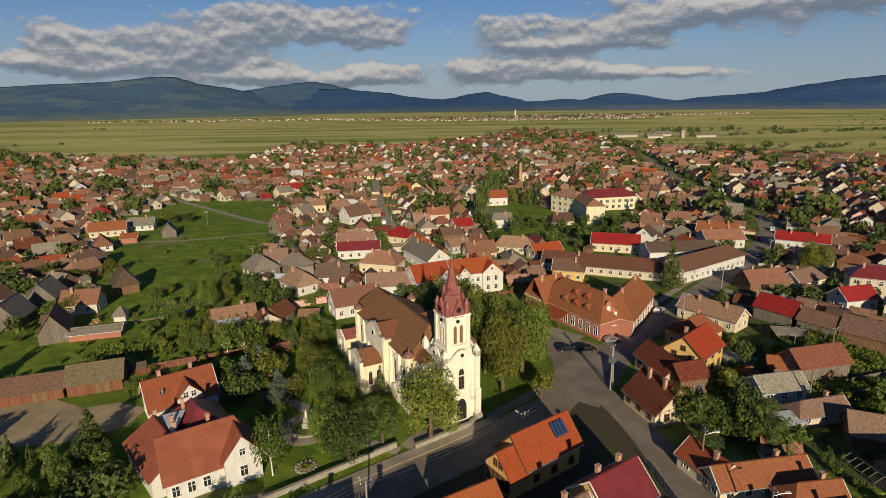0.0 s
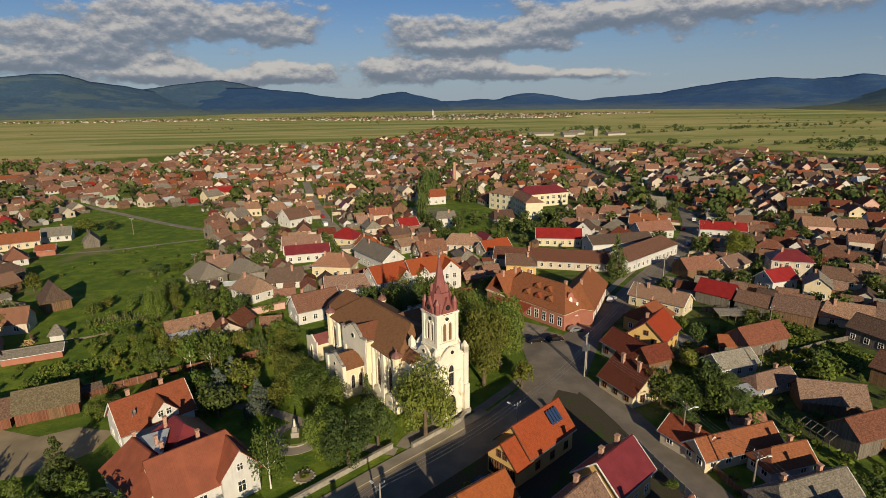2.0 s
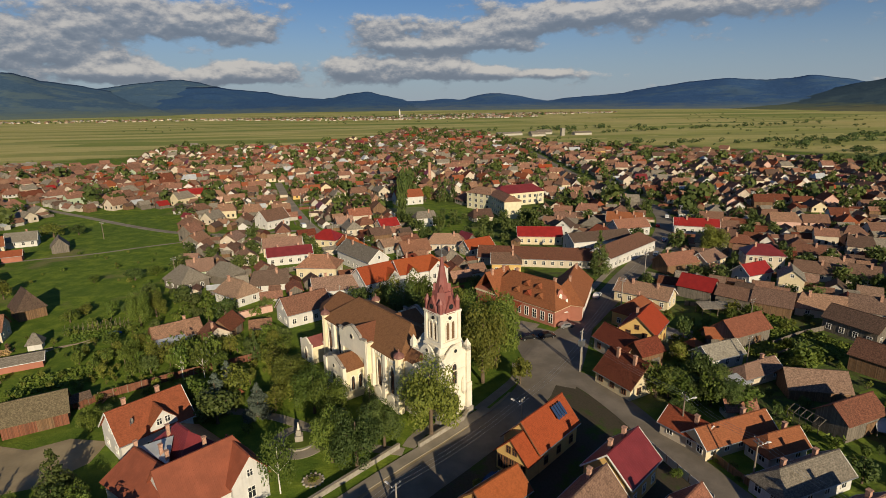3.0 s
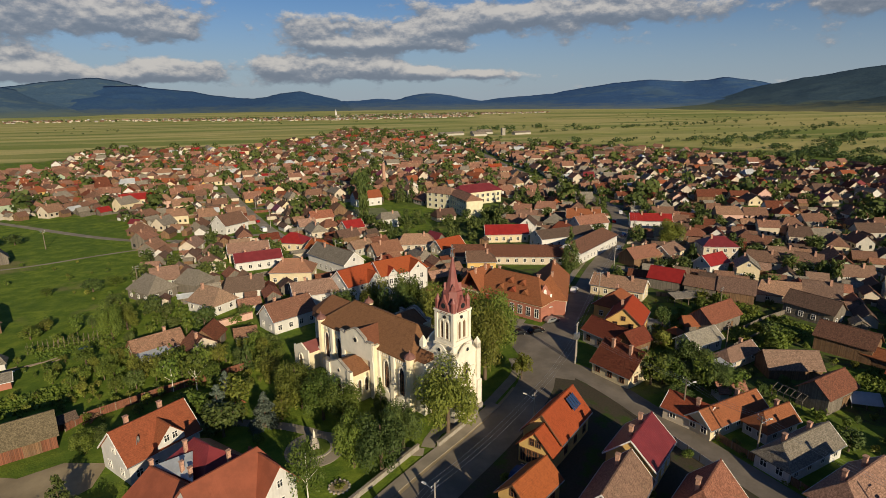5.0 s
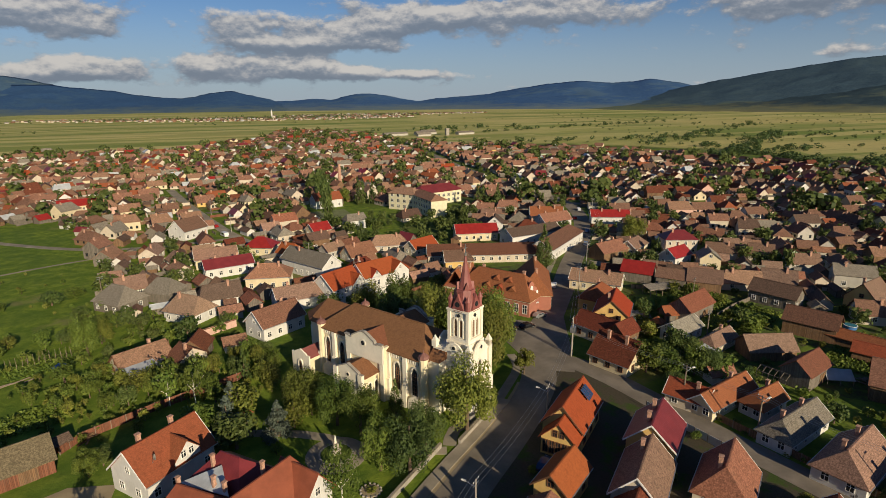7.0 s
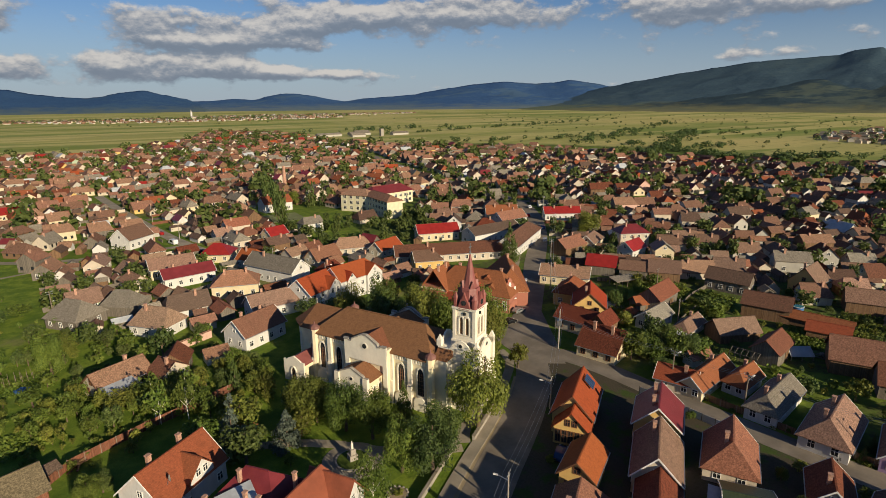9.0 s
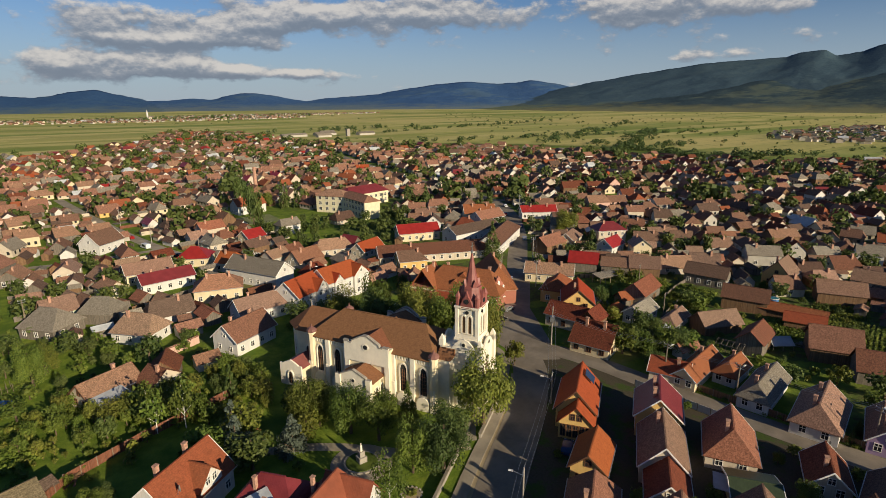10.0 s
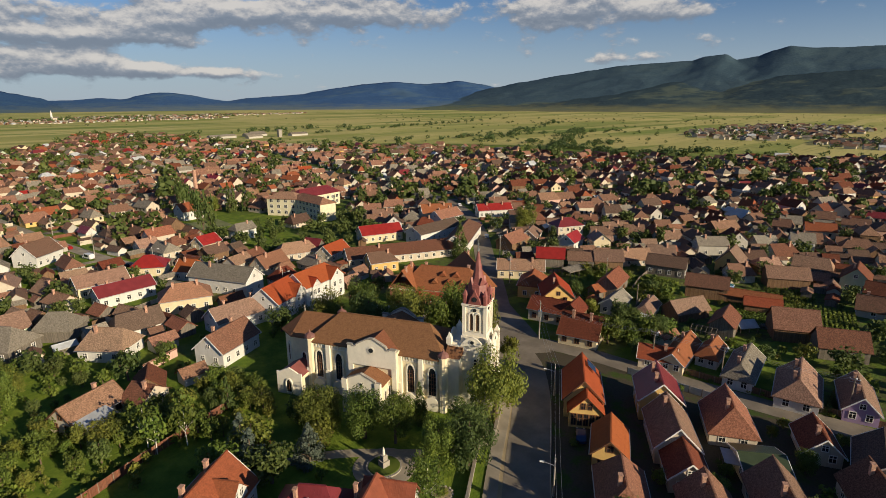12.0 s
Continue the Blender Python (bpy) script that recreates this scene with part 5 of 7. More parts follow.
def town():
    made = 0
    near = 0
    tries = 0
    while tries < 42000:
        tries += 1
        x, y = rng.uniform(-540, 620), rng.uniform(-40, 1150)
        if not inside(TOWN, x, y) or any(inside(q, x, y) for q in OPEN):
            continue
        d2 = (ROAD_NP[:, 0] - x) ** 2 + (ROAD_NP[:, 1] - y) ** 2
        k = int(d2.argmin())
        dist = math.sqrt(d2[k])
        main = rng.random() < 0.58
        L, W = (rng.uniform(7.5, 12), rng.uniform(5.8, 7.6)) if main else (rng.uniform(4, 7.5), rng.uniform(3.2, 5))
        if dist < ROAD_NP[k, 3] / 2 + W * 0.75:
            continue
        if not spread.free(x, y, 0.42 * math.hypot(L, W)):
            continue
        spread.put(x, y, 0.42 * math.hypot(L, W))
        base = ROAD_NP[k, 2] if dist < 120 else 20 + 25 * noise.noise((x * 0.004, y * 0.004, 0))
        ang = base + rng.choice((0, 90, 90)) + rng.gauss(0, 4)
        roof = rng.choices(FAR_ROOFS, FAR_WEIGHTS)[0]
        wall = rng.choices(FAR_WALLS, FAR_WWEIGHTS)[0] if main else rng.choice(("wood", "greywood", "dirty", "grey", "white"))
        he = rng.choice((2.5, 2.7, 2.9, 3.1, 3.4, 4.6)) if main else rng.uniform(2.0, 2.6)
        hr = he + W / 2 * rng.uniform(0.7, 0.95)
        hp = W / 2 * 0.85
        hips = rng.choice(((0, 0), (0, 0), (0, 0), (hp, hp), (hp * 0.6, 0), (0, hp * 0.6))) if main else (0, 0)
        if math.hypot(x - 20, y - 120) < 190 and roof in ("orange", "red", "rust", "wine", "sheet"):
            roof = ("tile", "tile2", "tile", "dark")[made % 4]
        if x < -20 and y < 360 and roof in ("tile", "tile2", "brown") and made % 2:
            roof = ("grey", "tile3", "dark")[made % 7 % 3]
        if x > 66 and y < 320 and roof in ("tile", "tile3") and made % 3:
            roof = ("tile2", "brown", "dark")[made % 5 % 3]
        if math.hypot(x - 20, y - 120) < 155 and near < 290:
            near += 1
            house(x, y, ang, L, W, he, hr, roof, wall, hips, 1 if main else 0, 1 if main else 0, group="houses of the town")
            PLOTS.pop()
        else:
            m = pose(x, y, 0, 0, 0, ang)
            merge(far["wall"], wall_geo(L, W, he, hr, hips), m, FAR_SLOT_W[wall])
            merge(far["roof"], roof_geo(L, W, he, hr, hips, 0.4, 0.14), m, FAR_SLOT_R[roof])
            if main and math.hypot(x, y) < 520:
                w = Geo()
                for s in (-1, 1):
                    for i in range(3):
                        xx = (i - 1) * L * 0.3
                        w.box(xx - 0.5, xx + 0.5, s * W / 2 - 0.04, s * W / 2 + 0.04, 1.0, 2.3)
                    w.box(s * L / 2 - 0.04, s * L / 2 + 0.04, -W * 0.28 - 0.5, -W * 0.28 + 0.5, 1.0, 2.3).box(s * L / 2 - 0.04, s * L / 2 + 0.04, W * 0.28 - 0.5, W * 0.28 + 0.5, 1.0, 2.3)
                merge(far["wall"], w, m, len(FAR_WALLS))
                merge(far["wall"], Geo().box(L * 0.2, L * 0.2 + 0.6, 0.2, 0.8, hr - 1, hr + 0.7), m, len(FAR_WALLS) + 1)
        made += 1
    return made


town()


def outbuildings():
    """Low sheds and lean-tos behind the houses, and the board fences between the plots."""
    r = random.Random(17)
    n = 0
    for _ in range(16000):
        x, y = r.uniform(-330, 420), r.uniform(30, 640)
        if n > 1500 or not inside(TOWN, x, y) or any(inside(q, x, y) for q in OPEN):
            continue
        d2 = (ROAD_NP[:, 0] - x) ** 2 + (ROAD_NP[:, 1] - y) ** 2
        k = int(d2.argmin())
        L, W = r.uniform(3.0, 7.0), r.uniform(2.4, 3.8)
        rad = 0.36 * math.hypot(L, W)
        if d2[k] < (ROAD_NP[k, 3] / 2 + 3.0) ** 2 or not spread.free(x, y, rad):
            continue
        spread.put(x, y, rad)
        base = ROAD_NP[k, 2] if d2[k] < 14400 else 20 + 25 * noise.noise((x * 0.004, y * 0.004, 0))
        m = pose(x, y, 0, 0, 0, base + r.choice((0, 90)) + r.gauss(0, 5))
        he = r.uniform(1.8, 2.4)
        hr = he + W / 2 * r.uniform(0.35, 0.8)
        merge(far["wall"], wall_geo(L, W, he, hr), m, FAR_SLOT_W[r.choice(("wood", "greywood", "greywood", "dirty", "grey"))])
        merge(far["roof"], roof_geo(L, W, he, hr, (0, 0), 0.3, 0.12), m, FAR_SLOT_R[r.choices(("tile2", "tile", "dark", "grey", "tile3", "brown", "sheet"), (5, 4, 4, 5, 2, 3, 1))[0]])
        n += 1
    boards_run = Geo()
    n = 0
    for _ in range(6000):
        x, y = r.uniform(-180, 240), r.uniform(60, 380)
        if n > 620 or not inside(TOWN, x, y) or any(inside(q, x, y) for q in OPEN) or not spread.free(x, y, 0.6):
            continue
        d2 = (ROAD_NP[:, 0] - x) ** 2 + (ROAD_NP[:, 1] - y) ** 2
        k = int(d2.argmin())
        if d2[k] < (ROAD_NP[k, 3] / 2 + 1.5) ** 2:
            continue
        base = ROAD_NP[k, 2] if d2[k] < 14400 else 20 + 25 * noise.noise((x * 0.004, y * 0.004, 0))
        a = base + r.choice((0, 90, 90))
        L = r.uniform(5, 13)
        c, q = math.cos(radians(a)), math.sin(radians(a))
        if not all(spread.free(x + c * u, y + q * u, 0.4) for u in (-L / 2, -L / 4, L / 4, L / 2)):
            continue
        h = r.uniform(1.0, 1.7)
        g = Geo().box(-L / 2, L / 2, -0.05, 0.05, 0.05, h)
        for i in range(int(L / 2.5) + 1):
            u = -L / 2 + i * 2.5
            g.box(u - 0.07, u + 0.07, -0.1, 0.1, 0, h + 0.12)
        merge(boards_run, g, pose(x, y, 0, 0, 0, a), r.choice((0, 0, 1, 2, 3)))
        n += 1
    ob = new("plot_fences", boards_run.mesh("plot_fences", [WALLS["greywood"], WALLS["wood"], WALLS["redwood"], WALLS["dirty"]]))
    tagged(ob, "many weathered board fences between garden plots", "fences", kind="stuff")


outbuildings()


def far_settlement(cx, cy, rx, ry, n, seed, k=1.0):
    r = random.Random(seed)
    for _ in range(n):
        a, q = r.uniform(0, 2 * math.pi), math.sqrt(r.random())
        x, y = cx + rx * q * math.cos(a), cy + ry * q * math.sin(a)
        L, W = k * r.uniform(6, 10), k * r.uniform(5, 6.5)
        he = k * r.uniform(2.4, 3.2)
        m = pose(x, y, 0, 0, 0, r.choice((10, 100, 30)) + r.gauss(0, 8))
        # Dull greyish walls and roofs stand in for haze over the distance.
        merge(far["wall"], wall_geo(L, W, he, he + 2.2), m, FAR_SLOT_W[r.choice(("dirty", "dirty", "grey", "grey", "wood"))])
        merge(far["roof"], roof_geo(L, W, he, he + 2.2, (0, 0), 0.4, 0.14), m, FAR_SLOT_R[r.choices(("tile2", "grey", "tile3", "dark", "sheet"), (5, 5, 4, 3, 1))[0]])


far_settlement(960, 330, 170, 110, 150, 3, 1.3)
far_settlement(820, 160, 90, 60, 60, 4, 1.3)
far_settlement(300, 1960, 460, 190, 420, 5)
far_settlement(-60, 2050, 320, 110, 140, 6)
far_settlement(-700, 2150, 640, 110, 200, 8)
far_settlement(800, 2250, 460, 130, 220, 9)
far_settlement(1150, 330, 190, 120, 170, 10, 1.3)
HOUSES = new("distant_houses", fix_normals(far["wall"].mesh("distant_houses", [WALLS[k] for k in FAR_WALLS] + [GLASS, CHIMNEY])))
tagged(HOUSES, "walls of many small rendered houses of the town", "houses", kind="stuff")
FAR_ROOF_MATS = [ROOFS[k] for k in FAR_ROOFS]
ROOFS_FAR = new("distant_roofs", fix_normals(far["roof"].mesh("distant_roofs", FAR_ROOF_MATS)))
tagged(ROOFS_FAR, "many terracotta, brown and grey pitched roofs", "roofs", kind="stuff")

# ---- trees ----


def leaf_mesh(name, mat, shape, n, size, seed, clumps=14, flat=0.0, inner=0.25):
    """A crown of n small leaf faces gathered in clumps. shape: 'round', 'tall', 'cone' or 'low'; about 1 high and 1 wide."""
    r = np.random.RandomState(seed)
    cen, rad = [], []
    for i in range(clumps):
        if shape == "cone":
            h = r.rand() ** 1.3
            a, q = r.rand() * 6.283, (1 - h) * 0.42 * (0.6 + 0.4 * r.rand())
            cen.append((q * math.cos(a), q * math.sin(a), 0.04 + h * 0.9))
            rad.append(0.05 + 0.13 * (1 - h))
        else:
            a, u, q = r.rand() * 6.283, r.uniform(-0.9, 1), r.rand() ** 0.4
            s = math.sqrt(max(0, 1 - u ** 4))
            w = 0.34 if shape == "round" else 0.38 if shape == "low" else 0.30
            cen.append((q * s * w * math.cos(a), q * s * w * math.sin(a), 0.5 + 0.34 * u * q))
            rad.append(r.uniform(0.12, 0.20))
    cen, rad = np.array(cen), np.array(rad)
    k = r.choice(clumps, n, p=rad ** 2 / (rad ** 2).sum())
    d = r.normal(size=(n, 3))
    d /= np.linalg.norm(d, axis=1)[:, None]
    rr = (inner + (1 - inner) * r.rand(n) ** 0.5)
    pos = cen[k] + d * (rad[k] * rr)[:, None] * (1, 1, 0.85 if shape != "cone" else 0.6)
    nrm = d + r.normal(size=(n, 3)) * 0.38 + (0, 0, 0.30)
    nrm /= np.linalg.norm(nrm, axis=1)[:, None]
    t = np.cross(nrm, r.normal(size=(n, 3)))
    t /= np.linalg.norm(t, axis=1)[:, None]
    b = np.cross(nrm, t)
    s = size * r.uniform(0.6, 1.3, n)[:, None]
    v = np.stack([pos - t * s, pos - b * s * 0.7, pos + t * s, pos + b * s * 0.7], 1).reshape(-1, 3)
    f = np.arange(4 * n).reshape(-1, 4)
    me = bpy.data.meshes.new(name)
    me.from_pydata(v.tolist(), [], f.tolist())
    me.materials.append(mat)
    me.update()
    return me


def trunk_mesh(name, mat, seed, fork=0.32, limbs=5):
    r = random.Random(seed)
    k = 0.4 if mat == BIRCH else 0.8
    g = Geo().tube((0, 0, 0), (0.01, 0, fork), 0.045 * k, 0.032 * k, 8)
    g.tube((0.01, 0, fork), (0, 0.02, 0.72), 0.032 * k, 0.012 * k, 6)
    for i in range(limbs):
        a = 6.283 * i / limbs + r.random()
        z = fork * r.uniform(0.8, 1.3)
        g.tube((0, 0, z), (0.24 * math.cos(a), 0.24 * math.sin(a), z + r.uniform(0.15, 0.3)), 0.02 * k, 0.006 * k, 5)
    return g.mesh(name, [mat])


CROWNS = {}
for kind, mat, shape, n, size, inner in (("oak", LEAF, "round", 9000, 0.0168, 0.5), ("lime", LEAF_LIGHT, "round", 9000, 0.0165, 0.5), ("dark", LEAF_DARK, "round", 9000, 0.0168, 0.5),
                                         ("spruce", LEAF_DARK, "cone", 3000, 0.026, 0.3), ("blue", LEAF_BLUE, "cone", 4600, 0.024, 0.3), ("bush", LEAF, "low", 1100, 0.045, 0.4),
                                         ("poplar", LEAF_DARK, "tall", 3600, 0.024, 0.4), ("birch", LEAF, "round", 2200, 0.020, 0.4), ("shrub", LEAF_LIGHT, "low", 1100, 0.045, 0.4)):
    CROWNS[kind] = [[leaf_mesh(kind + "_crown", mat, shape, int(n * f), size * z, 11 * i + len(kind), 70 if shape == "cone" else 40, 0, inner) for i in range(3)]
                    for f, z in ((1.0, 1.0), (0.13, 2.35), (0.065, 3.3))]
TRUNKS = {k: trunk_mesh(k + "_trunk", BIRCH if k == "birch" else BARK, i, 0.1 if k in ("spruce", "blue", "poplar") else 0.3) for i, k in enumerate(CROWNS)}
TREE_WORDS = {"oak": "leafy green deciduous tree", "lime": "yellow-green leafy lime tree", "dark": "dark green garden tree", "spruce": "dark green spruce tree", "blue": "blue-grey spruce tree",
              "bush": "low green garden bush", "poplar": "tall slender dark poplar", "birch": "slim birch with white trunk", "shrub": "light green leafy shrub"}
tree_n = [0]


def tree(kind, x, y, h, w, place="standing on grass", lod=0):
    tree_n[0] += 1
    i = tree_n[0]
    th = thing("bush" if kind in ("bush", "shrub") else "tree", pose(x, y, 0, 0, 0, (i * 77) % 360), f"{TREE_WORDS[kind]} {place}", "bush" if kind in ("bush", "shrub") else "tree", "trees of the town")
    th.scale = (w, w, h)
    part("trunk", TRUNKS[kind], th)
    part("crown", CROWNS[kind][lod][i % 3], th)
    return th


T = tree
# round the church
T("lime", -2.6, 85.7, 17.6, 12.0, "before the church")
T("lime", 12, 103, 19, 12, "beside the church")
T("oak", 9, 111, 20, 12, "beside the church")
T("oak", 17, 110, 18, 12, "beside the church")
T("oak", 20, 117, 17, 12, "beside the church")
T("lime", 4, 119, 18, 12, "behind the church")
T("dark", -1, 127, 18, 12, "behind the church")
T("lime", 10, 126, 17, 12, "behind the church")
T("oak", 4, 136, 17, 11, "behind the church")
T("lime", -3, 141, 15, 10, "behind the church")
T("shrub", 19.5, 100.5, 6.5, 5, "beside the church path")
T("birch", -28, 77, 12, 7, "beside the villa")
T("lime", -27.5, 107, 11, 9, "in the churchyard")
T("oak", -23, 99, 11, 9, "in the churchyard")
T("oak", -20, 94, 11, 8.5, "in the churchyard")
T("dark", -16, 80, 12.5, 10, "in the churchyard")
T("dark", -11, 85, 10, 8, "in the churchyard")
T("oak", -20, 83, 11, 8, "in the churchyard")
T("spruce", -12.5, 96, 9, 4.5, "beside the church wall")
T("blue", -41.6, 104.6, 8.6, 8.0, "in the garden")
T("blue", -33.4, 100.4, 7.6, 7.0, "in the garden")
# gardens along the side street
for i in range(12):
    T(("dark", "oak")[i % 2], 43 + 16 * ((i * 37) % 100) / 100, 80 + 13 * ((i * 61) % 100) / 100, 5.5 + (i % 4), 6 + (i % 3), "in a garden", i % 2)


def grove(kinds, n, x0, x1, y0, y1, h0, h1, seed, place="in a garden"):
    r = random.Random(seed)
    k = 0
    for _ in range(n * 12):
        x, y = r.uniform(x0, x1), r.uniform(y0, y1)
        if k >= n or not spread.free(x, y, 1.0):
            continue
        h = r.uniform(h0, h1)
        kd = r.choice(kinds)
        T(kd, x, y, h, h * (0.5 if kd in ("spruce", "blue") else 0.6 if kd == "birch" else r.uniform(0.75, 1.0)), place, 1)
        spread.put(x, y, h * 0.18)
        k += 1


grove(("oak", "lime", "oak", "dark"), 46, -62, -29, 124, 137, 2.6, 5.5, 31)
grove(("oak", "lime"), 8, -44, -30, 113, 124, 3.5, 6.0, 39)
grove(("shrub", "bush"), 64, -92, -32, 112, 152, 1.2, 2.6, 40)
grove(("shrub", "shrub", "lime"), 50, 58, 128, 62, 134, 1.0, 2.4, 41)
grove(("shrub", "bush"), 26, -84, -42, 116, 138, 1.0, 2.0, 44)
grove(("bush", "dark"), 24, 44, 74, 62, 90, 1.5, 3.4, 42)
grove(("birch",), 6, -52, -44, 119, 125, 9, 11, 32, "along the garden fence")
grove(("dark", "spruce", "oak"), 20, -78, -54, 68, 82.5, 3.0, 5.5, 33)
grove(("lime", "oak"), 6, -31, -24, 101, 113, 5, 8, 34, "in the park")
grove(("lime", "oak"), 14, -78, -62, 124, 140, 2.5, 5, 35)
grove(("shrub", "bush"), 30, -120, -62, 150, 240, 1.0, 2.4, 43, "on the meadow")
grove(("bush", "bush", "dark"), 40, -82, -35, 148, 182, 1.5, 4.5, 36)
grove(("bush", "shrub", "oak"), 24, 60, 120, 88, 130, 2, 4, 37)
# orchard and garden trees on the west side
for i, (x, y) in enumerate(((-140.7, 180.9), (-136.6, 181.9), (-128.7, 177.3), (-124.8, 180.2), (-138.8, 169.2), (-108.8, 157.8), (-107.8, 150.8), (-112.2, 148.8), (-132, 186), (-118, 188), (-145, 176), (-133, 172))):
    T(("lime", "oak", "dark")[i % 3], x, y, 4.5 + (i * 7) % 4, 5.5 + (i * 5) % 4, "in an orchard", 1)
for i, (x, y, h, w) in enumerate(((-69.2, 153.9, 11.5, 8.5), (-67.0, 160.5, 8.5, 7.0), (-73.6, 178, 5, 6), (-80.2, 167, 4.2, 5), (-89.5, 162, 4.5, 6), (-87.6, 167.2, 3.6, 5), (-83.5, 198.6, 5.5, 8), (-78, 203, 4.5, 7), (-96.5, 199.2, 3, 5), (-140, 277, 7.5, 13), (-131, 280, 6, 9), (-64.3, 140.9, 4.5, 6), (-72.1, 141.1, 5, 6), (-56.8, 131.3, 5, 6), (-58.3, 166, 5, 6), (-67.8, 186, 4, 5.5))):
    T(("oak", "lime", "dark", "oak")[i % 4], x, y, h, w, "on the west meadow", 0 if i < 2 else 1)
T("spruce", 72.7, 168.2, 16, 9, "beside the market hall")
T("lime", 125, 177.7, 13, 12, "between the houses")
for x, y, h in ((28, 332, 22), (24, 300, 22), (18, 268, 24), (33, 340, 20), (21, 285, 20)):
    T("poplar", x, y, h, 7, "beside the school", 1)
for x, y, h in ((48, 318, 17), (52, 322, 15), (56, 316, 16), (104, 275, 14), (110, 279, 13), (115, 272, 12), (120, 280, 13)):
    T("spruce", x, y, h, 7, "beside the school", 1)
T("lime", 40, 322, 11, 9, "beside the school")


EXTRA = []


def garden_trees():
    r = random.Random(21)
    n = 0
    placed = 0
    while n < 9000 and placed < 460:
        n += 1
        x, y = r.uniform(-150, 190), r.uniform(25, 270)
        if not spread.free(x, y, 2.2):
            continue
        d = np.min((ROAD_NP[:, 0] - x) ** 2 + (ROAD_NP[:, 1] - y) ** 2)
        if d < 49 or inside(OPEN[1], x, y) or (-34 < x < 26 and 68 < y < 150) or (12 < x < 44 and 80 < y < 133) or (40 < x < 52 and 110 < y < 133) or (-90 < x < -52 and 82 < y < 112) or (-10 < x < 36 and 40 < y < 80) or (72 < x < 112 and 44 < y < 118 and r.random() < 0.8):
            continue
        west = x < -30 and y < 175
        k = r.choices(("oak", "dark", "lime", "bush", "shrub", "spruce"), (4, 5, 2, 6, 3, 1) if not west else (5, 5, 3, 3, 3, 1))[0]
        h = r.uniform(1.6, 3.2) if k in ("bush", "shrub") else r.uniform(4.5, 8.5) if k != "spruce" else r.uniform(6, 11)
        w = h * r.uniform(0.8, 1.15) if k != "spruce" else h * 0.5
        if math.hypot(x - 10, y - 95) < 88:
            T(k, x, y, h, w, "in a garden", 1 if math.hypot(x - 10, y - 100) < 60 else 2)
        else:
            EXTRA.append((x, y, h, w))
        spread.put(x, y, 1.6)
        placed += 1


garden_trees()


def far_trees():
    """Crowns far off in gardens and along field edges, one sheet of leaf clumps."""
    r = np.random.RandomState(5)
    rr = random.Random(6)
    base = []
    for mesh_i in range(3):
        n = 92
        u = r.normal(size=(n, 3))
        u /= np.linalg.norm(u, axis=1)[:, None]
        bumps = 1 + 0.25 * np.sin(u[:, :1] * 7 + mesh_i) * np.cos(u[:, 1:2] * 6)
        pos = u * bumps * (0.35 + 0.15 * r.rand(n, 1)) + (0, 0, 0.5)
        nr = u + r.normal(size=(n, 3)) * 0.5
        nr /= np.linalg.norm(nr, axis=1)[:, None]
        t = np.cross(nr, r.normal(size=(n, 3)))
        t /= np.linalg.norm(t, axis=1)[:, None]
        b = np.cross(nr, t)
        s = 0.128 * r.uniform(0.6, 1.3, n)[:, None]
        base.append(np.stack([pos - t * s, pos - b * s, pos + t * s, pos + b * s], 1).reshape(-1, 3))
    fine = []
    for mesh_i in range(3):
        me = CROWNS["oak"][1][mesh_i]
        co = np.empty(len(me.vertices) * 3)
        me.vertices.foreach_get("co", co)
        q = co.reshape(-1, 4, 3)[:300]
        mid = q.mean(axis=1, keepdims=True)
        fine.append((mid + (q - mid) * 1.8).reshape(-1, 3))
    V = {0: [], 1: []}

    def put(x, y, h, w, lot, close=False):
        q = fine[rr.randrange(3)] if close else base[rr.randrange(3)] if lot == 0 else base[rr.randrange(3)][:200]
        a = rr.random() * 6.28
        c, s = math.cos(a), math.sin(a)
        v = np.empty_like(q)
        v[:, 0], v[:, 1], v[:, 2] = x + w * (q[:, 0] * c - q[:, 1] * s), y + w * (q[:, 0] * s + q[:, 1] * c), h * q[:, 2]
        V[lot].append(v)
    for x, y, h, w in EXTRA:
        put(x, y, h, w, 0, True)
    n = 0
    while n < 3000:
        x, y = rr.uniform(-540, 620), rr.uniform(-40, 1150)
        if not inside(TOWN, x, y) or (math.hypot(x - 20, y - 145) < 130):
            continue
        if not spread.free(x, y, 0.8) or inside(OPEN[1], x, y) or inside(OPEN[3], x, y) or inside(OPEN[4], x, y):
            n += 0.3
            continue
        if np.min((ROAD_NP[:, 0] - x) ** 2 + (ROAD_NP[:, 1] - y) ** 2) < 40:
            n += 0.3
            continue
        h = rr.uniform(2.5, 7.5) if rr.random() < 0.9 else rr.uniform(8, 12)
        put(x, y, h, h * rr.uniform(0.8, 1.2), 0, math.hypot(x - 20, y - 100) < 190)
        n += 1
    # hedges, bushes and scrub on the plain
    for _ in range(2300):
        a, d = rr.uniform(-60, 95), rr.uniform(480, 2300)
        x, y = d * math.sin(radians(a)), d * math.cos(radians(a))
        if inside(TOWN, x, y):
            continue
        dens = noise.noise((x * 0.004, y * 0.004, 3.0)) + (0.15 if a > 35 else -0.3)
        if dens < 0:
            continue
        h = rr.uniform(1.4, 4.2)
        put(x, y, h, h * rr.uniform(1, 2.2), 1)
    # rows along ditches on the east plain
    for x0, y0, x1, y1, m in ((330, 700, 900, 560, 70), (480, 300, 560, 520, 60), (500, 420, 900, 640, 60), (520, 560, 1200, 900, 70), (400, 900, 1300, 1150, 70), (470, 330, 620, 250, 60), (450, 420, 640, 420, 50)):
        for i in range(m):
            t = rr.random()
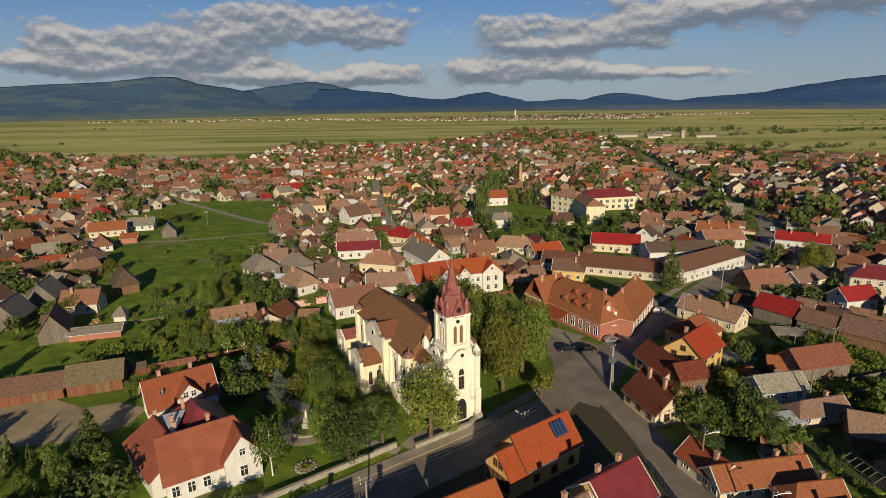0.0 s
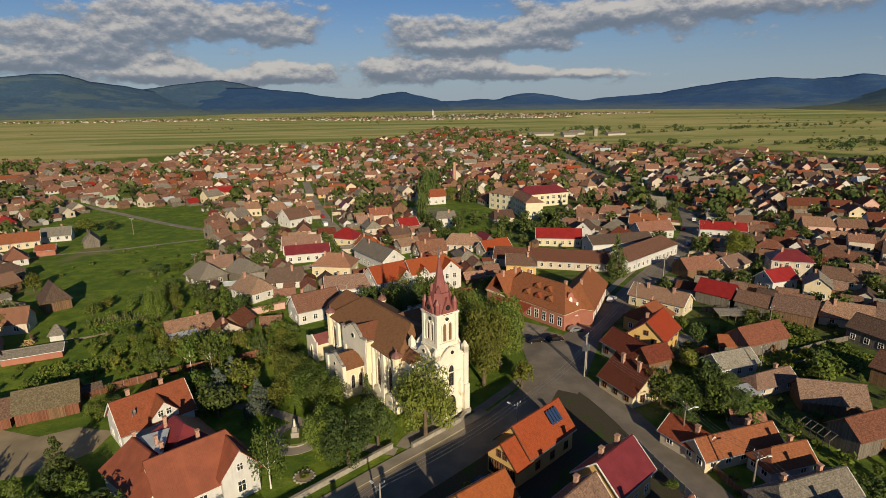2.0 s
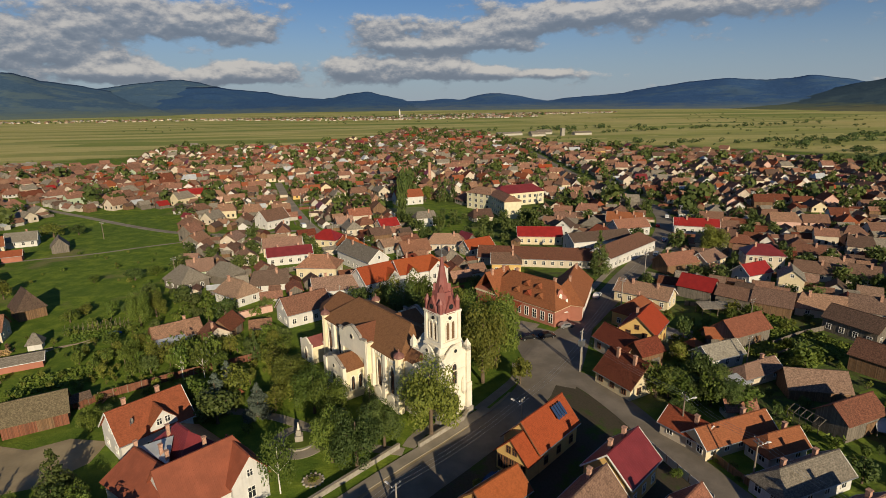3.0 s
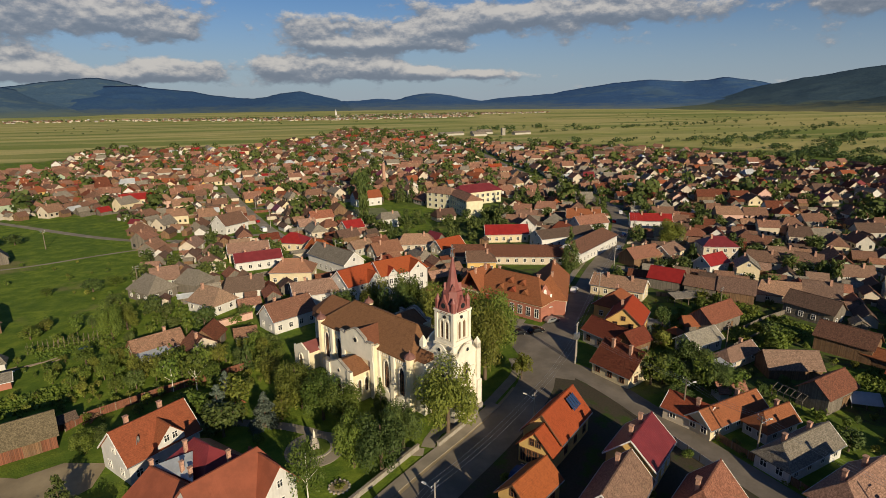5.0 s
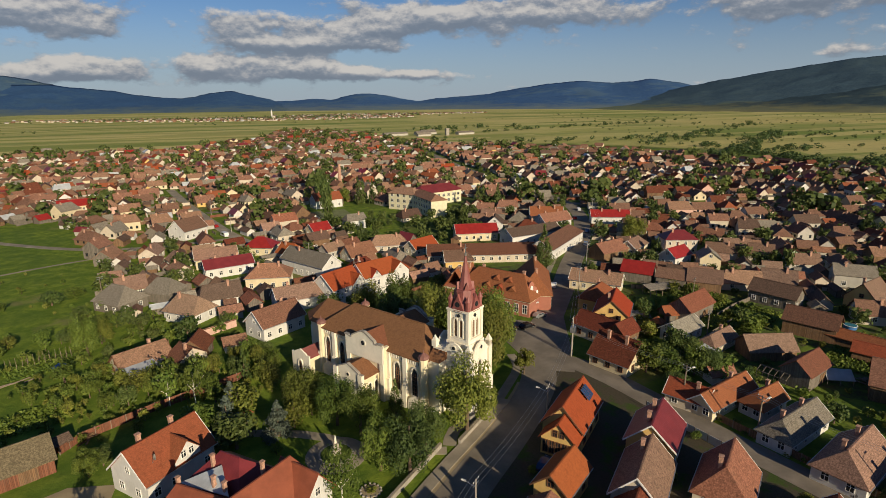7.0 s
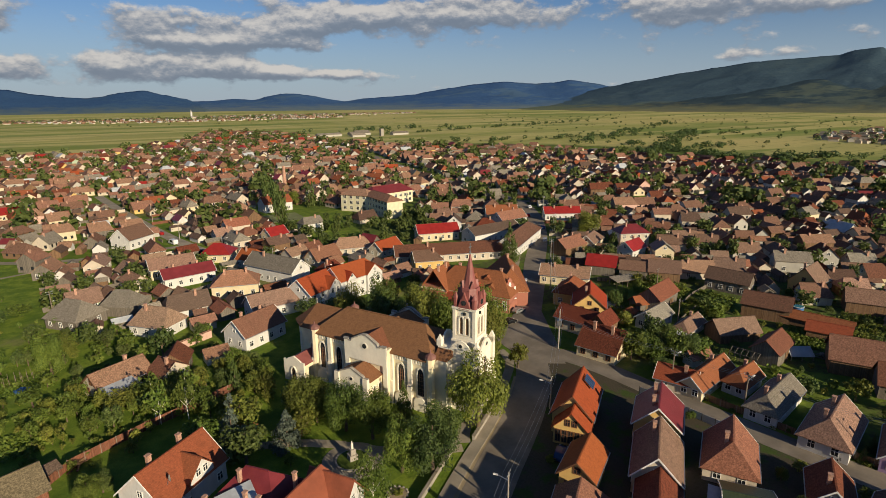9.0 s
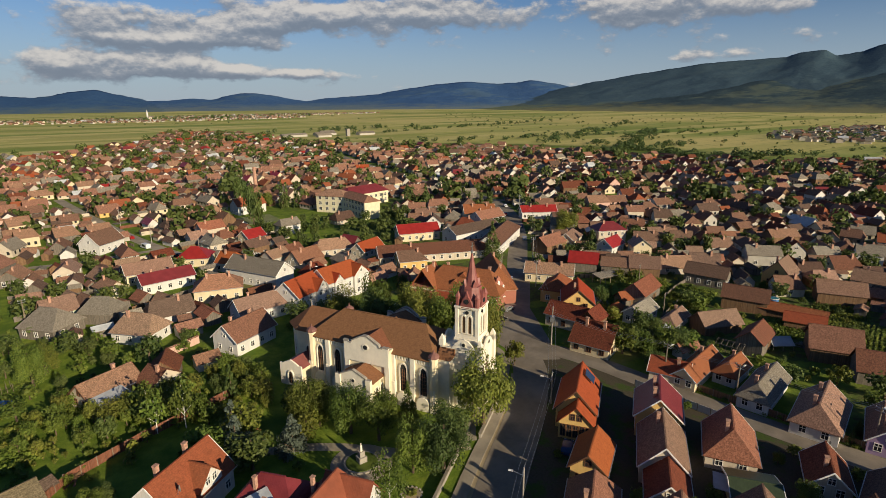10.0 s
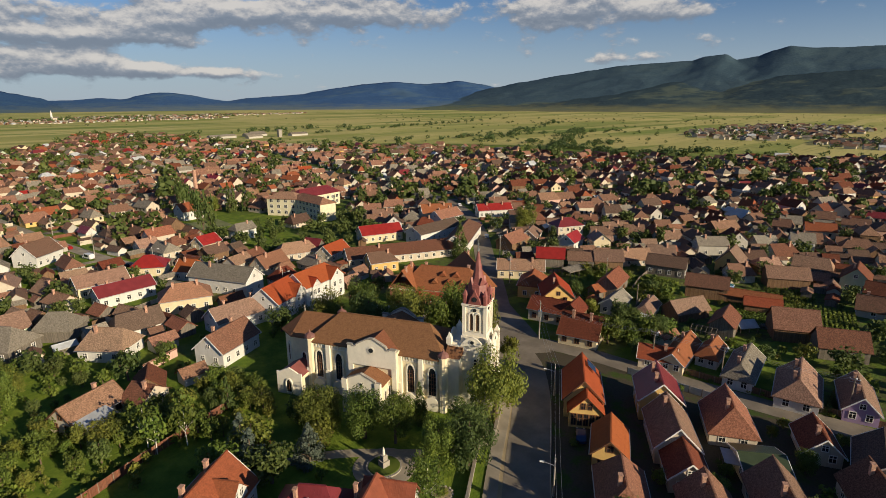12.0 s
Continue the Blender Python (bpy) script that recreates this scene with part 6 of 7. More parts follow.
            h = rr.uniform(2.5, 7)
            put(x0 + (x1 - x0) * t + rr.gauss(0, 10), y0 + (y1 - y0) * t + rr.gauss(0, 10), h, h * 1.5, 1)
    # woods round the far villages
    for cx, cy, rx, ry, m in ((300, 2000, 450, 120, 240), (-60, 2050, 320, 70, 110), (-700, 2100, 650, 80, 110), (700, 2250, 500, 90, 120), (960, 330, 180, 130, 90), (820, 160, 100, 80, 30), (470, 1050, 160, 50, 40)):
        for i in range(m):
            h = rr.uniform(4, 9)
            put(cx + rr.gauss(0, rx * 0.5), cy + rr.gauss(0, ry * 0.5), h, h * 1.1, 1)
    for lot, nm, lab in ((0, "town_trees", "many leafy garden trees between the houses"), (1, "plain_bushes", "scattered bushes and hedgerows on the plain")):
        v = np.concatenate(V[lot])
        me = bpy.data.meshes.new(nm)
        me.from_pydata(v.tolist(), [], np.arange(len(v)).reshape(-1, 4).tolist())
        me.materials.append(LEAF_DARK if lot == 0 else LEAF_FAR)
        me.update()
        tagged(new(nm, me), lab, "trees", kind="stuff")


far_trees()

# ---- mountains ----


def hill_material(name, forest, forest2, glade, share, foot):
    """Wooded slopes: crowns, open glades and hayfields at the foot. Callers mix haze into the colours."""
    def build(w, p):
        big = w.noise(p, 0.0021, 5.0, 0.6)
        mid = w.noise(p, 0.009, 6.0, 0.65)
        fine = w.noise(p, 0.07, 5.0, 0.75)
        s = w.n("ShaderNodeSeparateXYZ", {0: p})
        col = w.mix(w.range(fine, 0.32, 0.68), rgb(forest), rgb(forest2))
        stand = w.m("ADD", w.m("MULTIPLY", big, 0.55), w.m("MULTIPLY", mid, 0.45))
        col = w.mix(w.m("MULTIPLY", w.range(stand, 0.50, 0.57), share), col, rgb(glade))
        low = w.range(w.m("ADD", s.outputs[2], w.m("MULTIPLY", w.m("SUBTRACT", mid, 0.5), 90)), 0.0, 38.0, 1.0, 0.0)
        col = w.mix(w.m("MULTIPLY", low, 0.8), col, rgb(foot))
        return col, w.m("ADD", fine, w.m("MULTIPLY", mid, 2.0)), 0.5, 5.0
    return material(name, build, 0.95, spec=0.05)


def crest_at(profile, a):
    """Height of a crest at the azimuth a, eased between the points of its profile."""
    if a <= profile[0][0]:
        return profile[0][1] - 14 * (profile[0][0] - a)
    for (a0, h0), (a1, h1) in zip(profile, profile[1:]):
        if a <= a1:
            u = (a - a0) / (a1 - a0)
            u = 0.5 * u + 0.5 * u * u * (3 - 2 * u)
            return h0 + (h1 - h0) * u
    return profile[-1][1] - 14 * (a - profile[-1][0])


def range_of_hills(profile, crest, foot, mat, seed, label, rough=1.0, rows=22):
    """One range: from its foot up wooded spurs to the crest, and down behind it. Azimuths in degrees, metres."""
    g = Geo()
    a0, a1 = profile[0][0] - 2.0, profile[-1][0] + 2.0
    n = int((a1 - a0) / 0.2)
    for j in range(rows + 3):
        u = j / rows
        r = foot + (crest - foot) * u
        for i in range(n + 1):
            a = a0 + (a1 - a0) * i / n
            k = min(1.0, u)
            warp = 1.2 * rough * (1 - k) * noise.fractal((a * 0.12, seed, k * 0.8), 1.0, 2.0, 4)
            top = crest_at(profile, a + warp) if k > 0.98 else sum(crest_at(profile, a + warp + d) for d in (-5 * (1 - k), -2.5 * (1 - k), 0.0, 2.5 * (1 - k), 5 * (1 - k))) / 5
            x, y = r * math.sin(radians(a)), r * math.cos(radians(a))
            spur = 1 - 2.0 * abs(noise.fractal((x * 0.0013, y * 0.0013, seed + 4.0), 1.0, 2.1, 5))
            h = top * k ** 1.25 * (1 + 0.12 * rough * (spur - 0.5) * math.sin(math.pi * k))
            h += 5.0 * rough * noise.fractal((x * 0.008, y * 0.008, seed), 1.0, 2.1, 4) * math.sin(math.pi * k) * min(1.0, max(0.0, top / 60))
            h += 2.4 * noise.fractal((a * 2.4, seed, 1.0), 0.9, 2.1, 4) * k ** 14
            if u > 1.0:
                h = top - 260 * (u - 1.0) * 8
            g.v.append((x, y, max(h, -30.0) - 6.0 * (1 - k)))
    m = n + 1
    for j in range(rows + 2):
        for i in range(n):
            o = j * m + i
            g.f.append((o, o + 1, o + m + 1, o + m))
    g.m = [0] * len(g.f)
    tagged(new("backdrop_mountains", g.mesh("mountains", [mat], True)), label, "mountains", kind="structure")


# Blue of distance haze is mixed into all these hill colours.
FAR_WOOD_HAZE = hill_material("hills_far_haze_tint", (0.036, 0.088, 0.200), (0.062, 0.128, 0.262), (0.105, 0.170, 0.215), 0.45, (0.16, 0.20, 0.19))
# Sunlit slopes painted paler, the ridge under cloud shade painted darker.
SUNLIT_WOOD_HAZE = hill_material("hills_sunlit_haze_tint", (0.052, 0.104, 0.178), (0.084, 0.146, 0.218), (0.128, 0.185, 0.200), 0.75, (0.17, 0.21, 0.15))
SHADED_WOOD_HAZE = hill_material("hills_cloud_shade_haze_tint", (0.030, 0.074, 0.168), (0.048, 0.104, 0.212), (0.085, 0.150, 0.190), 0.25, (0.12, 0.16, 0.15))
# Nearer woods carry a weaker blue-grey haze in their base colour.
NEAR_WOOD_HAZE = hill_material("hills_near_haze_tint", (0.040, 0.074, 0.104), (0.066, 0.106, 0.134), (0.082, 0.124, 0.136), 0.35, (0.15, 0.17, 0.085))
FRONT_WOOD_HAZE = hill_material("hills_front_haze_tint", (0.028, 0.050, 0.066), (0.052, 0.082, 0.092), (0.098, 0.124, 0.100), 0.8, (0.20, 0.195, 0.095))
LEFT_CREST = [(-64, 150), (-56, 170), (-48, 165), (-42, 175), (-37.4, 187), (-33.7, 206), (-30.4, 219), (-27.8, 242), (-26.5, 258), (-24.7, 256), (-23.8, 236), (-22.8, 209), (-20.5, 185), (-19.0, 160), (-16.5, 113), (-14.5, 57), (-12, 5)]
ROUND_CREST = [(-24, 60), (-21.6, 103), (-19.0, 166), (-15.4, 207), (-13.8, 224), (-12.4, 232), (-11.1, 214), (-9.5, 182), (-7.3, 126), (-4.5, 69), (-2, 20)]
DARK_CREST = [(-19.2, 22), (-16.5, 96), (-14.4, 139), (-11.7, 166), (-9.5, 169), (-7.9, 151), (-5.1, 132), (-3.4, 105), (-1.2, 86), (0.2, 80), (1.1, 88), (2.8, 116), (4.6, 131), (6.2, 100), (7.9, 73), (9.0, 38), (10.6, 3)]
BLUE_CREST = [(2, 30), (8.9, 56), (10.1, 58), (12.2, 73), (13.9, 63), (15.4, 96), (16.5, 111), (17.6, 113), (19.0, 98), (21.5, 60), (22.4, 48), (24.4, 71), (26.8, 84), (29.4, 100), (30.6, 122), (33.0, 152), (35.5, 181), (38.3, 199), (41.3, 181), (43.2, 189), (44.7, 207), (47.0, 179), (50, 120), (56.5, 12)]
NEAR_CREST = [(36, -8), (38.3, 3), (43.1, 57), (45.7, 101), (48.6, 144), (50.8, 176), (55.2, 228), (57.8, 257), (60.4, 284), (62.9, 295), (66.5, 307), (67.7, 333), (69.3, 343), (70.2, 306), (71.8, 323), (73.0, 357), (74.2, 380), (75.8, 364), (78.2, 358), (80.7, 360), (90, 330), (104, 380), (118, 300)]
FRONT_CREST = [(42, 0), (49.6, 44), (55.1, 72), (58.3, 104), (61.4, 128), (65.4, 152), (68.3, 130), (71.5, 158), (74.4, 182), (77.6, 195), (80.8, 204), (95, 180), (118, 170)]
range_of_hills(BLUE_CREST, 4840, 3300, FAR_WOOD_HAZE, 2.0, "far wooded mountain range tinted blue for haze")
range_of_hills(ROUND_CREST, 4780, 3400, SUNLIT_WOOD_HAZE, 7.0, "rounded mountain with open slopes in a sunlit, haze-blue tint")
range_of_hills(LEFT_CREST, 4550, 2900, SUNLIT_WOOD_HAZE, 11.0, "broad mountain with meadows and woods in a sunlit, haze-blue tint")
range_of_hills(DARK_CREST, 4450, 3300, SHADED_WOOD_HAZE, 5.0, "densely wooded ridge coloured dark for cloud shade, blue for haze")
range_of_hills(NEAR_CREST, 4300, 2900, NEAR_WOOD_HAZE, 3.0, "wooded mountain range with spurs, tinted blue-grey for haze", 0.9, 40)
range_of_hills(FRONT_CREST, 3700, 2500, FRONT_WOOD_HAZE, 9.0, "lower wooded foothills with hay meadows, tinted blue-grey for haze", 1.0, 34)

# ---- landmarks further off ----


def brick_stack():
    th = thing("factory_chimney", pose(54, 380, 0), "tall red brick factory chimney among trees", "chimney")
    part("shaft", Geo().cyl(0, 0, 0, 16.5, 1.5, 0.95, 10).mesh("shaft", [CHIMNEY]), th)
    part("cap", Geo().cyl(0, 0, 16.4, 17.0, 1.15, 1.15, 10).mesh("cap", [CHIMNEY]), th)


brick_stack()


def far_church():
    th = thing("far_church", pose(288, 2131, 0) , "small white church with a pale steeple far off", "church")
    part("nave", fix_normals(wall_geo(16, 9, 6, 9.5).mesh("nave", [WALLS["dirty"]])), th)
    part("roof", fix_normals(roof_geo(16, 9, 6, 9.5).mesh("roof", [ROOFS["grey"]])), th)
    part("tower", Geo().box(-13, -7.9, -2.5, 2.5, 0, 18).mesh("tower", [WALLS["white"]]), th)
    part("spire", Geo().cyl(-10.4, 0, 18, 30, 3.0, 0.2, 8).mesh("spire", [WALLS["white"]]), th)


far_church()


def farm_hall(x, y, ang, L, W, h):
    th = thing("farm_hall", pose(x, y, 0, 0, 0, ang), "long pale farm hall with a low grey roof", "hall", "farm halls")
    part("wall", fix_normals(wall_geo(L, W, h, h + 2.4).mesh("wall", [WALLS["grey"]])), th)
    part("roof", fix_normals(roof_geo(L, W, h, h + 2.4).mesh("roof", [ROOFS["grey"]])), th)


farm_hall(292, 905, 12, 46, 11, 3.6)
farm_hall(352, 915, 8, 40, 11, 3.6)
farm_hall(330, 872, 10, 26, 9, 3.4)
farm_hall(412, 880, 10, 34, 10, 3.4)
farm_hall(372, 950, 10, 30, 10, 3.6)
th = thing("silo", pose(372, 868, 0), "square pale concrete silo tower by farm halls", "silo")
part("body", Geo().box(-2.8, 2.8, -2.8, 2.8, 0, 11.5).mesh("body", [CONCRETE]), th)
part("head", Geo().box(-3.1, 3.1, -3.1, 3.1, 10.6, 12.0).mesh("head", [CONCRETE]), th)
H(1.2, 436, 100, 11, 9, 3.6, 8.4, "tile", "white", detail=1)
H(-98, 371, 10, 19, 8, 3.8, 6.6, "red", "cream", detail=1)
g = Geo().box(14, 36, 286, 306, -0.05, 0.07)
tagged(new("sports_court", g.mesh("sports_court", [asphalt("court_turf", (0.20, 0.22, 0.10))])), "worn pale green fenced school sports court", "court", kind="structure")

# ---- street furniture ----


def utility_pole(x, y, h=9.0, lamp=True, turn=0.0, mat=None, twin=False):
    th = thing("utility_pole", pose(x, y, 0, 0, 0, turn), "grey concrete utility pole with lamp arm and wires" if lamp else "grey concrete utility pole with crossarms", "pole", "utility poles")
    mat = mat or CONCRETE
    part("shaft", Geo().tube((0, 0, 0), (0, 0, h), 0.17, 0.11, 8).mesh("shaft", [mat]), th)
    if twin:
        part("shaft", Geo().tube((0.9, 0, 0), (0.1, 0, h), 0.17, 0.11, 8).mesh("shaft", [mat]), th)
        g = Geo().box(-0.6, 0.9, -0.5, 0.5, h * 0.62, h * 0.62 + 1.3)
        part("transformer", g.mesh("transformer", [METAL]), th)
    for z in (h - 0.35, h - 0.95):
        part("crossarm", Geo().box(-0.9, 0.9, -0.05, 0.05, z, z + 0.1).mesh("crossarm", [METAL]), th)
    for i in (-0.8, 0, 0.8):
        part("insulator", Geo().cyl(i, 0, h - 0.25, h - 0.02, 0.05, 0.03, 6).mesh("insulator", [FRAME]), th)
    if lamp:
        arm = part("lamp_arm", Geo().tube((0, 0, h - 1.4), (0, -1.7, h - 0.9), 0.04, 0.04, 6).mesh("lamp_arm", [METAL]), th)
        part("lamp_head", Geo().box(-0.14, 0.14, -2.3, -1.6, h - 0.98, h - 0.82).mesh("lamp_head", [FRAME]), arm)
    return th


def wires(points, h=9.0, n=3, label="sagging overhead wires between poles"):
    th = thing("overhead_wires", pose(0, 0, 0), label, "wires", "overhead wires")
    for (x0, y0), (x1, y1) in zip(points, points[1:]):
        d = Vector((x1 - x0, y1 - y0)).normalized()
        for k in range(n):
            o = (k - (n - 1) / 2) * 0.75
            ox, oy = -d.y * o, d.x * o
            cu = bpy.data.curves.new("wire", "CURVE")
            cu.dimensions, cu.bevel_depth, cu.bevel_resolution = "3D", 0.018, 0
            s = cu.splines.new("POLY")
            s.points.add(8)
            for i in range(9):
                t = i / 8
                s.points[i].co = (x0 + (x1 - x0) * t + ox, y0 + (y1 - y0) * t + oy, h - 0.05 - 0.9 * 4 * t * (1 - t), 1)
            cu.materials.append(METAL)
            part("wire", cu, th)


# houses on the near side of the lower street, which throw their shade across it
H(-6.0, 58.2, 35, 11.0, 7.0, 2.9, 6.5, "tile", "dirty", hips=(2.2, 2.2))
for x, y, a in ((-17.5, 53, 34), (-24, 46, 34), (-2, 47, 34), (8, 41, 32), (18, 31, 30), (36, 24, 16)):
    H(x, y, a, 10.5, 7.2, 3.2, 6.8, "tile2", "dirty", chimneys=1, detail=1)
LOWER = [(-38, 47.0), (-11.3, 66.6), (13.6, 83.9)]
for x, y in LOWER:
    utility_pole(x, y, 6.8, True, 215)
utility_pole(34.2, 102.8, 10.0, False, 40, None, True)
wires(LOWER + [(34.2, 102.8)], 6.8)
UPPER = [(34.2, 102.8), (63, 136), (84, 158), (118, 192), (147, 230)]
for x, y in UPPER[1:]:
    utility_pole(x, y, 9.0, True, 130)
wires(UPPER, 9.0)
SIDEP = [(34.2, 102.8), (40.6, 76), (43.2, 62), (46.4, 40)]
for x, y in SIDEP[1:]:
    utility_pole(x, y, 8.5, True, 90, TIMBER)
wires(SIDEP, 8.5)
NORTHP = [(4, 178), (-5, 205), (-16, 235), (-26, 275), (-32, 320)]
for x, y in NORTHP:
    utility_pole(x, y, 8.5, True, 70)
wires(NORTHP, 8.5, 2)
for x, y in ((-116, 267), (-70, 196), (70, 95), (88, 115)):
    utility_pole(x, y, 8.0, False, 20, TIMBER)


def car(x, y, ang, paint, label, van=False):
    th = thing("car" if not van else "van", pose(x, y, 0.06, 0, 0, ang), label, "car" if not van else "van", "parked vehicles")
    L, W, Hh = (4.3, 1.72, 1.45) if not van else (5.2, 1.95, 2.1)
    prof = [(-L / 2, 0.3), (L / 2, 0.3), (L / 2, 0.72), (L / 2 - 0.9, 0.9), (L / 2 - 1.5, Hh), (-L / 2 + 0.9, Hh), (-L / 2 + 0.15, 0.95), (-L / 2, 0.85)]
    if van:
        prof = [(-L / 2, 0.35), (L / 2, 0.35), (L / 2, 0.95), (L / 2 - 0.7, 1.15), (L / 2 - 1.2, Hh), (-L / 2 + 0.1, Hh), (-L / 2, Hh - 0.2)]
    me = fix_normals(Geo().slab(prof, pose(0, W / 2, 0), W).mesh("body", [paint]))
    bm = bmesh.new()
    bm.from_mesh(me)
    bmesh.ops.bevel(bm, geom=bm.edges[:], offset=0.09, segments=2, affect="EDGES")
    bm.to_mesh(me)
    bm.free()
    body = part("body", me, th)
    for s in (-1, 1):
        part("side_window", Geo().slab([(-L / 2 + 1.0, 0.98), (L / 2 - 1.35, 0.98), (L / 2 - 1.65, Hh - 0.14), (-L / 2 + 1.15, Hh - 0.14)], pose(0, s * (W / 2 - 0.005), 0), -0.02 * s).mesh("side_window", [GLASS]), body)
        for x2 in (-L * 0.31, L * 0.31):
            wh = part("wheel", Geo().tube((x2, s * (W / 2 - 0.2), 0.31), (x2, s * (W / 2 + 0.01), 0.31), 0.31, 0.31, 14).mesh("wheel", [RUBBER]), th)
            part("rim", Geo().tube((x2, s * (W / 2), 0.31), (x2, s * (W / 2 + 0.025), 0.31), 0.18, 0.18, 10).mesh("rim", [METAL]), wh)
        part("headlight", Geo().box(L / 2 - 0.06, L / 2 + 0.02, s * 0.6 - 0.18, s * 0.6 + 0.18, 0.6, 0.75).mesh("headlight", [FRAME]), body)
        part("tail_light", Geo().box(-L / 2 - 0.02, -L / 2 + 0.05, s * 0.65 - 0.12, s * 0.65 + 0.12, 0.68, 0.82).mesh("tail_light", [ROOFS["red"]]), body)
    dx = 0.6 if not van else 0.5
    part("windscreen", Geo().add([(L / 2 - 0.93, -W / 2 + 0.2, 0.95), (L / 2 - 0.93, W / 2 - 0.2, 0.95), (L / 2 - 1.46, W / 2 - 0.25, Hh - 0.06), (L / 2 - 1.46, -W / 2 + 0.25, Hh - 0.06)], [(0, 1, 2, 3)]).mesh("windscreen", [GLASS]), body)
    return th


RUBBER = plain("tyre_rubber", (0.02, 0.02, 0.02), 0.8)
SILVER = plain("paint_silver", (0.42, 0.43, 0.44), 0.25, 0.6, 0.03)
BLACK = plain("paint_black", (0.012, 0.013, 0.016), 0.15, 0.0, 0.05)
BLUE = plain("paint_blue", (0.03, 0.06, 0.14), 0.2, 0.1, 0.05)
WHITE = plain("paint_white", (0.7, 0.7, 0.7), 0.25, 0.0, 0.04)
RED = plain("paint_red", (0.30, 0.02, 0.02), 0.25, 0.0, 0.05)
car(41.6, 126.2, 8, SILVER, "silver saloon car parked before the brick hall")
car(29.2, 121.6, 6, BLACK, "black car parked on the square")
car(34.2, 121.4, 4, BLACK, "black car parked on the square")
car(4.6, 71.8, 34, BLUE, "dark blue car parked before the orange-roofed house")
car(20.2, 186, 40, BLUE, "blue van parked beside the white building", True)
for i, (x, y, a, c, lb) in enumerate(((60.5, 145.5, 46, WHITE, "white car at the kerb"), (98, 186, 47, BLACK, "dark car at the kerb"), (104, 182.5, 227, SILVER, "silver car at the kerb"), (120, 201, 50, BLUE, "blue car at the kerb"),
                                      (133, 226, 55, RED, "red car at the kerb"), (149, 243, 240, WHITE, "white car at the kerb"), (-29.5, 268, 107, WHITE, "white van in the street"), (-19.5, 232, 110, SILVER, "silver car at the kerb"),
                                      (-23, 246, 110, BLACK, "dark car at the kerb"), (-32, 290, 108, RED, "red car at the kerb"), (42.6, 47, 100, SILVER, "silver car on the side street"))):
    car(x, y, a, c, lb + " of the street" if "street" not in lb else lb, "van" in lb)

# ---- fences, walls, paths, churchyard ----


def fence(points, h, mat, label, gap=2.2, solid=True):
    th = thing("fence", pose(0, 0, 0), label, "fence", "garden fences")
    for (x0, y0), (x1, y1) in zip(points, points[1:]):
        d = Vector((x1 - x0, y1 - y0))
        L = d.length
        a = math.degrees(math.atan2(d.y, d.x))
        n = max(1, round(L / gap))
        m = pose(x0, y0, 0, 0, 0, a)
        for i in range(n):
            u0, u1 = L * i / n, L * (i + 1) / n
            part("post", Geo().box(u0 - 0.07, u0 + 0.07, -0.07, 0.07, 0, h + 0.1).mesh("post", [TIMBER]), th, m)
            part("panel", Geo().box(u0 + 0.07, u1 - 0.07, -0.03, 0.03, 0.08, h).mesh("panel", [mat]), th, m)


fence([(-66, 114), (-54, 119.5), (-47, 122), (-36, 126)], 1.8, WALLS["redwood"], "red-brown board garden fence along the lawn", 2.6)
fence([(-68.5, 111), (-66, 114)], 1.6, WALLS["redwood"], "short red-brown board fence by the barn")
fence([(40.9, 77), (42.2, 66), (43.4, 57), (45.2, 44), (47, 34)], 1.5, WALLS["wood"], "brown board street fence before gardens", 2.6)
fence([(33.0, 78), (33.8, 70), (35.0, 60)], 1.6, WALLS["white"], "white panel fence beside the street", 2.6)
fence([(57, 104), (64, 106), (72, 104)], 1.4, WALLS["greywood"], "grey board fence between gardens", 2.6)
fence([(85, 104), (95, 107), (106, 109)], 1.4, WALLS["greywood"], "grey weathered board fence between gardens", 2.6)
fence([(60, 92), (72, 96), (86, 100)], 1.3, WALLS["greywood"], "grey weathered board fence between gardens", 2.6)


def low_wall(points, h, w, name, label):
    th = thing(name, pose(0, 0, 0), label, "wall")
    for (x0, y0), (x1, y1) in zip(points, points[1:]):
        d = Vector((x1 - x0, y1 - y0))
        m = pose(x0, y0, 0, 0, 0, math.degrees(math.atan2(d.y, d.x)))
        part("masonry", Geo().box(0, d.length, -w / 2, w / 2, 0, h).mesh("masonry", [CONCRETE]), th, m)
        part("coping", Geo().box(-0.05, d.length + 0.05, -w / 2 - 0.06, w / 2 + 0.06, h, h + 0.1).mesh("coping", [PAVE]), th, m)


low_wall([(-28, 70.5), (-16, 79.0), (-8.6, 84.2)], 0.9, 0.4, "churchyard_wall", "low grey churchyard wall beside the pavement")
low_wall([(-5.2, 83.6), (4.3, 90.0), (6.6, 93.2)], 0.9, 0.5, "churchyard_wall", "low pale wall before the church door")
strip("path_church", [(-7, 84), (-4, 88), (1.5, 89.5)], 2.4, 0.04, GRAVEL, "pale gravel path to the church door")
strip("path_park", [(-8, 83), (-18, 88), (-26, 96), (-33, 101), (-40, 104)], 2.2, 0.04, PAVE, "pale paved path through the churchyard park")
strip("path_meadow", [(-150, 230), (-134, 236), (-112, 240), (-92, 248), (-66, 256)], 1.6, 0.03, GRAVEL, "pale trodden track across the meadow")
strip("path_side", [(8, 93), (15, 99), (20, 104), (22, 110)], 2.0, 0.04, GRAVEL, "pale gravel path beside the church lawn")
strip("path_villa", [(-27, 72), (-34, 70), (-46, 66)], 2.5, 0.035, GRAVEL, "trodden gravel path beside the villa")


def monument():
    th = thing("monument", pose(-25.6, 90.2, 0), "small stone monument with a pale statue in the park", "monument")
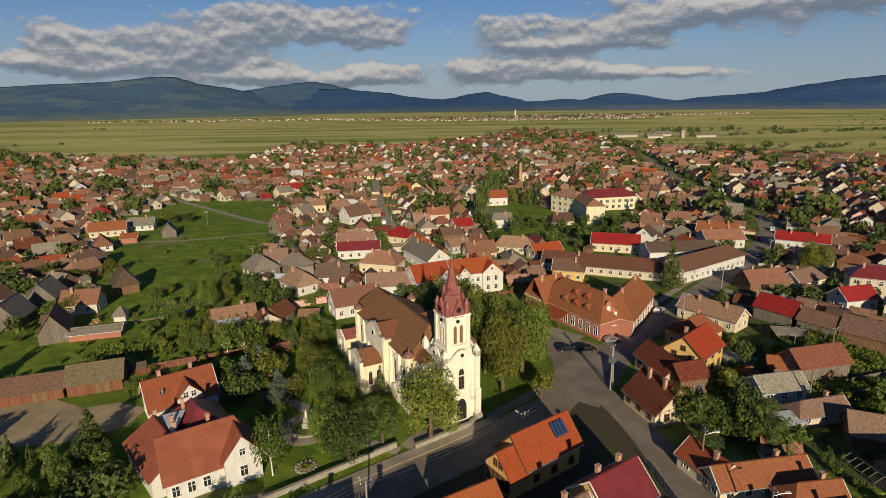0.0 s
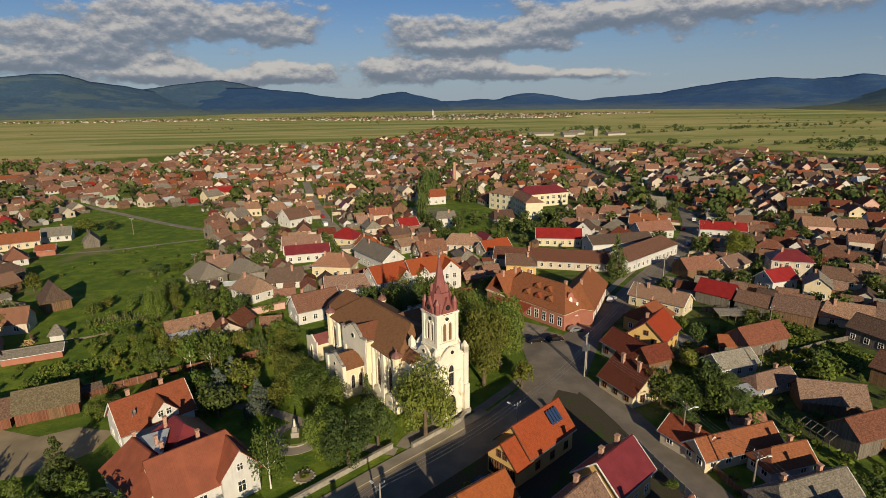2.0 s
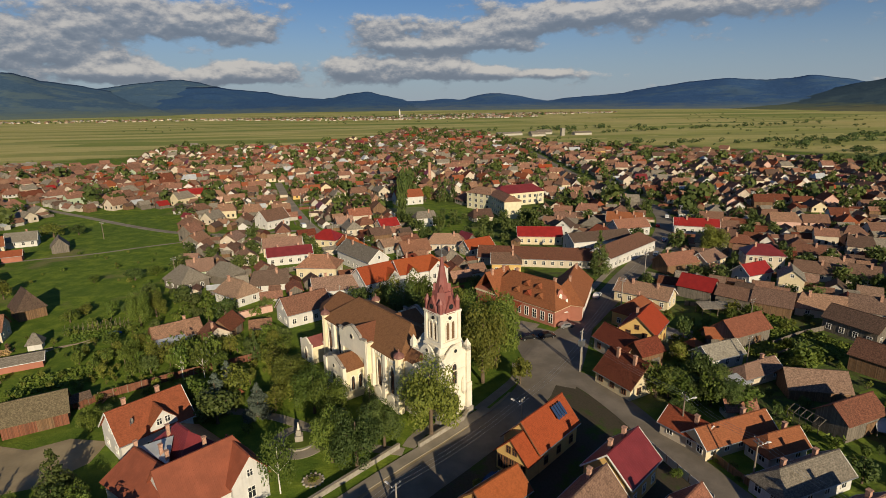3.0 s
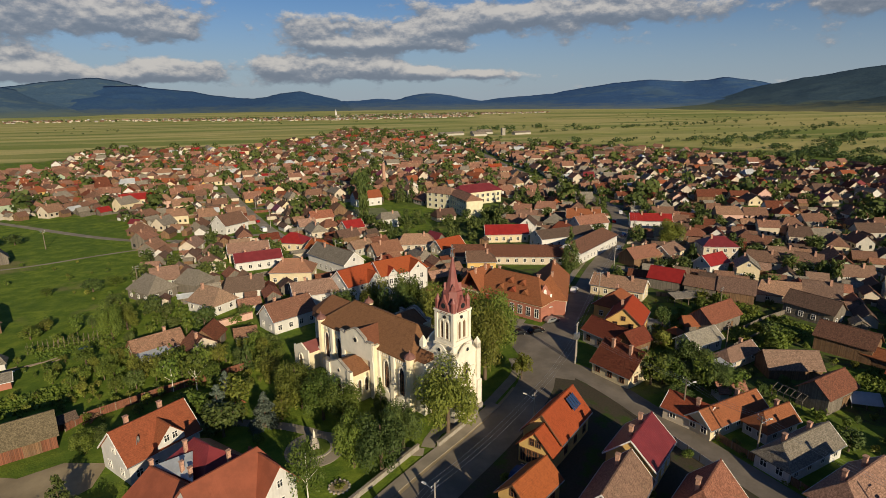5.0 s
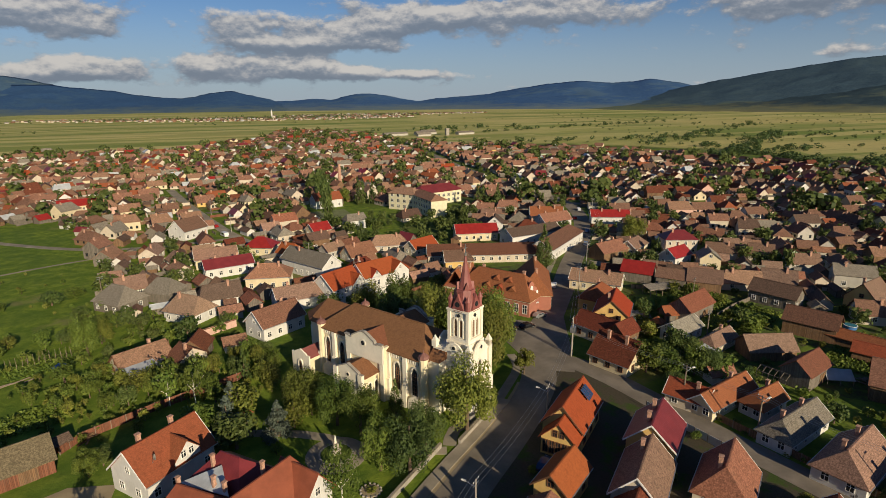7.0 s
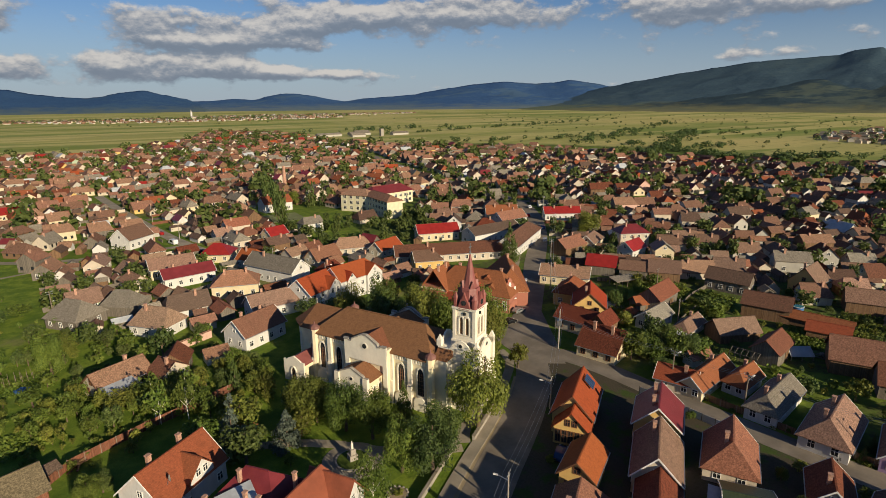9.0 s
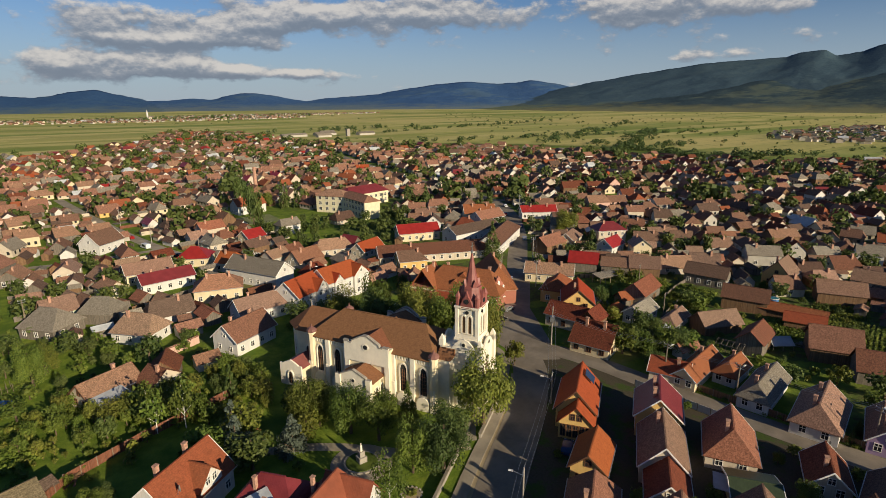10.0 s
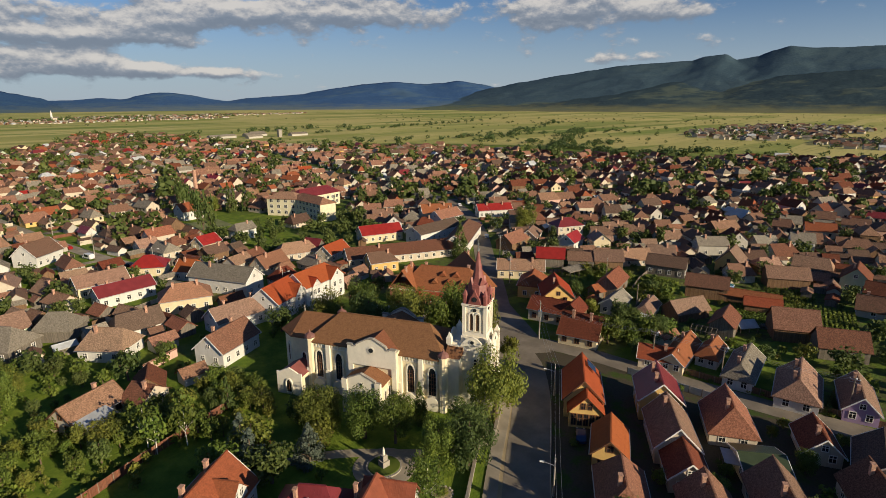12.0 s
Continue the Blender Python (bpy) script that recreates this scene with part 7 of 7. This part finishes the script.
    part("kerb", Geo().cyl(0, 0, 0, 0.3, 3.0, 3.0, 24).mesh("kerb", [CONCRETE]), th)
    part("bed", Geo().cyl(0, 0, 0.25, 0.4, 2.7, 2.6, 24).mesh("bed", [LEAF]), th)
    part("plinth", Geo().box(-0.7, 0.7, -0.7, 0.7, 0.3, 1.4).box(-0.45, 0.45, -0.45, 0.45, 1.4, 2.4).mesh("plinth", [CONCRETE]), th)
    s = thing("statue", pose(-25.6, 90.2, 2.4), "pale weathered stone statue on a plinth", "statue")
    part("figure", Geo().cyl(0, 0, 0, 0.9, 0.24, 0.18, 10).cyl(0, 0, 0.88, 1.2, 0.2, 0.09, 10).cyl(0, 0, 1.18, 1.42, 0.10, 0.09, 8).mesh("figure", [CHURCH_WHITE]), s)
    g = Geo().cyl(-25.6, 90.2, -0.05, 0.046, 5.2, 5.2, 32)
    tagged(new("pavement_round", g.mesh("pavement_round", [PAVE])), "round paved place about the monument", "pavement", kind="structure")


monument()


def solar_panel(x, y, z, ang, pitch):
    th = thing("solar_panels", pose(x, y, z, 0, 0, ang) @ pose(0, 0, 0, pitch, 0, 0), "dark blue solar panels on the orange roof", "solar panel")
    for i in range(4):
        part("panel", Geo().box(-1.5 + i * 0.72, -0.95 + i * 0.72, -1.2, 1.2, 0.04, 0.12).mesh("panel", [BLUE]), th)


solar_panel(18.4, 78.6, 6.95, 34.5, 45.0)


def beehives():
    for x, y in ((-116.6, 167.6), (-114.2, 168.4), (-111.6, 169.6)):
        th = thing("beehive_stack", pose(x, y, 0, 0, 0, 20), "pale wooden box stack standing on the grass", "box", "boxes on the meadow")
        part("box", Geo().box(-0.8, 0.8, -0.6, 0.6, 0, 2.1).mesh("box", [WALLS["cream"]]), th)
        part("lid", Geo().box(-0.9, 0.9, -0.7, 0.7, 2.1, 2.25).mesh("lid", [ROOFS["tile3"]]), th)


beehives()


def earth_yard(name, outline, mat, label):
    tagged(new(name, fix_normals(Geo().prism(outline, -0.05, 0.03).mesh(name, [mat]))), label, "ground", kind="structure")


EARTH = asphalt("trodden_earth", (0.36, 0.285, 0.175))


def yard_ground():
    def build(w, p):
        patch = w.noise(p, 0.18, 5.0, 0.65)
        fine = w.noise(p, 2.4, 4.0, 0.7)
        # Earth and grass colours set dark to include the shade of the houses.
        col = w.mix(w.range(patch, 0.50, 0.64), (0.085, 0.070, 0.050, 1), (0.060, 0.095, 0.022, 1))
        col = w.mix(w.m("MULTIPLY", w.range(fine, 0.4, 0.7), 0.5), col, (0.045, 0.048, 0.024, 1))
        return col, fine, 0.5, 0.12
    return material("yard_earth_grass_shade_tone", build, 0.95, spec=0.1)


YARD_SHADED = yard_ground()
earth_yard("ground_yard", [(-90, 90), (-78, 85.5), (-66, 87), (-60, 92), (-59, 98), (-66, 100.5), (-72, 98.4), (-80, 102), (-90, 98.5)], EARTH, "trodden bare earth yard beside barns")
earth_yard("ground_court", [(28.5, 102), (24, 95), (11, 84.5), (-1, 76), (-12, 68.5), (-22, 60), (-6, 52), (4, 46), (14, 36), (30, 26), (41.5, 30), (38.4, 52), (36, 70), (35, 84), (32.5, 94)], YARD_SHADED, "earth and grass yards between street houses, darkened for house shade")


def crop_rows(x0, y0, ang, L, W, n, seed, tall=0.42, thick=5):
    """A vegetable plot: rows of low leafy plants."""
    r = np.random.RandomState(seed)
    V = []
    for i in range(n):
        k = int(L * thick)
        px = r.rand(k) * L
        py = (i + 0.5) / n * W + r.normal(size=k) * 0.16
        c = np.stack([px, py, 0.12 + (tall - 0.12) * r.rand(k)], 1)
        nr = r.normal(size=(k, 3)) + (0, 0, 1.2)
        nr /= np.linalg.norm(nr, axis=1)[:, None]
        t = np.cross(nr, r.normal(size=(k, 3)))
        t /= np.linalg.norm(t, axis=1)[:, None]
        b = np.cross(nr, t)
        s = 0.3 * r.uniform(0.6, 1.2, k)[:, None]
        V.append(np.stack([c - t * s, c - b * s, c + t * s, c + b * s], 1).reshape(-1, 3))
    v = np.concatenate(V)
    me = bpy.data.meshes.new("crop_rows")
    me.from_pydata(v.tolist(), [], np.arange(len(v)).reshape(-1, 4).tolist())
    me.materials.append(LEAF)
    me.update()
    ob = new("crop_rows", me)
    ob.matrix_basis = pose(x0, y0, 0, 0, 0, ang)
    tagged(ob, "green vegetable rows in a garden plot", "crops", kind="stuff")


crop_rows(78, 94, 14, 24, 18, 22, 1, 0.9, 16)
crop_rows(86, 65, 14, 12, 11, 13, 2, 0.7, 14)
crop_rows(94, 46, 14, 18, 10, 9, 3, 0.7, 13)
crop_rows(66, 106, 12, 12, 8, 9, 4)
crop_rows(-84, 146, 12, 16, 8, 9, 5)
strip("verge", [(-50, 47), (-30, 62), (-12, 75), (-3, 81.4), (9, 90), (17, 97)], 2.6, 0.034, EARTH, "dusty trodden verge beside the main street")


# ---- small things in yards and gardens ----
for x, y, h, w, k in ((-1.6, 58.6, 4.2, 3.2, "dark"), (5.9, 49.5, 4.6, 4.6, "oak"), (22.1, 41.0, 5.0, 4.6, "oak"), (29.3, 48.1, 3.0, 2.4, "lime"), (7.4, 68.0, 1.8, 2.0, "bush"), (2.0, 71.5, 1.4, 1.8, "shrub"), (31.5, 57.0, 2.0, 2.4, "bush"), (20.6, 60.5, 2.4, 2.4, "bush"), (34.0, 47.5, 2.2, 2.6, "shrub"), (33.2, 66.5, 1.8, 2.2, "bush"), (35.5, 38.5, 2.6, 3.0, "bush")):
    T(k, x, y, h, w, "in a yard behind the street")
for i in range(16):
    u = i / 15
    T(("bush", "shrub")[i % 2], 40.4 + 4.6 * u + 0.5 * (i % 3), 78 - 36 * u, 0.8 + 0.5 * (i % 3), 1.4 + 0.4 * (i % 2), "on the verge of the side street", 1)


def lean_to(x, y, ang, L, W, h0, h1, roof, label, name="lean_to", post=True):
    """A single sloping roof on posts, low along -y and high along +y."""
    th = thing(name, pose(x, y, 0, 0, 0, ang), label, "shelter")
    p = [(-L / 2, -W / 2, h0), (L / 2, -W / 2, h0), (L / 2, W / 2, h1), (-L / 2, W / 2, h1)]
    g = Geo().add(p + [(a, b, c - 0.12) for a, b, c in p], [(0, 1, 2, 3), (7, 6, 5, 4), (0, 4, 5, 1), (1, 5, 6, 2), (2, 6, 7, 3), (3, 7, 4, 0)])
    part("roof", fix_normals(g.mesh("roof", [ROOFS[roof]])), th)
    n = max(2, int(L / 2.2))
    if post:
        for i in range(n + 1):
            xx = -L / 2 + 0.2 + (L - 0.4) * i / n
            part("post", Geo().box(xx - 0.07, xx + 0.07, -W / 2 + 0.15, -W / 2 + 0.29, 0, h0 - 0.02).mesh("post", [TIMBER]), th)
            part("post", Geo().box(xx - 0.07, xx + 0.07, W / 2 - 0.29, W / 2 - 0.15, 0, h1 - 0.2).mesh("post", [TIMBER]), th)
    part("beam", Geo().box(-L / 2 + 0.1, L / 2 - 0.1, -W / 2 + 0.12, -W / 2 + 0.3, h0 - 0.28, h0 - 0.1).mesh("beam", [TIMBER]), th)
    return th


lean_to(-57.0, 135.6, 26, 6.6, 5.0, 2.5, 3.4, "sheet", "blue-grey zinc sheet lean-to against the long house", "lean_to")
lean_to(76.8, 67.6, -35, 5.4, 2.4, 1.3, 2.8, "sheet", "white sheet metal lean-to beside the barn")
lean_to(61.8, 88.0, 12, 5.0, 3.6, 2.1, 2.6, "sheet", "pale zinc sheet shelter beside the tiled shed")
lean_to(85.6, 125.6, -10, 9.0, 4.2, 2.3, 2.9, "grey", "grey weathered slate shelter between barns")
H(-47.6, 138.6, 118, 5.0, 6.8, 2.7, 5.0, "tile2", "dirty", chimneys=1, name="shed")
H(-37.0, 142.6, 5, 5.0, 3.6, 2.3, 3.6, "tile3", "white", chimneys=0, name="shed", windows=False)
H(73.2, 108.6, -18, 6.2, 4.0, 2.6, 4.2, "rust", "greywood", chimneys=0, name="shed", windows=False)
H(99.4, 74.2, 104, 15.5, 4.2, 2.5, 3.9, "rust", "wood", chimneys=0, name="shed", windows=False)
H(-69.0, 113.2, 30, 3.0, 2.4, 1.8, 2.5, "dark", "redwood", chimneys=0, name="shed", windows=False, doors=False)


def brick_ruin():
    """A low unrendered wall with a tile coping."""
    th = thing("garden_wall", pose(-45.1, 152.8, 0, 0, 0, 24.5), "low weathered brick garden wall with a tile coping", "wall")
    part("masonry", Geo().box(0, 10.8, -0.2, 0.2, 0, 2.0).mesh("masonry", [WALLS["pink"]]), th)
    for i in range(18):
        u = i * 0.6
        part("coping_tile", Geo().add([(u, -0.45, 1.96), (u + 0.57, -0.45, 1.96), (u + 0.57, 0, 2.2), (u, 0, 2.2), (u + 0.57, 0.45, 1.96), (u, 0.45, 1.96)],
                                      [(0, 1, 2, 3), (3, 2, 4, 5), (0, 3, 5), (1, 4, 2), (0, 5, 4, 1)]).mesh("coping_tile", [ROOFS["tile3"]]), th)


brick_ruin()


def gazebo(x, y, ang, s, h, label, wall="redwood", roof="rust"):
    th = thing("gazebo", pose(x, y, 0, 0, 0, ang), label, "gazebo")
    for a in (-1, 1):
        for b in (-1, 1):
            part("post", Geo().box(a * s * 0.42 - 0.08, a * s * 0.42 + 0.08, b * s * 0.42 - 0.08, b * s * 0.42 + 0.08, 0, h).mesh("post", [WALLS[wall]]), th)
    for k in range(3):
        part("rail", Geo().box(-s * 0.42, s * 0.42, -0.05, 0.05, 0.1, 0.95).mesh("rail", [WALLS[wall]]), th, pose(0, 0, 0, 0, 0, 90 * k + 90) @ pose(0, s * 0.42, 0))
    g = Geo().add([(-s * 0.6, -s * 0.6, h), (s * 0.6, -s * 0.6, h), (s * 0.6, s * 0.6, h), (-s * 0.6, s * 0.6, h), (0, 0, h + s * 0.5), (0, 0, h - 0.02)],
                  [(0, 1, 4), (1, 2, 4), (2, 3, 4), (3, 0, 4), (1, 0, 5), (2, 1, 5), (3, 2, 5), (0, 3, 5)])
    part("roof", fix_normals(g.mesh("roof", [ROOFS[roof]])), th)


gazebo(-38.8, 107.4, 30, 2.6, 2.1, "small red wooden gazebo among garden spruces")
gazebo(64.6, 105.9, 20, 3.0, 2.1, "small rust-red garden gazebo beside hedges")
gazebo(60.2, 104.6, 20, 2.4, 1.8, "small brown wooden garden shelter", "wood", "brown")


def greenhouse(x, y, ang, L, W):
    th = thing("greenhouse", pose(x, y, 0, 0, 0, ang), "bare weathered greenhouse frame in a garden", "greenhouse")
    for i in range(6):
        u = -L / 2 + L * i / 5
        for s in (-1, 1):
            part("upright", Geo().box(u - 0.05, u + 0.05, s * W / 2 - 0.05, s * W / 2 + 0.05, 0, 1.8).mesh("upright", [WALLS["greywood"]]), th)
            part("rafter", Geo().tube((u, s * W / 2, 1.8), (u, 0, 2.7), 0.06, 0.06, 5).mesh("rafter", [WALLS["greywood"]]), th)
    for s, zz in ((-W / 2, 1.8), (W / 2, 1.8), (0, 2.7)):
        part("purlin", Geo().box(-L / 2, L / 2, s - 0.05, s + 0.05, zz - 0.05, zz + 0.06).mesh("purlin", [WALLS["greywood"]]), th)


greenhouse(65.6, 74.2, 98, 6.0, 3.0)


def heap(x, y, r, h, mat, label, name, seed, n=16):
    """A loose heap of sawn pieces lying crosswise."""
    q = random.Random(seed)
    th = thing(name, pose(x, y, 0, 0, 0, q.uniform(0, 180)), label, "wood")
    for i in range(n):
        z = h * i / n
        k = 1 - 0.6 * i / n
        part("piece", Geo().box(-r * k, r * k, -0.12, 0.12, z, z + 0.16).mesh("piece", [mat]), th, pose(q.uniform(-0.3, 0.3) * r * k, q.uniform(-0.7, 0.7) * r * k, 0, 0, 0, q.gauss(0, 28)))


PALE_WOOD = plain("sawn_timber", (0.48, 0.33, 0.15), 0.8, 0.0, 0.3, 3.0)
heap(-64.8, 114.6, 1.9, 1.0, WALLS["wood"], "loose heap of old boards by the fence", "board_heap", 4)
heap(-96.4, 143.2, 1.8, 1.1, PALE_WOOD, "stack of pale sawn timber on the grass", "timber_stack", 5)
heap(-97.5, 146.5, 1.0, 1.4, WALLS["wood"], "small pile of brown firewood on grass", "firewood_pile", 6, 12)
heap(82.0, 64.5, 2.4, 1.0, WALLS["greywood"], "heap of grey old boards in a yard", "board_heap", 7, 20)
heap(66.0, 133.0, 1.8, 1.2, WALLS["wood"], "brown firewood pile behind the long house", "firewood_pile", 8)
for i in range(9):
    u = i / 8
    th = thing("log", pose(-93.5 + 14 * u + (i % 3) * 0.4, 141.0 + 4.8 * u + (i % 2) * 0.7, 0.18, 0, 90, 16 + (i * 37) % 30), "grey weathered log lying on the grass", "log", "logs on the grass")
    part("stem", Geo().cyl(0, 0, -1.8, 1.8, 0.17, 0.14, 8).mesh("stem", [TIMBER]), th)

CLOTH_BLUE = plain("blue_tarpaulin", (0.05, 0.14, 0.34), 0.5, 0.0, 0.25, 2.0)


def tarpaulin(x, y, ang, s, label):
    q = random.Random(3)
    th = thing("tarpaulin", pose(x, y, 0, 0, 0, ang), label, "tarpaulin")
    n = 7
    v = [((i / n - 0.5) * s, (j / n - 0.5) * s * 0.7, 0.12 + 0.75 * math.exp(-((i - 3.5) ** 2 + (j - 3.5) ** 2) / 6) + q.uniform(0, 0.15)) for j in range(n + 1) for i in range(n + 1)]
    f = [(j * (n + 1) + i, j * (n + 1) + i + 1, (j + 1) * (n + 1) + i + 1, (j + 1) * (n + 1) + i) for j in range(n) for i in range(n)]
    rim = [(a, b, 0.0) for a, b, c in v]
    m = len(v)
    part("sheet", Geo().add(v, f).mesh("sheet", [CLOTH_BLUE], True), th)
    part("load", Geo().box(-s * 0.35, s * 0.35, -s * 0.22, s * 0.22, 0, 0.35).mesh("load", [TIMBER]), th)


tarpaulin(-74.4, 150.2, 20, 3.0, "crumpled blue tarpaulin over a garden heap")
lean_to(15.0, 50.0, 30, 4.2, 3.0, 2.2, 2.4, "sheet", "pale metal yard canopy on thin posts", "canopy")
th = thing("pool", pose(110, 83.7, 0), "round blue garden pool above the ground", "pool")
part("wall", Geo().cyl(0, 0, 0, 0.9, 1.5, 1.5, 24).mesh("wall", [CLOTH_BLUE]), th)
part("rim", Geo().cyl(0, 0, 0.86, 0.95, 1.6, 1.6, 24).mesh("rim", [FRAME]), th)
part("water", Geo().cyl(0, 0, 0.7, 0.97, 1.42, 1.42, 24).mesh("water", [plain("pool_water", (0.05, 0.20, 0.28), 0.05)]), th)


def memorial():
    """White pillared memorial wall between the trees behind the church."""
    th = thing("memorial", pose(16.2, 141.2, 0, 0, 0, -50), "white pillared memorial wall between trees", "memorial")
    part("wall", Geo().box(-5.5, 5.5, -0.2, 0.2, 0, 2.0).mesh("wall", [CHURCH_WHITE]), th)
    for i in range(5):
        xx = -5.4 + 2.7 * i
        part("pillar", Geo().box(xx - 0.35, xx + 0.35, -0.4, 0.4, 0, 2.9).box(xx - 0.45, xx + 0.45, -0.5, 0.5, 2.9, 3.1).mesh("pillar", [CHURCH_WHITE]), th)
    part("step", Geo().box(-6.2, 6.2, -1.6, 1.6, 0, 0.25).mesh("step", [CONCRETE]), th)


memorial()
# clipped conifers and bushes in the gardens
for i in range(5):
    T("spruce", 69.6 + i * 1.0, 118.6 - i * 0.15, 3.2 + (i % 2) * 0.3, 1.5, "in a clipped garden row")
for x, y, h, w, k in ((56.1, 103.1, 1.9, 2.2, "shrub"), (61.6, 103.4, 1.9, 2.2, "shrub"), (58.6, 102.4, 1.5, 1.8, "bush"), (2.5, 56.4, 3.4, 2.6, "bush"), (12.0, 49.8, 3.0, 2.8, "bush"), (59.0, 108.4, 4.2, 2.2, "blue"), (70.6, 124.2, 3.0, 2.8, "shrub"),
                      (-63.3, 102.2, 5.5, 5.0, "oak"), (-61.4, 104.4, 4.2, 4.0, "dark"), (-40.4, 111.0, 8.0, 6.5, "blue"), (-37.6, 104.0, 3.4, 2.6, "lime"), (-46.5, 107.6, 3.8, 3.6, "lime"),
                      (49.5, 43.2, 4.0, 1.8, "spruce"), (45.2, 42.9, 3.6, 1.8, "spruce")):
    T(k, x, y, h, w, "in a garden")
T("spruce", -61.8, 84.6, 8.5, 7.5, "beside the earth yard")
earth_yard("pavement_yard", [(63.6, 113.4), (69.4, 112.2), (72.4, 116.4), (66.0, 121.2), (63.0, 118.4)], CONCRETE, "pale concrete yard behind the yellow house")


def flower_bed(x, y, r):
    th = thing("flower_bed", pose(x, y, 0), "round flower bed with pale stones in the park", "flower bed")
    q = random.Random(9)
    part("soil", Geo().cyl(0, 0, 0, 0.14, r, r * 0.92, 20).mesh("soil", [EARTH]), th)
    for i in range(14):
        a = 6.283 * i / 14
        part("stone", Geo().cyl(0, 0, 0, q.uniform(0.2, 0.34), 0.24, 0.16, 6).mesh("stone", [CONCRETE]), th, pose(r * math.cos(a), r * math.sin(a), 0, 0, 0, q.uniform(0, 90)))
    part("planting", CROWNS["shrub"][1][0], th, Matrix.Translation((0, 0, -0.1)) @ Matrix.Diagonal((r * 1.3, r * 1.3, 0.9, 1)))


flower_bed(-23.1, 78.9, 1.6)
crop_rows(-84, 119, 16, 16, 9, 9, 21, 0.6, 8)
crop_rows(-74, 133, 16, 13, 6, 6, 22, 0.7, 8)


def bean_poles(x, y, ang, n, rows):
    th = thing("bean_poles", pose(x, y, 0, 0, 0, ang), "rows of thin wooden bean poles in a garden", "poles")
    q = random.Random(12)
    stick = Geo().tube((0, 0, 0), (0.06, 0.04, 2.3), 0.05, 0.035, 5).mesh("stick", [TIMBER])
    for j in range(rows):
        for i in range(n):
            part("stick", stick, th, pose(i * 1.05 + q.uniform(-0.1, 0.1), j * 1.8, 0, q.gauss(0, 3), q.gauss(0, 3), q.uniform(0, 360)))


bean_poles(-87.0, 152.0, 12, 15, 2)
crop_rows(86, 112, 12, 16, 8, 10, 13, 0.9, 8)
crop_rows(84, 92, 14, 20, 11, 14, 23, 0.8, 9)
crop_rows(104, 58, 14, 14, 9, 10, 24, 0.6, 8)
crop_rows(112, 62, 14, 20, 12, 12, 14, 0.6, 6)
crop_rows(-82, 151, 14, 14, 5, 6, 15)
